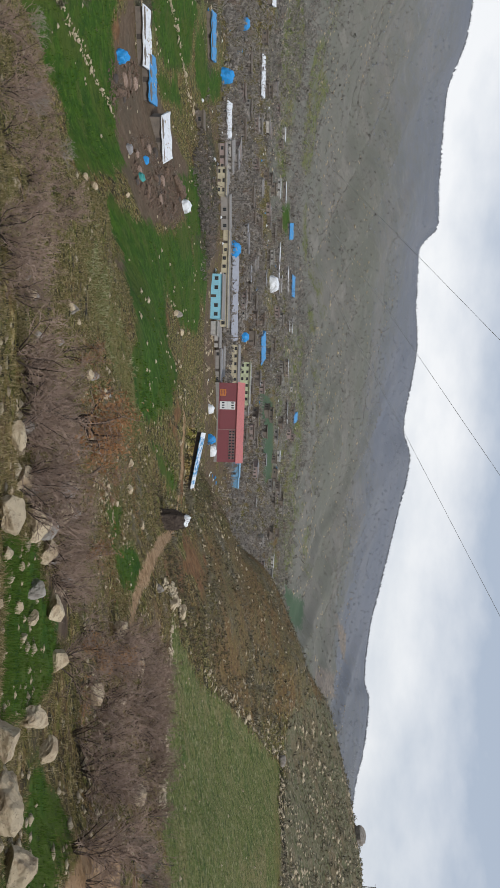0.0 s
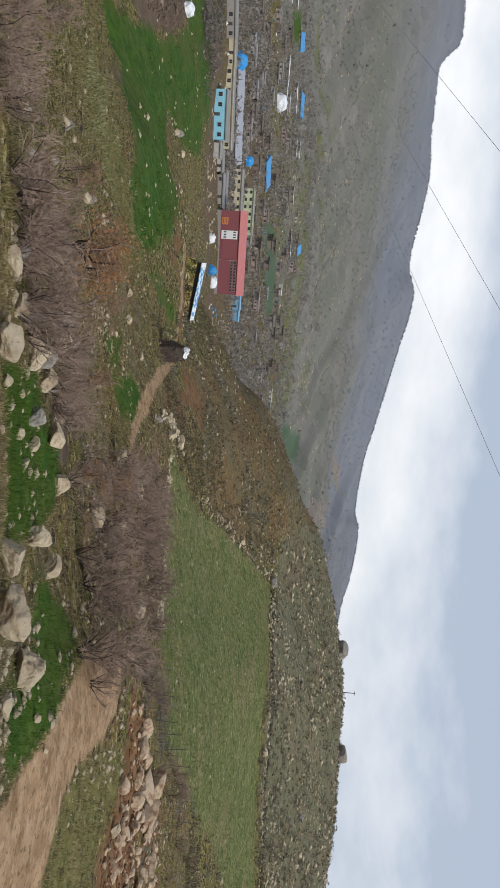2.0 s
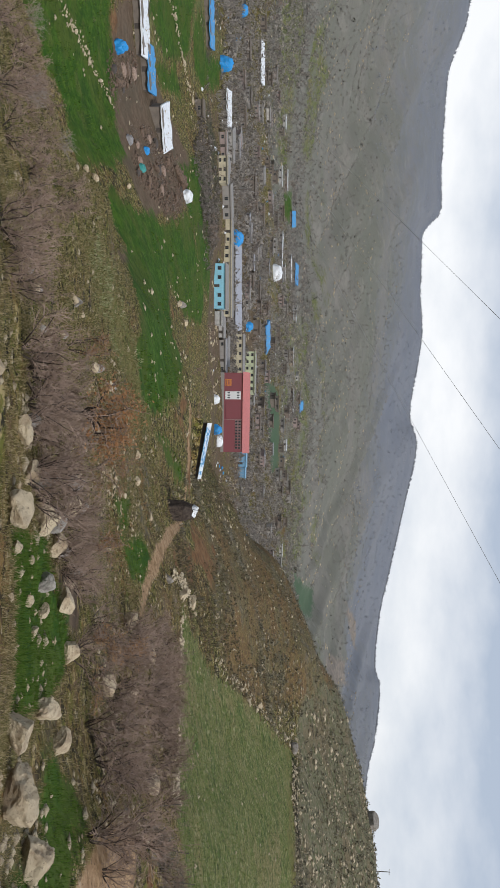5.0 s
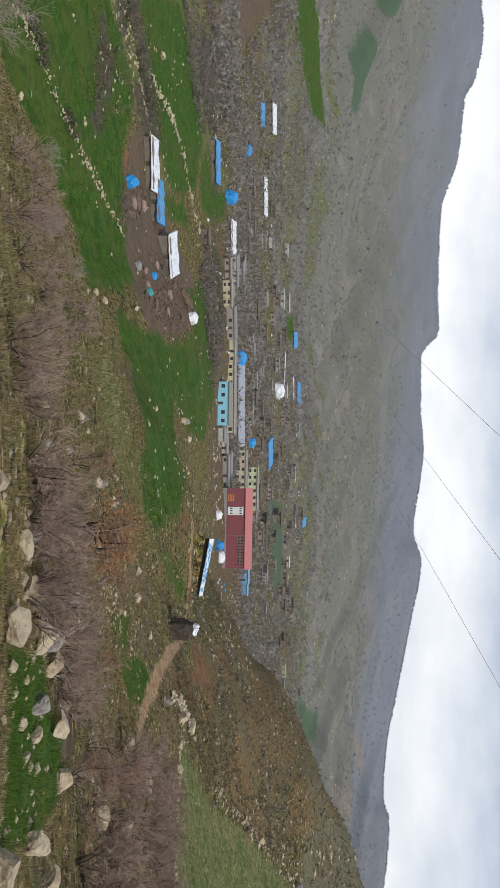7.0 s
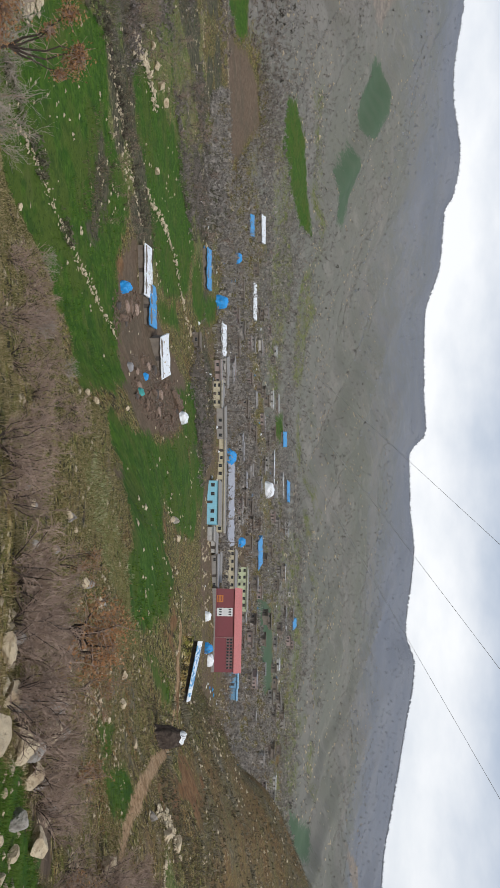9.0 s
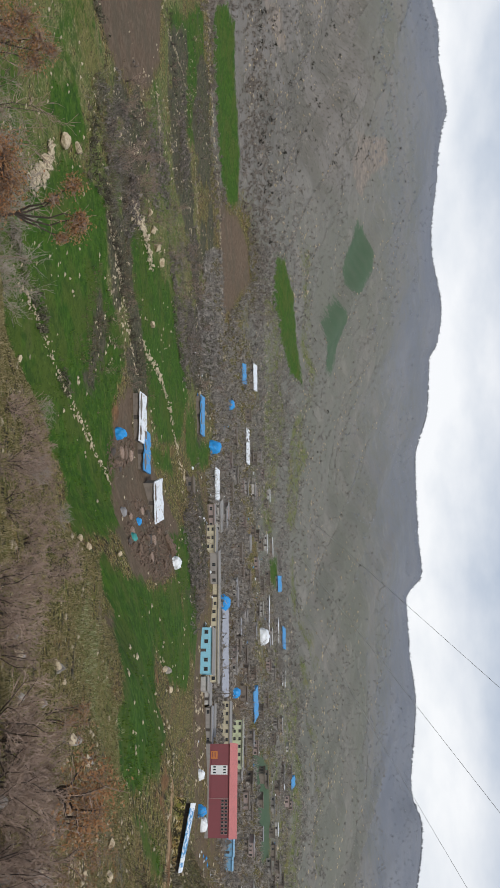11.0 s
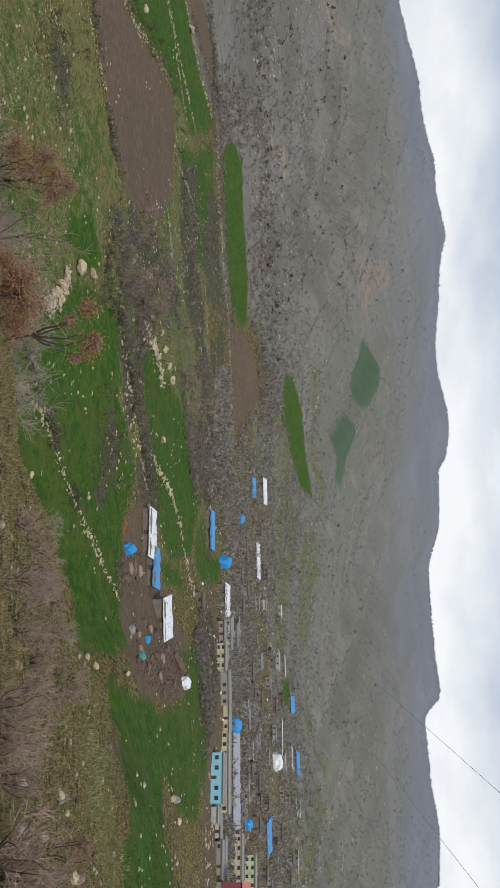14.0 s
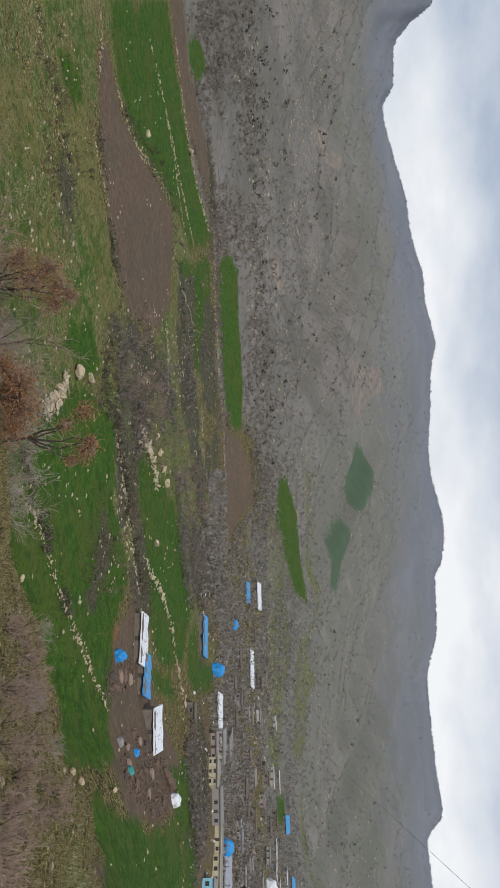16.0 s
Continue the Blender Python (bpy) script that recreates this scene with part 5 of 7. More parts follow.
SHRUB = dict(height=2.1, stems=7, spread=0.75, thick=0.040, twig=2)
thicket = within([(8.5, 33), (13, 54), (18, 74), (25, 74), (27.5, 67), (25.5, 51), (19, 38), (14.5, 28.5), (12.6, 31), (10, 34)], 78, 5, 0.9)
thicket += [(15.6, 29.6), (16.6, 31.5), (17.8, 33.2), (18.6, 35.4), (17.2, 30.2), (19.8, 37.4)]
planted(models_of("thicket_shrub", 6, 100, "dense leafless grey-brown shrub among the boulders", "shrub", "hillside thicket", BARK_DARK, BARK, **SHRUB), thicket, 1, 0.65, 1.15)
skirt = within([(-4.4, 16), (-5.3, 19.7), (-4.7, 19.9), (-3.7, 18), (-3.1, 15)], 4, 61, 0.8) + within([(-1.9, 17.5), (-2.2, 21.2), (-0, 21.4), (-0, 17.3)], 6, 62, 0.7) + within([(-0.6, 17.8), (-0.8, 23.7), (1.4, 25.5), (1.1, 19.6)], 7, 63, 0.7) + within([(2.9, 26.2), (4, 41.4), (8.4, 40.8), (6.6, 31)], 11, 64, 0.8)
planted(models_of("bare_shrub", 5, 130, "dense leafless purple-grey shrub beside grey rocks", "shrub", "slope shrubs", BARK_DARK, BARK, **SHRUB), skirt, 12, 0.42, 0.75)
slope = within([(-1.5, 17.5), (-2.5, 26), (-0.5, 32), (3, 33), (5, 31), (4, 26), (2.2, 22), (1, 17)], 13, 6, 0.9) + [(4.6, 28.5), (5.6, 31), (6.2, 33.5)]
planted(models_of("bare_shrub", 4, 120, "leafless grey-brown shrub on the stony slope", "shrub", "slope shrubs", BARK_DARK, BARK, **SHRUB), slope, 2, 0.45, 0.85)
flank = within([(-11, 19), (-14.5, 27), (-17, 39), (-14, 47), (-10, 36), (-5, 28), (-3, 19), (-4, 14)], 32, 7, 0.9)
planted(models_of("bare_shrub", 5, 140, "leafless pale-twigged shrub covering the slope", "shrub", "flank shrubs", BARK_DARK, BARK, **SHRUB), flank, 3, 0.38, 0.68)
brow = [(-21.5, 27.5), (-26.5, 28), (-19, 36), (-23.5, 22), (-15, 41), (-13, 30)]
planted(models_of("bare_shrub", 3, 160, "leafless pale-twigged shrub on the brow of the slope", "shrub", "brow shrubs", BARK, BARK_PALE, **SHRUB), brow, 4, 0.3, 0.6)
brow_belt = within([(-36, 19), (-41, 20), (-36, 26.5), (-31, 31.5), (-26.5, 35), (-24, 33), (-28, 28), (-33, 22)], 24, 65, 1.1)
planted(models_of("bare_shrub", 4, 170, "tall tan-grey leafless shrub on the brow", "shrub", "brow shrubs", BARK, BARK_PALE, height=3.3, stems=6, spread=0.6, thick=0.034, twig=2), brow_belt, 14, 0.6, 1.05)
far_left = [(-36.6, 22.4), (-33.5, 24.5), (-30.5, 27), (-37.8, 26), (-40.5, 21.5), (-39, 17.5), (-42.5, 17), (-35.5, 19.5), (-31.5, 22)]
planted(models_of("bare_shrub", 3, 180, "tall leafless grey shrub at the slope's foot", "shrub", "brow shrubs", BARK_DARK, BARK, height=4.6, stems=6, spread=0.7, thick=0.05), far_left, 5, 0.75, 1.0)
def clump_oak(name, bearing, r, clumps, leaves, seed, label, twigs=60):
    """A forked oak whose dead leaves hang in clumps: each clump is side, depth, height and radius in metres from its foot."""
    rng = random.Random(seed)
    x, y = r * math.sin(radians(bearing)), r * math.cos(radians(bearing))
    ob = thing(name, x, y, ground_z(x, y) - 0.1, -bearing, label, "tree", "dead-leaved oaks")
    stout, thin = [], []
    fork = Vector((rng.uniform(-0.15, 0.15), 0, 1.3))
    stout += [(Vector((0, 0, -0.2)), fork * 0.5, 0.12, 0.10), (fork * 0.5, fork, 0.10, 0.085)]
    for cx, cy, cz, cr in clumps:
        c, a, w = Vector((cx, cy, cz)), fork.copy(), 0.07
        for i in range(4):
            b = fork.lerp(c, (i + 1) / 4) + Vector((rng.gauss(0, 0.12), rng.gauss(0, 0.12), rng.gauss(0.05, 0.1)))
            stout.append((a, b, w, w * 0.75))
            if i > 0:
                for _ in range(4):
                    e = b + Vector((rng.gauss(0, 0.35), rng.gauss(0, 0.35), rng.gauss(0.1, 0.3)))
                    thin.append((b, e, 0.016, 0.008))
            a, w = b, w * 0.75
        for _ in range(twigs):
            e = c + Vector((rng.gauss(0, 1), rng.gauss(0, 1), rng.gauss(0, 1))) * cr * 0.6
            m = a.lerp(e, 0.5) + Vector((rng.gauss(0, 0.08), rng.gauss(0, 0.08), rng.gauss(0, 0.08)))
            thin += [(a, m, 0.014, 0.010), (m, e, 0.010, 0.006)]
    part("trunk", tubes("trunk", stout, BARK_DARK), None, ob)
    part("crown", tubes("crown", thin, BARK), None, ob)
    for (cx, cy, cz, cr) in clumps:
        n = int(1.5 * leaves * (cr / 0.5) ** 2)
        if n:
            spots = [(Vector((cx, cy, cz)) + Vector((rng.gauss(0, 1), rng.gauss(0, 1), rng.gauss(0, 1))) * cr * 0.5,) * 2 for _ in range(n)]
            part("foliage", leaf_mesh("foliage", rng, spots, n, 0.062, DEAD_LEAF), None, ob, "clump of rust-brown dead leaves")
    return ob


clump_oak("oak_tree", -41.7, 35, [(-1.2, 0, 4.0, 0.42), (0.55, 0.2, 3.9, 0.5), (0.1, 0, 4.2, 0.28), (1.0, 0, 3.2, 0.25), (-0.6, 0.2, 3.0, 0.28)], 420, 201, "forked young oak with clumps of rust dead leaves")
clump_oak("oak_tree", -45.0, 31, [(-0.6, 0, 1.4, 0.7), (0.5, 0.3, 1.3, 0.7), (0.0, 0.5, 0.7, 0.7), (1.3, 0.2, 0.9, 0.6), (-1.3, 0, 0.8, 0.5)], 330, 202, "low spreading oak thick with brown dead leaves")
clump_oak("oak_tree", -53.0, 38, [(0.2, 0, 4.9, 0.6), (-0.7, 0.2, 4.4, 0.7), (0.9, 0.1, 4.6, 0.6), (-0.2, 0, 3.6, 0.8), (0.6, 0.3, 5.4, 0.4), (-1.2, 0, 3.2, 0.7)], 170, 203, "twiggy oak with scattered rust dead leaves", 130)
clump_oak("oak_tree", -1.2, 25, [(-0.1, 0, 2.7, 0.75), (0.6, 0.2, 2.5, 0.7), (-0.7, 0, 2.2, 0.6), (0.2, 0.2, 1.9, 0.7), (1.0, 0.1, 2.1, 0.6)], 90, 204, "sparse oak bush with rust dead leaves", 4)
scrub_oaks = models_of("oak_shrub", 3, 220, "low oak shrub with some dead brown leaves", "shrub", "oak scrub", BARK_DARK, BARK, leaves=620, leaf_size=0.06, leaf=BROWN_LEAF, height=2.6, stems=4, spread=0.6, thick=0.045)
planted(scrub_oaks, [(0.4, 46), (-0.6, 50), (-1.8, 56), (2.6, 50), (5.2, 36.5), (-3.6, 34), (9.6, 33.2), (12.6, 45)], 7, 0.8, 1.1)

planted(models_of("bare_shrub", 3, 240, "dark tangled shrub on the cut bank by the road", "shrub", "bank brush", BARK_DARK, BARK, **SHRUB), [(38.0, 56.6), (42.1, 60.4), (42.3, 57.5), (50.2, 65.0), (52.0, 64.1), (59.5, 70.9), (51.7, 59.2), (23.6, 44.7), (26.3, 47.3), (22, 41), (24.4, 43.2), (28.5, 49), (31, 52), (43.4, 61.6), (45, 62.9), (46.5, 63.5), (48, 66)], 11, 0.45, 0.8)

# ---- fence along the field ----
posts = [(22.4, 46.5), (24.0, 44.8), (26.9, 46.6), (30.3, 49.0), (33.2, 52.0), (36.3, 54.8), (39.8, 58.0), (43.6, 61.1), (48, 64.8), (52.9, 68.2)]
bmp = bmesh.new()
bmesh.ops.create_cone(bmp, cap_ends=True, segments=7, radius1=0.034, radius2=0.026, depth=1.9)
bmesh.ops.translate(bmp, verts=bmp.verts[:], vec=(0, 0, 0.7))
POST = bpy.data.meshes.new("fence_post")
bmp.to_mesh(POST)
bmp.free()
POST.materials.append(POLE_WOOD)
for i, (px, py) in enumerate(posts):
    ob = new("fence_post", POST)
    ob.matrix_world = pose(px, py, ground_z(px, py), (i * 37) % 13 - 6, (i * 53) % 11 - 5, 0)
    tagged(ob, "dark weathered wooden post at the field's edge", "fence post", "field fence")

# ---- strewn over the land: tufts, stones and scrub past counting ----
def strewn(name, label, count, b0, b1, r0, r1, maker, material, keep=None, seed=0, size=(0.2, 0.4), category="grass", power=0.0):
    """One mesh of many small plants or stones between two bearings and two ranges, about as dense in depth as across."""
    g = np.random.RandomState(seed)
    b = g.uniform(b0, b1, count)
    r = np.exp(g.uniform(np.log(r0), np.log(r1), count))
    x, y = r * np.sin(np.radians(b)), r * np.cos(np.radians(b))
    if keep is not None:
        k = keep(x, y, r, b, g)
        x, y, r, b = x[k], y[k], r[k], b[k]
    kr, kz = profiles_at(b)
    z = np.array([pchip(kr[i], kz[i][:, None], r[i:i + 1])[0, 0] for i in range(len(x))]) + relief(x, y, r) + EYE.z
    s = g.uniform(size[0], size[1], len(x)) * (r / r0) ** power
    v, f = maker(g, len(x))
    n, q = v.shape[1], f.shape[0]
    verts = v * s[:, None, None] + np.stack([x, y, z], 1)[:, None, :]
    faces = (f[None] + (np.arange(len(x)) * n)[:, None, None]).reshape(-1, 3)
    me = bpy.data.meshes.new(name)
    me.vertices.add(verts.shape[0] * n)
    me.vertices.foreach_set("co", verts.ravel())
    me.loops.add(faces.size)
    me.loops.foreach_set("vertex_index", faces.ravel())
    me.polygons.add(len(faces))
    me.polygons.foreach_set("loop_start", np.arange(0, faces.size, 3))
    me.update()
    me.validate()
    me.materials.append(material)
    return tagged(new(name, me), label, category, kind="stuff")


def blades(n_blades, lean, width):
    def make(g, count):
        v = np.zeros((count, n_blades, 3, 3))
        ang, out = g.uniform(0, 6.28, (count, n_blades)), g.uniform(0.1, 1, (count, n_blades)) * lean
        h = g.uniform(0.55, 1.1, (count, n_blades))
        bx, by = g.normal(0, 0.22 * lean + 0.08, (2, count, n_blades))
        px, py = np.cos(ang), np.sin(ang)
        for k, side in ((0, -1), (1, 1)):
            v[:, :, k, 0], v[:, :, k, 1], v[:, :, k, 2] = bx - py * width * side, by + px * width * side, -0.08
        v[:, :, 2, 0], v[:, :, 2, 1], v[:, :, 2, 2] = bx + px * out, by + py * out, h
        return v.reshape(count, n_blades * 3, 3), np.arange(n_blades * 3).reshape(-1, 3)
    return make


def bushes(g, count):
    """Rounded leafless crowns: short fans of twigs set round a low dome."""
    n = 12
    v = np.zeros((count, n, 3, 3))
    turn, rise = g.uniform(0, 6.28, (count, n)), g.uniform(0.05, 1.4, (count, n))
    c = np.stack([np.cos(turn) * np.cos(rise), np.sin(turn) * np.cos(rise), np.sin(rise)], -1) * g.uniform(0.45, 1.0, (count, n))[..., None]
    c[..., 2] = c[..., 2] * 1.15 + 0.1
    for k in range(3):
        v[:, :, k] = c + g.normal(0, 0.27, (count, n, 3))
    return v.reshape(count, n * 3, 3), np.arange(n * 3).reshape(-1, 3)


def pebbles(g, count):
    base = np.array([(0, 0, 0.8), (1, 0, 0.1), (0.3, 0.95, 0.15), (-0.85, 0.55, 0.1), (-0.8, -0.6, 0.12), (0.35, -0.9, 0.1), (0, 0, -0.6)])
    v = base[None] * g.uniform(0.6, 1.3, (count, 7, 1))
    a = g.uniform(0, 6.28, count)
    c, s = np.cos(a)[:, None], np.sin(a)[:, None]
    x, y = v[..., 0] * c - v[..., 1] * s, v[..., 0] * s + v[..., 1] * c
    f = [(0, i, i % 5 + 1) for i in range(1, 6)] + [(6, i % 5 + 1, i) for i in range(1, 6)]
    return np.stack([x * g.uniform(0.8, 1.9, (count, 1)), y * g.uniform(0.5, 1.0, (count, 1)), v[..., 2]], -1), np.array(f)


def mask_of(kinds, soft=1.5):
    def value(x, y):
        m = np.zeros(len(x))
        for kind, poly in PLOTS:
            if kind in kinds:
                m = np.maximum(m, inside(x, y, poly, soft))
        return m
    return value


def patch(poly, soft=1.0):
    p = np.array(poly, float)
    return lambda x, y: inside(x, y, p, soft)


thorny = mask_of(("thorn",), 22.0)
fields = mask_of(("lush", "meadow", "track"))
green, bare, tilled = mask_of(("lush",)), mask_of(("track", "clay")), mask_of(("lush", "meadow", "track", "soil", "clay", "pine"))
strewn("dry_grass", "dry straw and olive grass tufts on the slope", 60000, -46, 47, 15, 130, blades(5, 1.3, 0.09), STRAW, lambda x, y, r, b, g: tilled(x, y) < 0.5, 11, (0.055, 0.13), power=0.55)
strewn("tussocks", "rounded straw and olive tussocks on the slope", 26000, -46, 16, 26, 140, bushes, TUSSOCK, lambda x, y, r, b, g: (tilled(x, y) < 0.5) & (fbm(x / 7, y / 7, 3, 4) > g.uniform(-0.7, 0.6, len(x))), 50, (0.05, 0.13), power=0.6)
strewn("field_tussocks", "darker tussocks in the sloping field", 7000, 8, 46, 50, 190, bushes, MEADOW_BLADE, lambda x, y, r, b, g: (mask_of(("meadow",))(x, y) > 0.5) & (fbm(x / 8, y / 8, 3, 3) > g.uniform(-0.3, 0.6, len(x))), 51, (0.07, 0.16), power=0.5)
strewn("ridge_bushes", "dark olive bushes along the hill's ridge", 800, 10, 47, 215, 300, bushes, HILL_SCRUB, None, 52, (0.3, 0.8), "scrub")
strewn("fresh_grass", "fresh green grass on the damp hollows", 26000, -5, 46, 14, 80, blades(6, 0.5, 0.045), GRASS_BLADE, lambda x, y, r, b, g: green(x, y) > 0.4, 12, (0.07, 0.19), power=0.45)
strewn("valley_grass", "tufts of long green grass in the fields", 30000, -70, 5, 80, 260, blades(4, 0.9, 0.11), GRASS_BLADE, lambda x, y, r, b, g: (green(x, y) > 0.5) & (fbm(x / 9, y / 9, 3) > 0.05), 13, (0.25, 0.5))
strewn("meadow_grass", "short olive grass tufts in the sloping field", 16000, 8, 46, 50, 190, blades(5, 0.9, 0.08), MEADOW_BLADE, lambda x, y, r, b, g: mask_of(("meadow",))(x, y) > 0.5, 14, (0.14, 0.3))
strewn("slope_stones", "small pale limestone fragments strewn on the slope", 9000, -46, 47, 14, 150, pebbles, FIELDSTONE, lambda x, y, r, b, g: (bare(x, y) < 0.5) & (fields(x, y) < g.uniform(0.3, 1.2, len(x))) & (g.rand(len(x)) < 0.10 + 0.9 * smooth(-7, 0, b) + 0.12 * smooth(35, 50, r)) & (fbm(x / 6, y / 6, 3, 2) > g.uniform(-0.3, 0.9, len(x))), 15, (0.05, 0.17), "stones", 0.3)
strewn("field_stones", "pale stones lying in the green fields", 3200, -70, 4, 80, 300, pebbles, FIELDSTONE, lambda x, y, r, b, g: fbm(x / 12, y / 12, 3, 3) > g.uniform(-0.2, 1.1, len(x)), 16, (0.15, 0.42), "stones")
strewn("hedge_scrub", "dark leafless thorn scrub along the banks", 60000, -72, 6, 95, 400, blades(9, 1.5, 0.06), SCRUB, lambda x, y, r, b, g: (thorny(x, y) > g.uniform(0.2, 0.9, len(x))) & (fbm(x / 11, y / 11, 3, 1) > g.uniform(-0.3, 0.5, len(x))), 20, (0.35, 1.0), "scrub")
strewn("hedge_stones", "pale stones among the thorn banks", 12000, -72, 6, 95, 400, pebbles, FIELDSTONE, lambda x, y, r, b, g: (thorny(x, y) > g.uniform(0.1, 0.8, len(x))) & (fbm(x / 9, y / 9, 3, 3) > g.uniform(-0.3, 0.9, len(x))), 21, (0.15, 0.5), "stones")
strewn("spur_scrub", "low brown cushion scrub on the stony hill", 24000, 3, 47, 95, 330, blades(8, 1.0, 0.16), SCRUB, lambda x, y, r, b, g: (fields(x, y) < 0.4) & (fbm(x / 9, y / 9, 3, 1) > g.uniform(-0.6, 0.6, len(x))), 17, (0.18, 0.5), "scrub")
strewn("spur_thorns", "grey-brown leafless thorn scrub on the stony hill", 6500, 3, 47, 100, 330, blades(11, 1.5, 0.10), HILL_SCRUB, lambda x, y, r, b, g: (tilled(x, y) < 0.4) & (fbm(x / 14, y / 14, 3, 4) > g.uniform(-0.3, 0.8, len(x))), 18, (0.35, 1.0), "scrub")
strewn("hill_rocks", "weathered pale rocks standing out of the hill", 1300, 19, 47, 150, 320, pebbles, FIELDSTONE, lambda x, y, r, b, g: (tilled(x, y) < 0.4) & (fbm(x / 20, y / 20, 3, 5) > g.uniform(-0.5, 0.7, len(x))), 54, (0.3, 0.85), "rocks")
strewn("spur_stones", "pale stones strewn over the hill", 20000, 3, 47, 95, 330, pebbles, FIELDSTONE, lambda x, y, r, b, g: (tilled(x, y) < 0.4) & (g.rand(len(x)) < (0.2 + 0.5 * smooth(110, 175, r)) * (0.25 + 0.75 * smooth(14, 24, b))) & (fbm(x / 16, y / 16, 3, 2) > g.uniform(-0.5, 0.8, len(x))), 19, (0.12, 0.46), "stones")


litter = patch([(-1.2, 40), (-4.1, 86), (4.6, 86), (10.4, 82), (12, 73), (9.8, 57), (5.9, 58), (3.7, 51), (0.6, 37)], 6.0)
pale_band = patch([(-11.4, 46.9), (-14.8, 65.3), (-12.6, 84.8), (-6.1, 96.7), (-0.4, 93.1), (-0.2, 75.5), (-5.2, 81.8), (-8.6, 66.5), (-9.9, 55.4)], 8.0)
strewn("pale_tufts", "pale straw-green grass tufts along the slope", 16000, -26, 8, 45, 150, blades(6, 0.9, 0.07), PALE_STRAW, lambda x, y, r, b, g: (pale_band(x, y) > g.uniform(0.2, 1.0, len(x))) & (fbm(x / 4, y / 4, 3, 2) > g.uniform(-0.4, 0.5, len(x))), 26, (0.16, 0.42), power=0.3)
oak_litter = patch([(-1.9, 49.1), (-2.9, 92.1), (-1.3, 95.7), (1, 74.9), (2.5, 74.8), (2.6, 60.5), (1.1, 52.7)], 6.0)
strewn("oak_litter", "rust and tan dead leaves under the oak scrub", 9000, -6, 10, 25, 90, blades(4, 1.6, 0.18), DEAD_LEAF, lambda x, y, r, b, g: (oak_litter(x, y) > g.uniform(0.2, 1.0, len(x))) & (fbm(x / 3, y / 3, 3, 1) > g.uniform(-0.4, 0.4, len(x))), 27, (0.06, 0.15), "leaves")
strewn("leaf_litter", "rust-brown dead leaves drifted over the slope", 22000, -4, 12, 36, 92, blades(4, 1.6, 0.16), BROWN_LEAF, lambda x, y, r, b, g: (litter(x, y) > g.uniform(0.1, 0.9, len(x))) & (fbm(x / 5, y / 5, 3, 1) > g.uniform(-0.3, 0.5, len(x))), 22, (0.08, 0.17), "leaves")
strewn("litter_stones", "pale broken stones lying in the dead leaves", 2000, -4, 12, 36, 74, pebbles, LIMESTONE, lambda x, y, r, b, g: (litter(x, y) > g.uniform(0.1, 0.9, len(x))) & (fbm(x / 6, y / 6, 3, 4) > g.uniform(-0.3, 0.7, len(x))), 23, (0.04, 0.15), "stones")
strewn("lawn_stones", "cream limestone pieces lying in the fresh grass", 800, -2, 46, 14, 46, pebbles, LIMESTONE, lambda x, y, r, b, g: (bare(x, y) < 0.3) & (b < 32) & (fbm(x / 2.5, y / 2.5, 3, 5) > g.uniform(-0.3, 1.0, len(x))), 24, (0.03, 0.13), "stones")
bank_line = patch([(20.2, 39.9), (24.1, 46.3), (35.0, 59.4), (55.9, 76), (60, 74), (48.0, 62.4), (34.1, 51.2), (24, 42)], 2.0)
strewn("bank_brush", "dark purple-brown brush along the field's lower bank", 5000, 22, 45, 40, 100, blades(10, 1.1, 0.03), GARDEN, lambda x, y, r, b, g: (bank_line(x, y) > g.uniform(0.2, 0.9, len(x))) & (fbm(x / 7, y / 7, 3, 2) > g.uniform(0.0, 0.5, len(x))), 29, (0.3, 0.9), "scrub")
clods = patch([(33.3, 34.1), (29.0, 33.9), (28.6, 36.5), (28.1, 39.9), (23.8, 39.9), (25.7, 43.3), (33.2, 47.3), (42.2, 53.1), (54.1, 56.2)], 2.0)
strewn("clay_clods", "red-brown clods of earth on the cut bank", 3000, 28, 47, 38, 85, pebbles, CLOD, lambda x, y, r, b, g: clods(x, y) > g.uniform(0.1, 0.9, len(x)), 30, (0.05, 0.20), "rubble")
strewn("hill_bushes", "low grey-olive bushes on the upper hill", 3400, 14, 47, 150, 310, bushes, HILL_SCRUB, lambda x, y, r, b, g: (tilled(x, y) < 0.4) & (fbm(x / 12, y / 12, 3, 3) > g.uniform(-0.2, 0.7, len(x))), 25, (0.35, 0.95), "scrub")

# ---- hedges between the fields, past counting ----
FIELD_EDGES = [
    [(-114.1, 123.7), (-112, 130.4), (-107.4, 135.6), (-101.5, 144), (-96.9, 158.2), (-91.8, 162.5)],
    [(-71.6, 84.2), (-69.2, 89.2), (-66.5, 96.6), (-63.9, 103.3), (-62.5, 110.7)],
    [(-184.2, 90.8), (-194.4, 105.5), (-220.8, 131.8), (-234.4, 149.9), (-217.4, 162.6)],
    [(-314.8, 223.7), (-286.6, 232.5), (-269.3, 253.9), (-260.7, 276.2), (-240.6, 298.4), (-200, 324.3)],
    [(-140.5, 200.6), (-133.1, 214.5), (-132.1, 242), (-125, 249.5)],
    [(-154.4, 79.8), (-149.5, 90.1), (-143.4, 101.3), (-145.3, 110.8)],
    [(-134.5, 112.1), (-120, 109.3), (-114.4, 113.4), (-108.7, 111.2), (-112.9, 121.4)]]


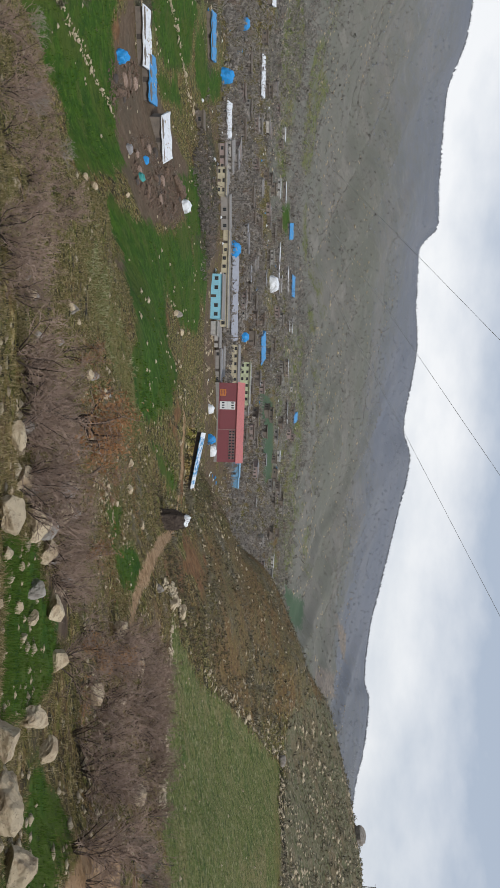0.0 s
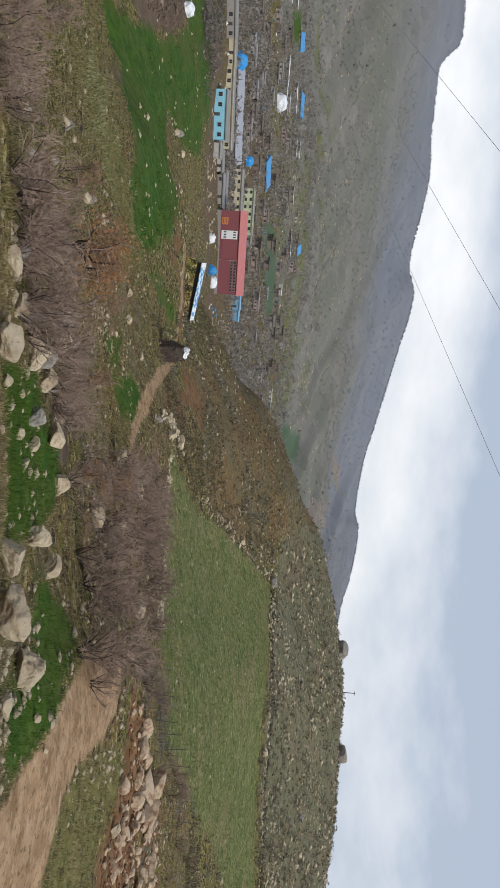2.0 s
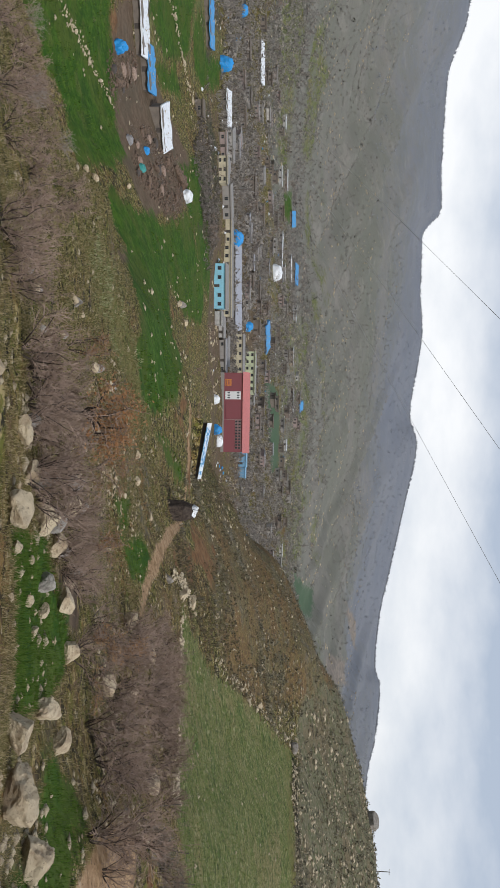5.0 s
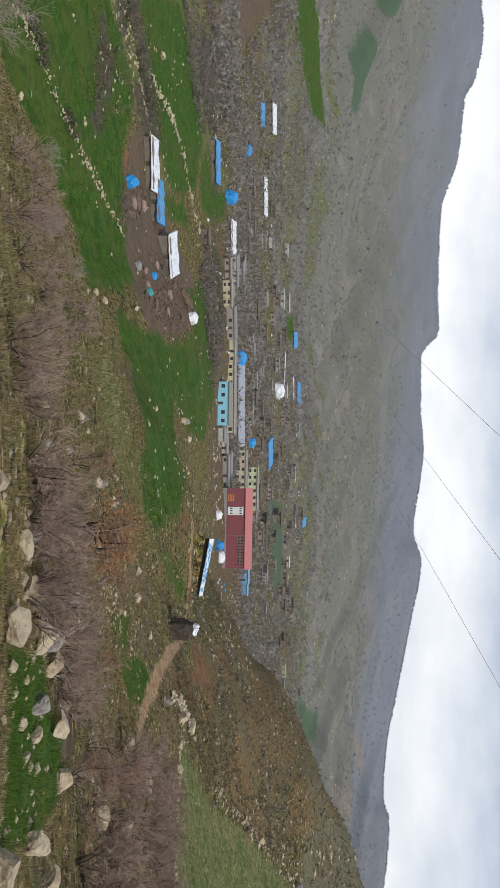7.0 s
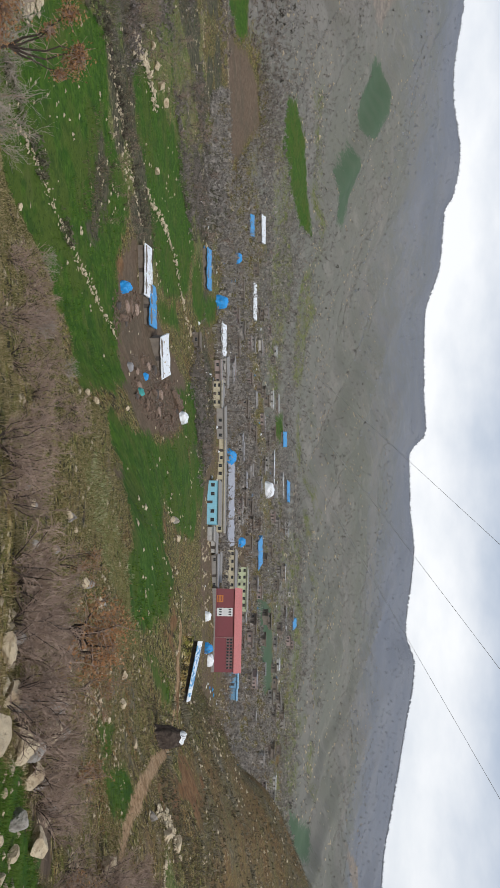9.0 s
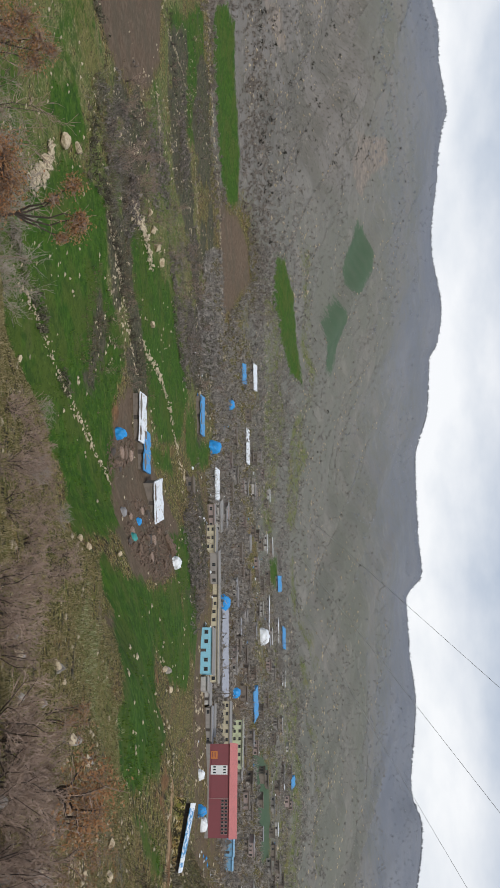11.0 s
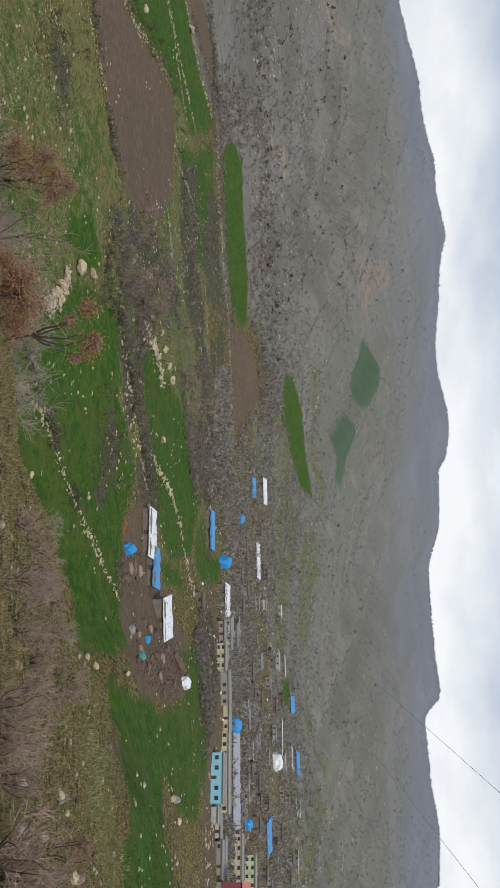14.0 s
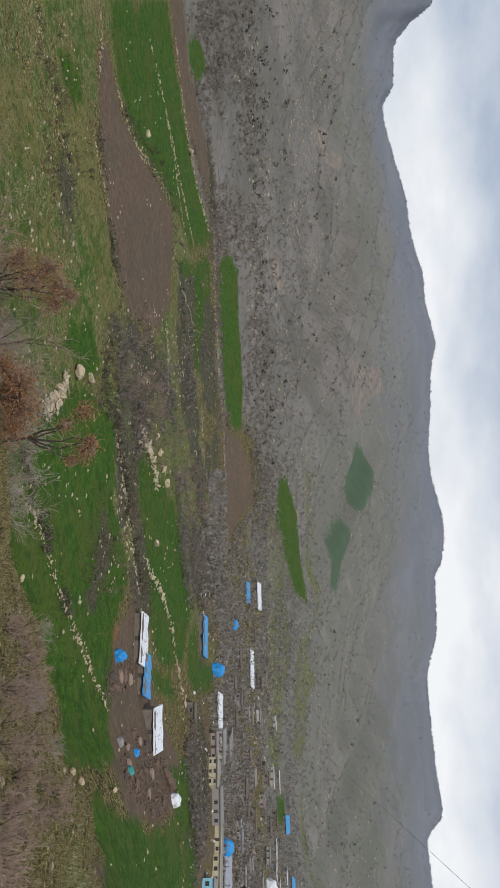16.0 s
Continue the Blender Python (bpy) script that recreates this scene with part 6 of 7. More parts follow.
def beside(lines, reach):
    """1 on the lines, falling to 0 at that reach in metres."""
    def value(x, y):
        near = np.full(len(x), 1e9)
        for line_ in lines:
            for (x0, y0), (x1, y1) in zip(line_, line_[1:]):
                ex, ey = x1 - x0, y1 - y0
                u = np.clip(((x - x0) * ex + (y - y0) * ey) / (ex * ex + ey * ey), 0, 1)
                near = np.minimum(near, np.hypot(x - x0 - u * ex, y - y0 - u * ey))
        return np.clip(1 - near / reach, 0, 1)
    return value


hedged, stony = beside(FIELD_EDGES, 4.0), beside(FIELD_EDGES[:1] + FIELD_EDGES[2:5], 5.0)
strewn("field_hedges", "dark thorn bushes along the edges of the fields", 60000, -66, -20, 75, 360, bushes, THORN, lambda x, y, r, b, g: (hedged(x, y) > g.uniform(0.3, 1.0, len(x))) & (fbm(x / 6, y / 6, 3, 1) > g.uniform(-0.5, 0.5, len(x))), 53, (0.3, 0.9), "scrub")
strewn("edge_stones", "pale stones cleared to the edges of the fields", 30000, -66, -20, 75, 360, pebbles, FIELDSTONE, lambda x, y, r, b, g: (stony(x, y) > g.uniform(0.3, 1.0, len(x))) & (fbm(x / 5, y / 5, 3, 3) > g.uniform(-0.2, 0.8, len(x))), 54, (0.15, 0.45), "stones")

# ---- field walls and heaps of stone ----
dry_wall([(-66, 86), (-66, 95), (-64, 101), (-63, 108), (-61.8, 113), (-60.8, 117), (-60.7, 124), (-59, 130), (-58.3, 138)], 0.42, 0.34, "tumbled dry-stone wall across the green fields", 2, 1)
dry_wall([(-103, 160), (-105.6, 174), (-108.3, 189), (-107, 203), (-102.6, 210), (-96.5, 223), (-95.7, 230)], 0.75, 0.46, "broad tumbled stone wall between two green fields", 3, 2)
dry_wall([(34, 114.6), (38.4, 124), (43.8, 135.4), (48.6, 144.7), (57, 157.6)], 0.9, 0.33, "pale stone wall climbing the hill field", 2, 3)
dry_wall([(72, 182), (78, 161), (87.4, 147.6), (99.3, 143), (109.5, 137.2)], 0.7, 0.30, "low stone wall along the top of the hill field", 2, 4)
dry_wall([(-240.5, 97.7), (-246.5, 113), (-253, 131), (-258, 154), (-263, 176), (-264.6, 186)], 0.7, 0.38, "thin stone wall dividing the valley's green field", 2, 5)
dry_wall([(-296, 120), (-292, 137), (-289, 152), (-294, 179), (-307.7, 209)], 0.7, 0.42, "low stone wall at the edge of a bare field", 2, 6)
dry_wall([(-318, 215), (-300, 228), (-284, 242), (-274, 253), (-264, 269), (-254.7, 283), (-240.5, 291.7), (-222.6, 299.5), (-205, 311)], 1.1, 0.66, "pale stone bank beside the long green field", 2, 7)
dry_wall([(-186, 158), (-180, 166), (-168, 171)], 0.35, 0.36, "heaped pale stone wall beside the bare field", 3, 8)
dry_wall([(19, 85.5), (21.3, 81.3), (23.3, 77.4), (26, 76.6), (27.4, 72.4), (28.1, 68.3), (28, 62), (26.6, 57)], 0.42, 0.26, "pale stone wall at the lower edge of the hill field", 3, 9)
dry_wall([(-182, 81), (-184.7, 94), (-195.5, 107), (-215.6, 126), (-230, 142)], 0.7, 0.3, "stony bank along the bare field", 2, 10)
dry_wall([(-128, 143), (-131, 150), (-133, 156), (-133, 162), (-131, 168)], 0.3, 0.55, "heap of large pale stones at a field's end", 3, 11)
dry_wall([(15.5, 84), (17.5, 90), (20.5, 98), (22, 99)], 0.3, 0.3, "pale rubble beside the dirt track", 3, 12)
dry_wall([(-84, 87), (-90, 91), (-97, 93), (-103, 97)], 0.14, 0.42, "pale rock outcrop running down the slope", 4, 13)
dry_wall([(72.2, 173), (75, 162), (79.8, 151.6), (86, 147), (94, 144.6), (102, 140.6), (110.4, 137), (121, 130)], 0.45, 0.36, "dark earth-stained stones in the ditch above the field", 2, 19)
ditch = patch([(71, 175), (74.5, 162), (79.4, 152.4), (93.6, 145.4), (110, 137.8), (123, 130), (124, 132.5), (111, 140.2), (94.6, 148), (81.4, 155), (77, 164), (74, 176)], 1.5)
strewn("ditch_brush", "dark leafless brush in the ditch above the field", 9000, 18, 48, 165, 200, blades(8, 1.3, 0.07), FAR_DARK, lambda x, y, r, b, g: ditch(x, y) > g.uniform(0.2, 0.9, len(x)), 28, (0.25, 0.7), "scrub")
rubble([(33.3, 34.1), (29.0, 33.9), (28.6, 36.5), (28.1, 39.9), (23.8, 39.9), (25.7, 43.3), (33.2, 47.3), (42.2, 53.1), (54.1, 56.2)], 300, 0.30, "heaped clay-stained rubble bank beside the dirt road", 14, EARTHY_MESHES, 0.22)
rubble([(-46, 142), (-54, 146), (-62, 160), (-66, 188), (-58, 196), (-50, 178), (-44, 160)], 295, 0.5, "scattered earthy rubble and debris in the farmyard", 15, DEBRIS_MESHES)
rubble([(-60, 139), (-66, 138), (-74, 150), (-76, 160), (-68, 156)], 180, 0.42, "scattered earthy rubble beside the barns", 16, DEBRIS_MESHES)


yard = [patch(p, 5.0) for p in ([(-46, 142), (-54, 146), (-62, 160), (-66, 188), (-58, 196), (-50, 178), (-44, 160)], [(-60, 139), (-66, 138), (-74, 150), (-76, 160), (-68, 156)])]
strewn("yard_litter", "dark sticks, dung and scraps trodden into the farmyard", 14000, -30, -12, 138, 205, pebbles, DEBRIS, lambda x, y, r, b, g: (np.max([m(x, y) for m in yard], 0) > g.uniform(0.1, 0.9, len(x))) & (fbm(x / 5, y / 5, 3, 1) > g.uniform(-0.4, 0.6, len(x))), 40, (0.08, 0.34), "litter")
strewn("yard_brush", "dark brushwood lying about the farmyard", 5000, -30, -12, 138, 205, blades(6, 1.8, 0.08), GARDEN, lambda x, y, r, b, g: (np.max([m(x, y) for m in yard], 0) > g.uniform(0.1, 0.9, len(x))) & (fbm(x / 6, y / 6, 3, 3) > g.uniform(-0.1, 0.7, len(x))), 42, (0.2, 0.6), "brushwood")


# ---- more of the village, lane by lane ----
def crowd(poly, count, seed, gap):
    rng = random.Random(seed)
    taken = [(o.matrix_world.translation.x, o.matrix_world.translation.y) for o in scene.objects if o.get("group") == "village buildings"]
    for x, y in within(poly, count * 3, seed, gap):
        if count and all(math.hypot(x - a, y - b) > gap for a, b in taken):
            count -= 1
            tint = rng.choice(("stone", "stone", "stone", "stone", "plaster", "pink"))
            roof = rng.choice(("earth", "earth", "earth", "tin", "concrete"))
            w, d, h = rng.uniform(5.5, 10.5), rng.uniform(5, 7), rng.uniform(2.3, 3.0)
            house(x, y, ground_z(x, y), w, d, h, math.degrees(math.atan2(x, y)) + rng.uniform(-25, 25), tint, "flat", roof, 0.5, 1, rng.choice((2, 3)))


crowd([(-150, 330), (-112, 312), (-60, 350), (-20, 350), (20, 390), (60, 440), (90, 500), (40, 545), (-40, 540), (-120, 515), (-190, 470), (-215, 410), (-185, 360)], 48, 41, 12)


# ---- tarpaulins and heaps ----
def heap(name, x, y, w, h, d, material, label, category, seed, cover=None):
    """A lumpy heap under a draped sheet; cover gives it a second sheet on top."""
    rng = random.Random(seed)
    ob = thing(name, x, y, ground_z(x, y), rng.uniform(0, 40) - math.degrees(math.atan2(x, y)), label, category, "covered heaps")

    def dome(bottom, grow_by, key):
        bm = bmesh.new()
        bmesh.ops.create_icosphere(bm, subdivisions=4, radius=1.0)
        bmesh.ops.delete(bm, geom=[v for v in bm.verts if v.co.z < bottom], context="VERTS")
        for v in bm.verts:
            p = v.co
            k = 1 + 0.16 * noise.noise(p * 2.1 + Vector((key, 0, 0))) + 0.07 * noise.noise(p * 6 + Vector((0, key, 0)))
            sq = max(abs(p.x), abs(p.y)) ** 0.25
            v.co = Vector((p.x * w / 2 * k * grow_by / max(sq, 0.75), p.y * d / 2 * k * grow_by / max(sq, 0.75), max(p.z, -0.2) * h * k * grow_by))
        return bm
    part("sheet" if not cover else "brushwood", dome(-0.25, 1.0, seed), material, ob)
    if cover:
        sticks = []
        for _ in range(420):
            a, e = rng.uniform(0, 6.28), rng.uniform(0.0, 1.25)
            q = Vector((math.cos(a) * math.cos(e) * w / 2, math.sin(a) * math.cos(e) * d / 2, math.sin(e) * h))
            sticks.append((q * 0.85, q * rng.uniform(1.05, 1.22) + Vector((rng.gauss(0, 0.2), rng.gauss(0, 0.2), rng.gauss(0, 0.25))), 0.02, 0.012))
        tagged(part("sticks", tubes("sticks", sticks, BARK_DARK), None, ob, "bristling dark sticks"), kind="stuff")
        part("cover", dome(0.84, 1.04, seed), cover, ob, "white plastic sheet over the top")
    return ob


heap("tarpaulin_heap", -70.6, 144.5, 2.6, 2.0, 2.6, BLUE_TARP, "bright blue tarpaulin tied over a round heap", "tarpaulin", 1)
heap("tarpaulin_heap", -134.9, 291, 6.0, 4.2, 4.5, BLUE_TARP, "bright blue tarpaulin over a tall heap by the trees", "tarpaulin", 2)
heap("tarpaulin_heap", -179, 337.4, 5.5, 2.8, 4, BLUE_TARP, "bright blue tarpaulin over a low heap", "tarpaulin", 3)
heap("tarpaulin_heap", -75.7, 309, 6.5, 3.8, 4, BLUE_TARP, "bright blue tarpaulin beside the long hall", "tarpaulin", 4)
heap("tarpaulin_heap", -47.2, 352, 4.6, 3.0, 3.5, BLUE_TARP, "blue tarpaulin over a heap among houses", "tarpaulin", 5)
heap("sheeted_heap", -55.9, 187.6, 3.4, 1.9, 2.6, ROOFS["whitesheet"], "white plastic sheet bowed over a heap", "tarpaulin", 6)
heap("tarpaulin_heap", -55.2, 155, 1.7, 0.9, 1.3, BLUE_TARP, "small blue tarpaulin in the farmyard", "tarpaulin", 7)
heap("tarpaulin_heap", -48.9, 146.6, 1.9, 1.0, 1.3, TEAL_TARP, "small teal tarpaulin in the farmyard", "tarpaulin", 8)
heap("sheeted_heap", -10.9, 262, 3.4, 1.8, 2.6, ROOFS["whitesheet"], "white sheeted heap beside the maroon hall", "tarpaulin", 9)
heap("sheeted_heap", 2.9, 272, 4.6, 2.0, 3, ROOFS["whitesheet"], "white sheeted heap below the maroon hall", "tarpaulin", 10)
heap("tarpaulin_heap", -0.9, 262, 3.6, 2.4, 3, BLUE_TARP, "blue tarpaulin beside a white sheeted heap", "tarpaulin", 11)
heap("brushwood_stack", 10.4, 103, 2.9, 3.3, 2.6, BARK_DARK, "dark brushwood stack under a white plastic sheet", "wood stack", 12, ROOFS["whitesheet"])
heap("sheeted_heap", -53.1, 143.5, 2.0, 1.0, 1.3, ROOFS["tin"], "grey sheeted heap in the farmyard", "tarpaulin", 13)
heap("white_tent", -90.1, 446.6, 9.5, 4.8, 8, ROOFS["whitesheet"], "white domed tent among the village houses", "tent", 14)

yard_spots = within([(-46, 142), (-54, 146), (-62, 160), (-66, 188), (-58, 196), (-50, 178), (-44, 160)], 15, 81, 3.2) + within([(-60, 139), (-66, 138), (-74, 150), (-76, 160), (-68, 156)], 6, 82, 3.0)
for k, (hx, hy) in enumerate(yard_spots):
    q = random.Random(500 + k)
    if k % 3 == 2:
        heap("firewood_heap", hx, hy, q.uniform(1.6, 3.4), q.uniform(0.4, 0.9), q.uniform(1.2, 2.2), DEBRIS, "dark heap of firewood and dung in the farmyard", "heap", 30 + k)
    else:
        heap("straw_heap", hx, hy, q.uniform(1.4, 3.0), q.uniform(0.3, 0.7), q.uniform(1.2, 2.4), DOOR_DARK if k % 2 else BARK, "low brown heap of straw and brushwood in the farmyard", "heap", 30 + k)


def log_shed():
    """A long log-walled shed at the track's edge; its patched sheet roof steps down with the slope."""
    x0, y0, x1, y1, z0, z1 = -1.6, 139.5, 8.3, 138.0, 26.4, 25.0
    ob = thing("log_shed", x0, y0, z0 - 3, 0, "long log-walled shed under patched blue and white sheets", "shed", "village buildings")
    n = 14
    for i in range(n):
        u0, u1 = i / n, (i + 1) / n
        ax, bx = (x1 - x0) * u0, (x1 - x0) * u1
        az, bz = 3 + (z1 - z0) * u0, 3 + (z1 - z0) * u1
        ay, by = (y1 - y0) * u0, (y1 - y0) * u1
        bm = bmesh.new()
        v = [bm.verts.new(p) for p in ((ax, ay - 0.3, az), (bx, by - 0.3, bz), (bx, by + 2.4, bz + 0.38 - 0.2 * u1), (ax, ay + 2.4, az + 0.38 - 0.2 * u0), (ax, ay - 0.3, az - 0.12), (bx, by - 0.3, bz - 0.12), (bx, by + 2.4, bz + 0.26 - 0.2 * u1), (ax, ay + 2.4, az + 0.26 - 0.2 * u0))]
        for f in ((0, 1, 2, 3), (7, 6, 5, 4), (0, 4, 5, 1), (1, 5, 6, 2), (2, 6, 7, 3), (3, 7, 4, 0)):
            bm.faces.new([v[k] for k in f])
        part("roof_sheet", bm, ROOFS["whitesheet"] if i in (0, 11, 13) else PATCHED, ob)
        part("post", boxed(ax - 0.06, ax + 0.06, ay - 0.1, ay + 0.1, az - 3.4, az - 0.1), BARK_DARK, ob)
        for k in range(2):
            part("log", boxed(ax, bx, min(ay, by) + 0.05, max(ay, by) + 0.3, bz - 2.4 + 0.5 * k, bz - 2.1 + 0.5 * k), BARK_DARK, ob)
        part("wall", boxed(ax, bx, min(ay, by) + 0.32, max(ay, by) + 2.2, bz - 3.6, bz - 0.15), DOOR_DARK, ob)
    bm = bmesh.new()
    w, y = x1 - x0, y1 - y0
    v = [bm.verts.new(p) for p in ((-0.8, -3.5, -1.5), (w + 0.8, y - 3.5, -2.2), (w + 0.8, y - 0.45, 3 + z1 - z0 - 0.75), (-0.8, -0.45, 3 - 0.75), (-0.8, 0.4, -1.5), (w + 0.8, y + 0.4, -2.2))]
    for f in ((0, 1, 2, 3), (3, 2, 5, 4), (0, 3, 4), (1, 5, 2)):
        bm.faces.new([v[k] for k in f])
    part("earth_bank", bm, GROUND, ob, "scrubby earth bank against the shed's front")
    return ob


log_shed()

# ---- the maroon hall's windows, grille and sign ----
HALL_W, HALL_H = 28.4, 7.3


def hall_x(share):
    return -HALL_W / 2 + HALL_W * share


for cz in (1.55, 4.9):
    bm = boxed(hall_x(0.235), hall_x(0.335), -0.14, 0.0, cz - 0.6 if cz < 3 else cz - 1.3, cz + 2.2 if cz < 3 else cz + 1.6)
    panel = part("window", bm, FRAME_WHITE, red, "white-framed stair window")
    for k in range(3):
        x0 = hall_x(0.245 + 0.031 * k)
        part("pane", boxed(x0, x0 + 0.42, -0.17, -0.14, cz + 0.2, cz + 1.1), WINDOW_DARK, panel)
for k in range(10):
    x0 = hall_x(0.60) + k * 1.05
    for z0 in (4.6, 5.75):
        fr = part("window", boxed(x0, x0 + 0.8, -0.08, 0.0, z0, z0 + 0.95), WALLS["pink"], red)
        part("pane", boxed(x0 + 0.1, x0 + 0.7, -0.12, -0.08, z0 + 0.1, z0 + 0.85), WINDOW_DARK, fr)
part("downpipe", boxed(hall_x(0.585), hall_x(0.585) + 0.14, -0.16, 0.0, 0.0, HALL_H - 0.2), WALLS["pink"], red)
part("string_course", boxed(-HALL_W / 2 - 0.03, hall_x(0.585), -0.1, 0.0, 1.2, 1.4), WALLS["maroon"], red)
SIGN = Graph("orange_sign").done((0.55, 0.20, 0.06), 0.6)
sign = part("sign", boxed(hall_x(0.08), hall_x(0.165), -0.1, 0.0, 0.9, 3.1), SIGN, red, "faded orange sign board")
for k in range(3):
    part("line", boxed(hall_x(0.09), hall_x(0.15), -0.125, -0.1, 1.3 + 0.55 * k, 1.5 + 0.55 * k), WALLS["maroon"], sign)
part("plinth", boxed(-HALL_W / 2 - 0.06, HALL_W / 2 + 0.06, -0.12, 0.0, -1.0, 0.5), WALLS["plaster"], red)

# ---- overhead line ----
DOWN = Vector((math.sin(radians(-28)) * math.cos(radians(-8.4)), math.cos(radians(-28)) * math.cos(radians(-8.4)), math.sin(radians(-8.4))))
ACROSS = DOWN.cross(Vector((0, 0, 1))).normalized()
OVER = ACROSS.cross(DOWN).normalized()
line = thing("power_line", 0, 0, 0, 0, "three thin dark overhead wires crossing the sky", "power line")
for k, side in enumerate((3.76, 5.44, 7.24)):
    cu = bpy.data.curves.new("wire", "CURVE")
    cu.dimensions, cu.bevel_depth, cu.bevel_resolution = "3D", 0.0032, 1
    sp = cu.splines.new("POLY")
    sp.points.add(40)
    for i in range(41):
        d = -60 + 320 * i / 40
        p = EYE + OVER * 4.0 + ACROSS * side + DOWN * d
        sp.points[i].co = (*p, 1)
    cu.materials.append(CABLE)
    w = new("wire", cu)
    w.parent = line


def pole(x, y, h, label, arms=1, name="utility_pole"):
    ob = thing(name, x, y, ground_z(x, y), 20 - math.degrees(math.atan2(x, y)), label, "utility pole", "utility poles")
    bm = bmesh.new()
    bmesh.ops.create_cone(bm, cap_ends=True, segments=8, radius1=0.17, radius2=0.11, depth=h + 0.6)
    bmesh.ops.translate(bm, verts=bm.verts[:], vec=(0, 0, h / 2 - 0.3))
    part("post", bm, POLE_WOOD, ob)
    for a in range(arms):
        z = h - 0.35 - 0.8 * a
        arm = part("crossarm", boxed(-0.9, 0.9, -0.06, 0.06, z, z + 0.12), POLE_WOOD, ob)
        for s in (-0.8, 0, 0.8):
            part("insulator", boxed(s - 0.05, s + 0.05, -0.05, 0.05, z + 0.12, z + 0.3), FRAME_WHITE, arm)
    return ob


pole(53.2, 560, 10, "tall wooden pole beside the far village")
pole(83, 590, 10, "tall wooden pole on the valley floor")
pole(137, 250, 4.4, "wooden pole standing on the hill's ridge", 1)
pole(-40, 300, 8, "wooden pole among the village roofs")
pole(-92, 300, 8, "wooden pole among the village roofs")
pole(-64, 335, 8, "wooden pole among the village roofs")

# ---- leafless trees of the village and the valley ----
TREE = dict(height=5.2, stems=4, spread=0.5, thick=0.07, upright=0.9, twig=1)
village_trees = models_of("bare_tree", 4, 300, "leafless grey-brown tree between the village houses", "tree", "village trees", BARK_DARK, BARK, **TREE)
lanes = within([(-140, 300), (-100, 290), (-60, 330), (-20, 330), (30, 380), (90, 480), (60, 570), (-40, 560), (-160, 520), (-230, 420), (-200, 350)], 80, 21, 5)
planted(village_trees, lanes, 8, 0.6, 1.15)
hedge_trees = models_of("bare_tree", 4, 320, "leafless grey tree in the stream-side hedge", "tree", "hedge trees", BARK_DARK, BARK, **TREE)
stream = within([(-100, 90), (-163, 145), (-156, 168), (-135, 172), (-119, 140), (-108, 112)], 20, 22, 3.5)
stream += within([(-96, 128), (-108, 142), (-91, 162), (-84, 150), (-74, 131)], 14, 23, 2.5)
stream += within([(-101, 236), (-113, 262), (-80, 262), (-52, 250), (-47, 215), (-69, 215)], 18, 24, 3)
stream += within([(-219, 164), (-297, 223), (-240, 280), (-207, 291), (-160, 225), (-190, 193)], 24, 25, 4)
stream += within([(-149, 250), (-198, 302), (-173, 321), (-124, 262)], 16, 26, 3)
planted(hedge_trees, stream, 9, 0.35, 0.75)
edge_shrubs = models_of("bank_shrub", 3, 340, "leafless shrub below the track's edge", "shrub", "bank shrubs", BARK_DARK, BARK, height=2.4, stems=5, spread=0.7, thick=0.035, twig=1)
bank = within([(-36, 232), (-4, 165), (14, 165), (26, 215), (20, 270), (-30, 262)], 45, 27, 3)
planted(edge_shrubs, bank, 10, 0.6, 1.2)

masses = [patch(p, 16.0) for p in (
    [(-138, 116), (-160, 134), (-151, 146), (-132, 151), (-120, 138), (-121, 123)],
    [(-160, 151), (-191, 186), (-179, 194), (-148, 163)],
    [(-152, 191), (-211, 247), (-157, 270), (-128, 231), (-140, 205)],
    [(-217, 189), (-263, 230), (-238, 246), (-188, 204)],
    [(-100, 236), (-113, 262), (-80, 262), (-52, 250), (-47, 215), (-69, 215)])]
# crowns along the stream
strewn("hedge_thicket", "dense grey leafless thicket along the valley's stream", 30000, -62, -10, 160, 345, bushes, GARDEN, lambda x, y, r, b, g: (g.rand(len(x)) < 0.75) & (np.max([m(x, y) for m in masses], 0) > g.uniform(0.2, 0.9, len(x))) & (fbm(x / 13, y / 13, 3, 2) > g.uniform(-0.15, 0.45, len(x))), 39, (0.4, 1.3), "thicket")


grove = [(-125.6, 107.8), (-143.2, 117.9), (-164.2, 137.7), (-187.0, 168.5), (-177.0, 172.0), (-148.1, 161.2), (-125.6, 146.5), (-116.2, 128.9), (-119.0, 119.1)]
strip = [(-156.0, 158.7), (-178.8, 195.7), (-192.6, 254.2), (-188.8, 290.2), (-182.2, 317.1), (-162.9, 310.9), (-144.1, 264.3), (-140.9, 239.9), (-137.5, 206.7), (-143.7, 188.7), (-142.1, 167.8)]
planted(models_of("bare_tree", 3, 360, "smoky grey leafless tree in the valley grove", "tree", "grove trees", BARK_DARK, BARK, height=4.6, stems=4, spread=0.55, thick=0.055, upright=0.9, twig=2), within(grove, 16, 71, 4) + within(strip, 22, 72, 6), 13, 0.7, 1.2)
groves = [patch(grove, 22.0), patch(strip, 26.0)]
strewn("grove_twigs", "fine grey twigs of the leafless groves", 7000, -54, -26, 160, 380, blades(14, 2.0, 0.022), GARDEN, lambda x, y, r, b, g: (np.max([m(x, y) for m in groves], 0) > g.uniform(0.2, 1.0, len(x))) & (fbm(x / 14, y / 14, 3, 2) > g.uniform(-0.15, 0.35, len(x))), 49, (0.9, 2.2), "thicket")


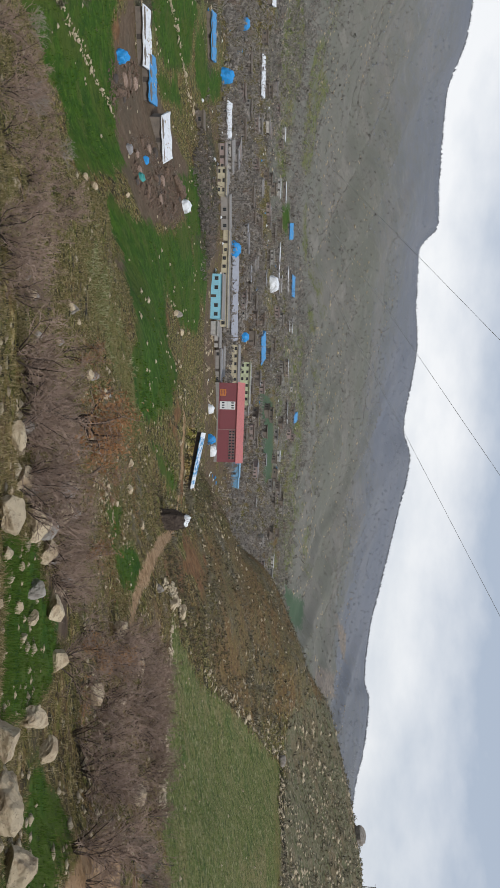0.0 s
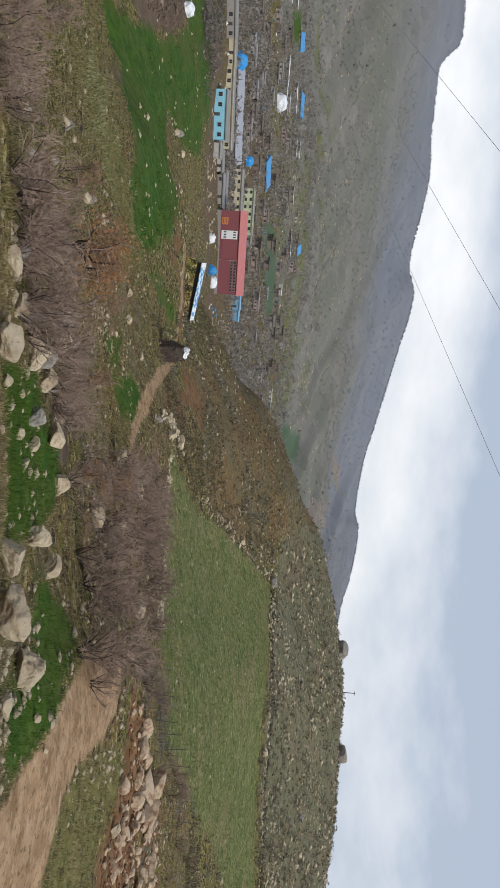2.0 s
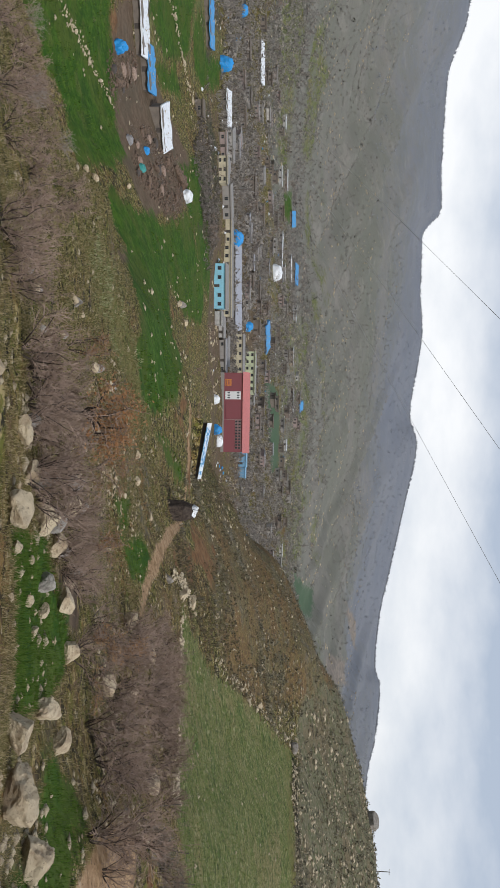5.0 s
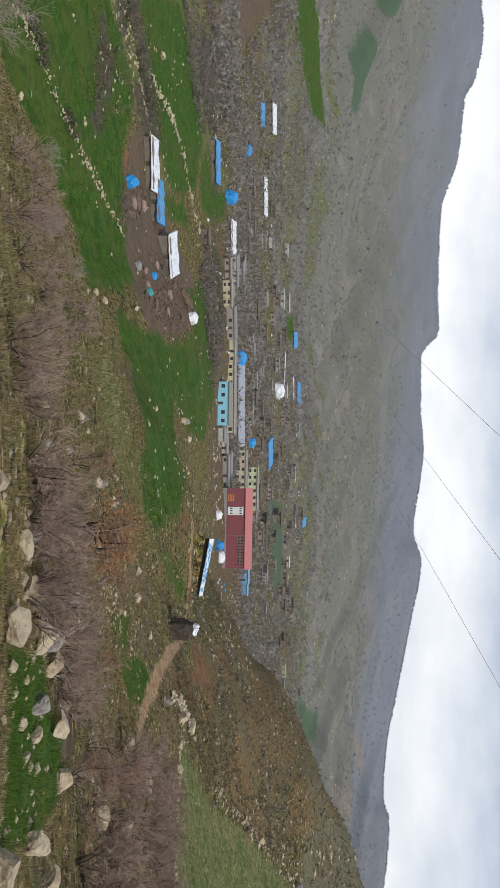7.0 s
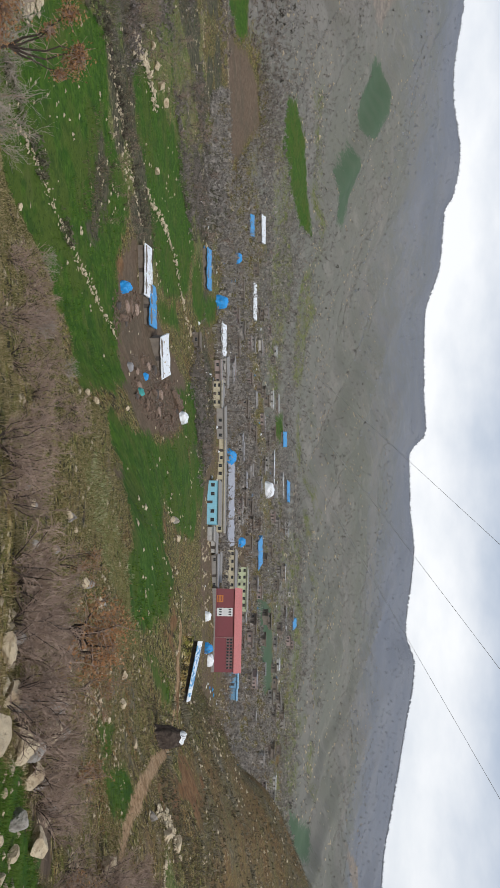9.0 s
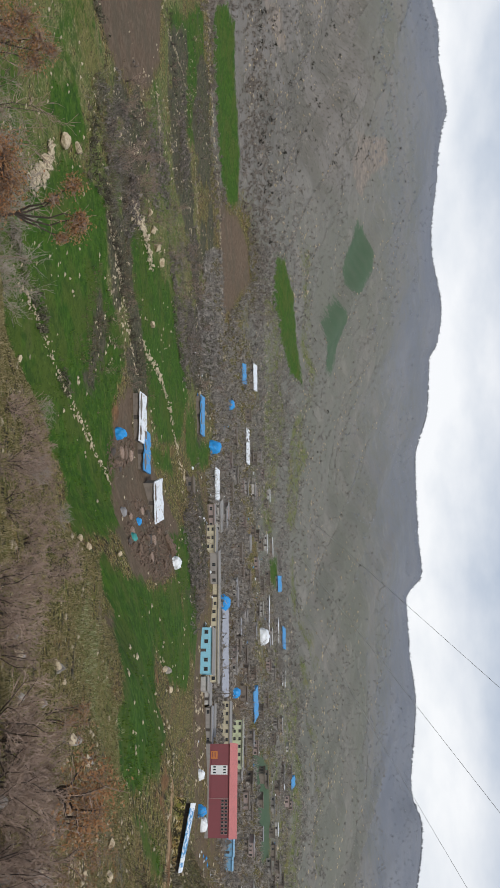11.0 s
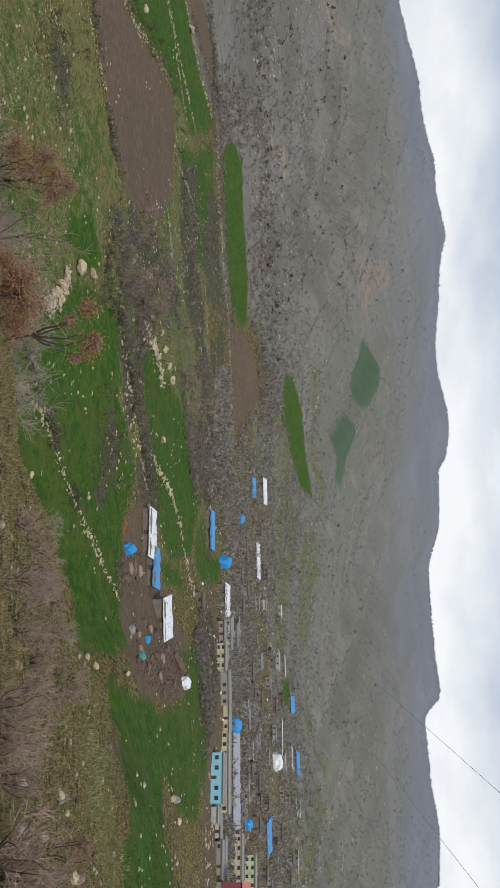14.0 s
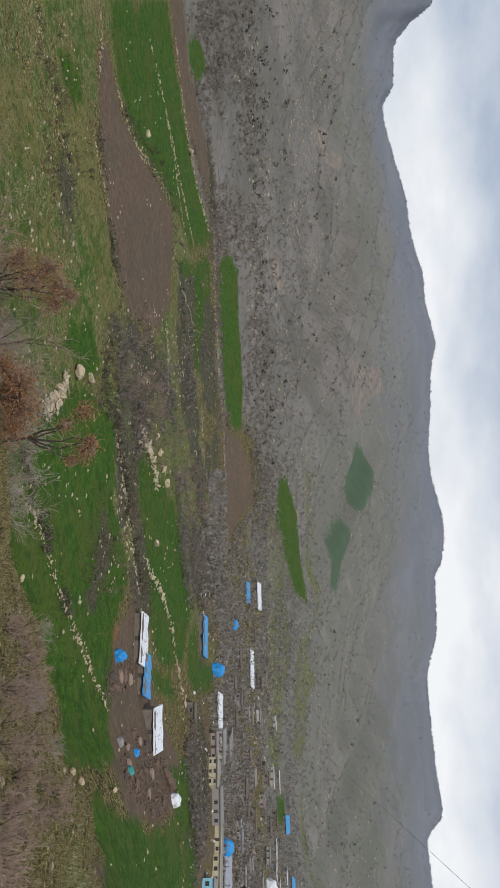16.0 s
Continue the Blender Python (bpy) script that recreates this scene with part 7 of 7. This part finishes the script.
def hedge_line(points, step, low, high, seed):
    rng = random.Random(seed)
    spots = []
    for (x0, y0), (x1, y1) in zip(points, points[1:]):
        n = max(1, int(math.hypot(x1 - x0, y1 - y0) / step))
        spots += [(x0 + (x1 - x0) * (i + rng.random()) / n + rng.gauss(0, 0.8), y0 + (y1 - y0) * (i + rng.random()) / n + rng.gauss(0, 0.8)) for i in range(n)]
    planted(models_of("hedge_shrub", 2, 400 + seed, "dark leafless shrub in a field-edge hedge", "shrub", "field hedges", BARK_DARK, BARK_DARK, height=2.6, stems=3, spread=0.8, thick=0.075, twig=1), spots, seed, low, high)


hedge_line([(-118.5, 107.4), (-112.8, 114.5), (-112, 124), (-107.4, 133.7), (-102.6, 144.1), (-97.4, 152.7), (-93.9, 159.8)], 1.0, 0.4, 0.85, 1)
hedge_line([(-224.4, 163.5), (-220.1, 174.1), (-212.2, 184.6)], 2.0, 0.6, 1.0, 2)
hedge_line([(-185, 88.3), (-197, 102.7), (-229.1, 130.5), (-232.8, 146), (-234.5, 162), (-242.8, 172.4)], 4.0, 0.4, 0.9, 3)
hedge_line([(-293.2, 150.4), (-302.6, 173.6), (-315.8, 197), (-324.2, 216.7)], 3.5, 0.5, 1.0, 4)
hedge_line([(-300.2, 349), (-287.1, 375.1), (-270.7, 399.1)], 3.0, 0.7, 1.2, 5)
hedge_line([(-146.2, 76.4), (-140.7, 81), (-134.6, 78.4)], 2.0, 0.4, 0.7, 6)
hedge_line([(-135.5, 47.0), (-134.1, 52.8), (-133.7, 58.8), (-130.3, 65.0), (-128.5, 74.9)], 1.6, 0.35, 0.75, 7)
hedge_line([(-144.9, 50.5), (-141.5, 56.1)], 1.8, 0.3, 0.7, 8)
hedge_line([(-151.0, 76.6), (-149.1, 84.6), (-149.3, 93.2), (-146.0, 107.1)], 3.0, 0.25, 0.5, 9)
dry_wall([(-135.5, 47.0), (-134.1, 52.8), (-133.7, 58.8), (-130.3, 65.0), (-128.5, 74.9)], 0.5, 0.22, "tumbled stones along the dark hedge", 2, 16)
dry_wall([(-182.2, 64.2), (-176.3, 68.8), (-166.0, 73.5)], 0.5, 0.3, "pale stone wall above the bare field", 2, 17)
dry_wall([(-151.0, 76.6), (-149.1, 84.6), (-149.3, 93.2), (-146.0, 107.1)], 0.6, 0.24, "low line of stones at the bare field's edge", 2, 18)
dry_wall([(-216.5, 157.1), (-219.9, 167), (-230.7, 186.3), (-235.3, 208.1), (-230.3, 216.5)], 0.7, 0.30, "thin tumbled terrace wall between strips of rough grass", 2, 20)
dry_wall([(-225.8, 226), (-213.2, 235.9), (-201.8, 249.5), (-198.5, 270.9)], 0.9, 0.34, "broken terrace wall among grey thickets", 2, 21)
dry_wall([(-276, 270.9), (-256.8, 282.9), (-238.8, 296.1), (-196.8, 324.8)], 1.0, 0.34, "long pale terrace wall under the far field", 2, 22)
bank_scrub = patch([(-129.9, 52.5), (-142.5, 58.9), (-138.1, 65.9), (-125.2, 59.5)], 6.0)
strewn("bank_scrub", "brown leafless scrub on the field bank", 5000, -75, -40, 60, 190, blades(10, 1.6, 0.05), SCRUB, lambda x, y, r, b, g: bank_scrub(x, y) > g.uniform(0.2, 0.9, len(x)), 45, (0.4, 1.1), "scrub")
dry_wall([(-112, 122), (-107, 133), (-102, 143.5), (-96.6, 152.3), (-93, 159.5)], 0.5, 0.3, "pale stones lining the stream-side hedge", 2, 14)
dry_wall([(-249.4, 123.8), (-252.2, 142), (-249.6, 156.8), (-251.2, 171.3)], 0.7, 0.36, "thin stone line inside the valley's green field", 2, 15)

# ---- the far slopes' woods, past counting ----
def wooded(lo, hi, scale, k):
    return lambda x, y, r, b, g: (tilled(x, y) < 0.4) & (fbm(x / scale, y / scale, 3, k) > g.uniform(lo, hi, len(x)))


strewn("valley_wood", "grey leafless wood along the foot of the mountain", 9000, -72, -30, 345, 560, bushes, BROWN_WOOD, lambda x, y, r, b, g: (tilled(x, y) < 0.4) & (fbm(x / 40, y / 40, 3, 1) > g.uniform(-0.9, 0.5, len(x))) & (g.rand(len(x)) < smooth(345, 400, r + 40 * smooth(-56, -62, b)) * smooth(-30, -38, b) * smooth(565, 470, r)), 31, (0.8, 2.0), "woodland")
strewn("village_gardens", "leafless garden trees and hedges between the houses", 15000, -39, 12, 302, 640, bushes, FAR_TWIG, wooded(-0.6, 0.5, 40, 2), 32, (0.7, 2.3), "trees")
strewn("village_twigs", "tall bare poplars and fruit trees between the houses", 5000, -37, 11, 300, 620, blades(9, 0.9, 0.035), FAR_TWIG, wooded(-0.5, 0.6, 35, 1), 46, (2.0, 4.2), "trees")
strewn("village_litter", "pale stones, rubble and bright clutter among the houses", 5000, -36, 12, 250, 620, pebbles, FIELDSTONE, wooded(-0.4, 1.0, 30, 3), 33, (0.2, 0.75), "rubble")
strewn("village_scraps", "white plastic scraps and sacks between the houses", 700, -32, 10, 262, 520, pebbles, ROOFS["whitesheet"], wooded(-0.2, 1.0, 26, 5), 43, (0.25, 0.8), "scraps")
strewn("blue_scraps", "bits of blue tarpaulin between the houses", 130, -30, 8, 262, 500, pebbles, BLUE_TARP, wooded(-0.2, 1.0, 26, 2), 44, (0.3, 1.0), "scraps")
strewn("slope_trees", "scattered leafless trees on the grassy lower slope", 7000, -48, 12, 470, 800, bushes, FAR_TWIG, lambda x, y, r, b, g: (tilled(x, y) < 0.4) & (fbm(x / 50, y / 50, 3, 2) > g.uniform(-0.7, 0.7, len(x))) & (g.rand(len(x)) < 1 - smooth(600, 800, r)), 47, (0.8, 2.0), "woodland")
strewn("slope_rocks", "pale stones on the grassy lower slope", 6000, -74, 12, 460, 900, pebbles, FIELDSTONE, wooded(-0.4, 0.9, 60, 3), 48, (0.4, 1.3), "rocks")
strewn("mountain_scrub", "grey-brown leafless oak scrub on the mountain", 26000, -74, 24, 520, 1500, bushes, MOUNTAIN_TWIG, wooded(-0.7, 0.6, 120, 4), 34, (0.7, 1.7), "woodland", 0.2)
strewn("mountain_oaks", "dark scattered oaks on the mountain", 3000, -74, 24, 480, 1500, bushes, FAR_DARK, lambda x, y, r, b, g: (tilled(x, y) < 0.4) & (fbm(x / 120, y / 120, 3, 1) > g.uniform(-0.3, 0.9, len(x))) & (g.rand(len(x)) < 0.05 + 0.95 * smooth(-38, -44, b)), 35, (1.2, 2.6), "woodland", 0.2)
strewn("mountain_rocks", "pale outcrops and boulders on the mountain", 5000, -74, 24, 480, 1500, pebbles, FIELDSTONE, wooded(-0.2, 0.9, 110, 2), 36, (0.5, 1.4), "rocks", 0.3)
strewn("high_wood", "leafless woods on the upper mountain, distance haze in their grey colour", 6000, -74, 24, 1150, 2120, bushes, HAZE_TWIG, wooded(-0.6, 0.6, 150, 3), 38, (1.5, 3.2), "woodland")
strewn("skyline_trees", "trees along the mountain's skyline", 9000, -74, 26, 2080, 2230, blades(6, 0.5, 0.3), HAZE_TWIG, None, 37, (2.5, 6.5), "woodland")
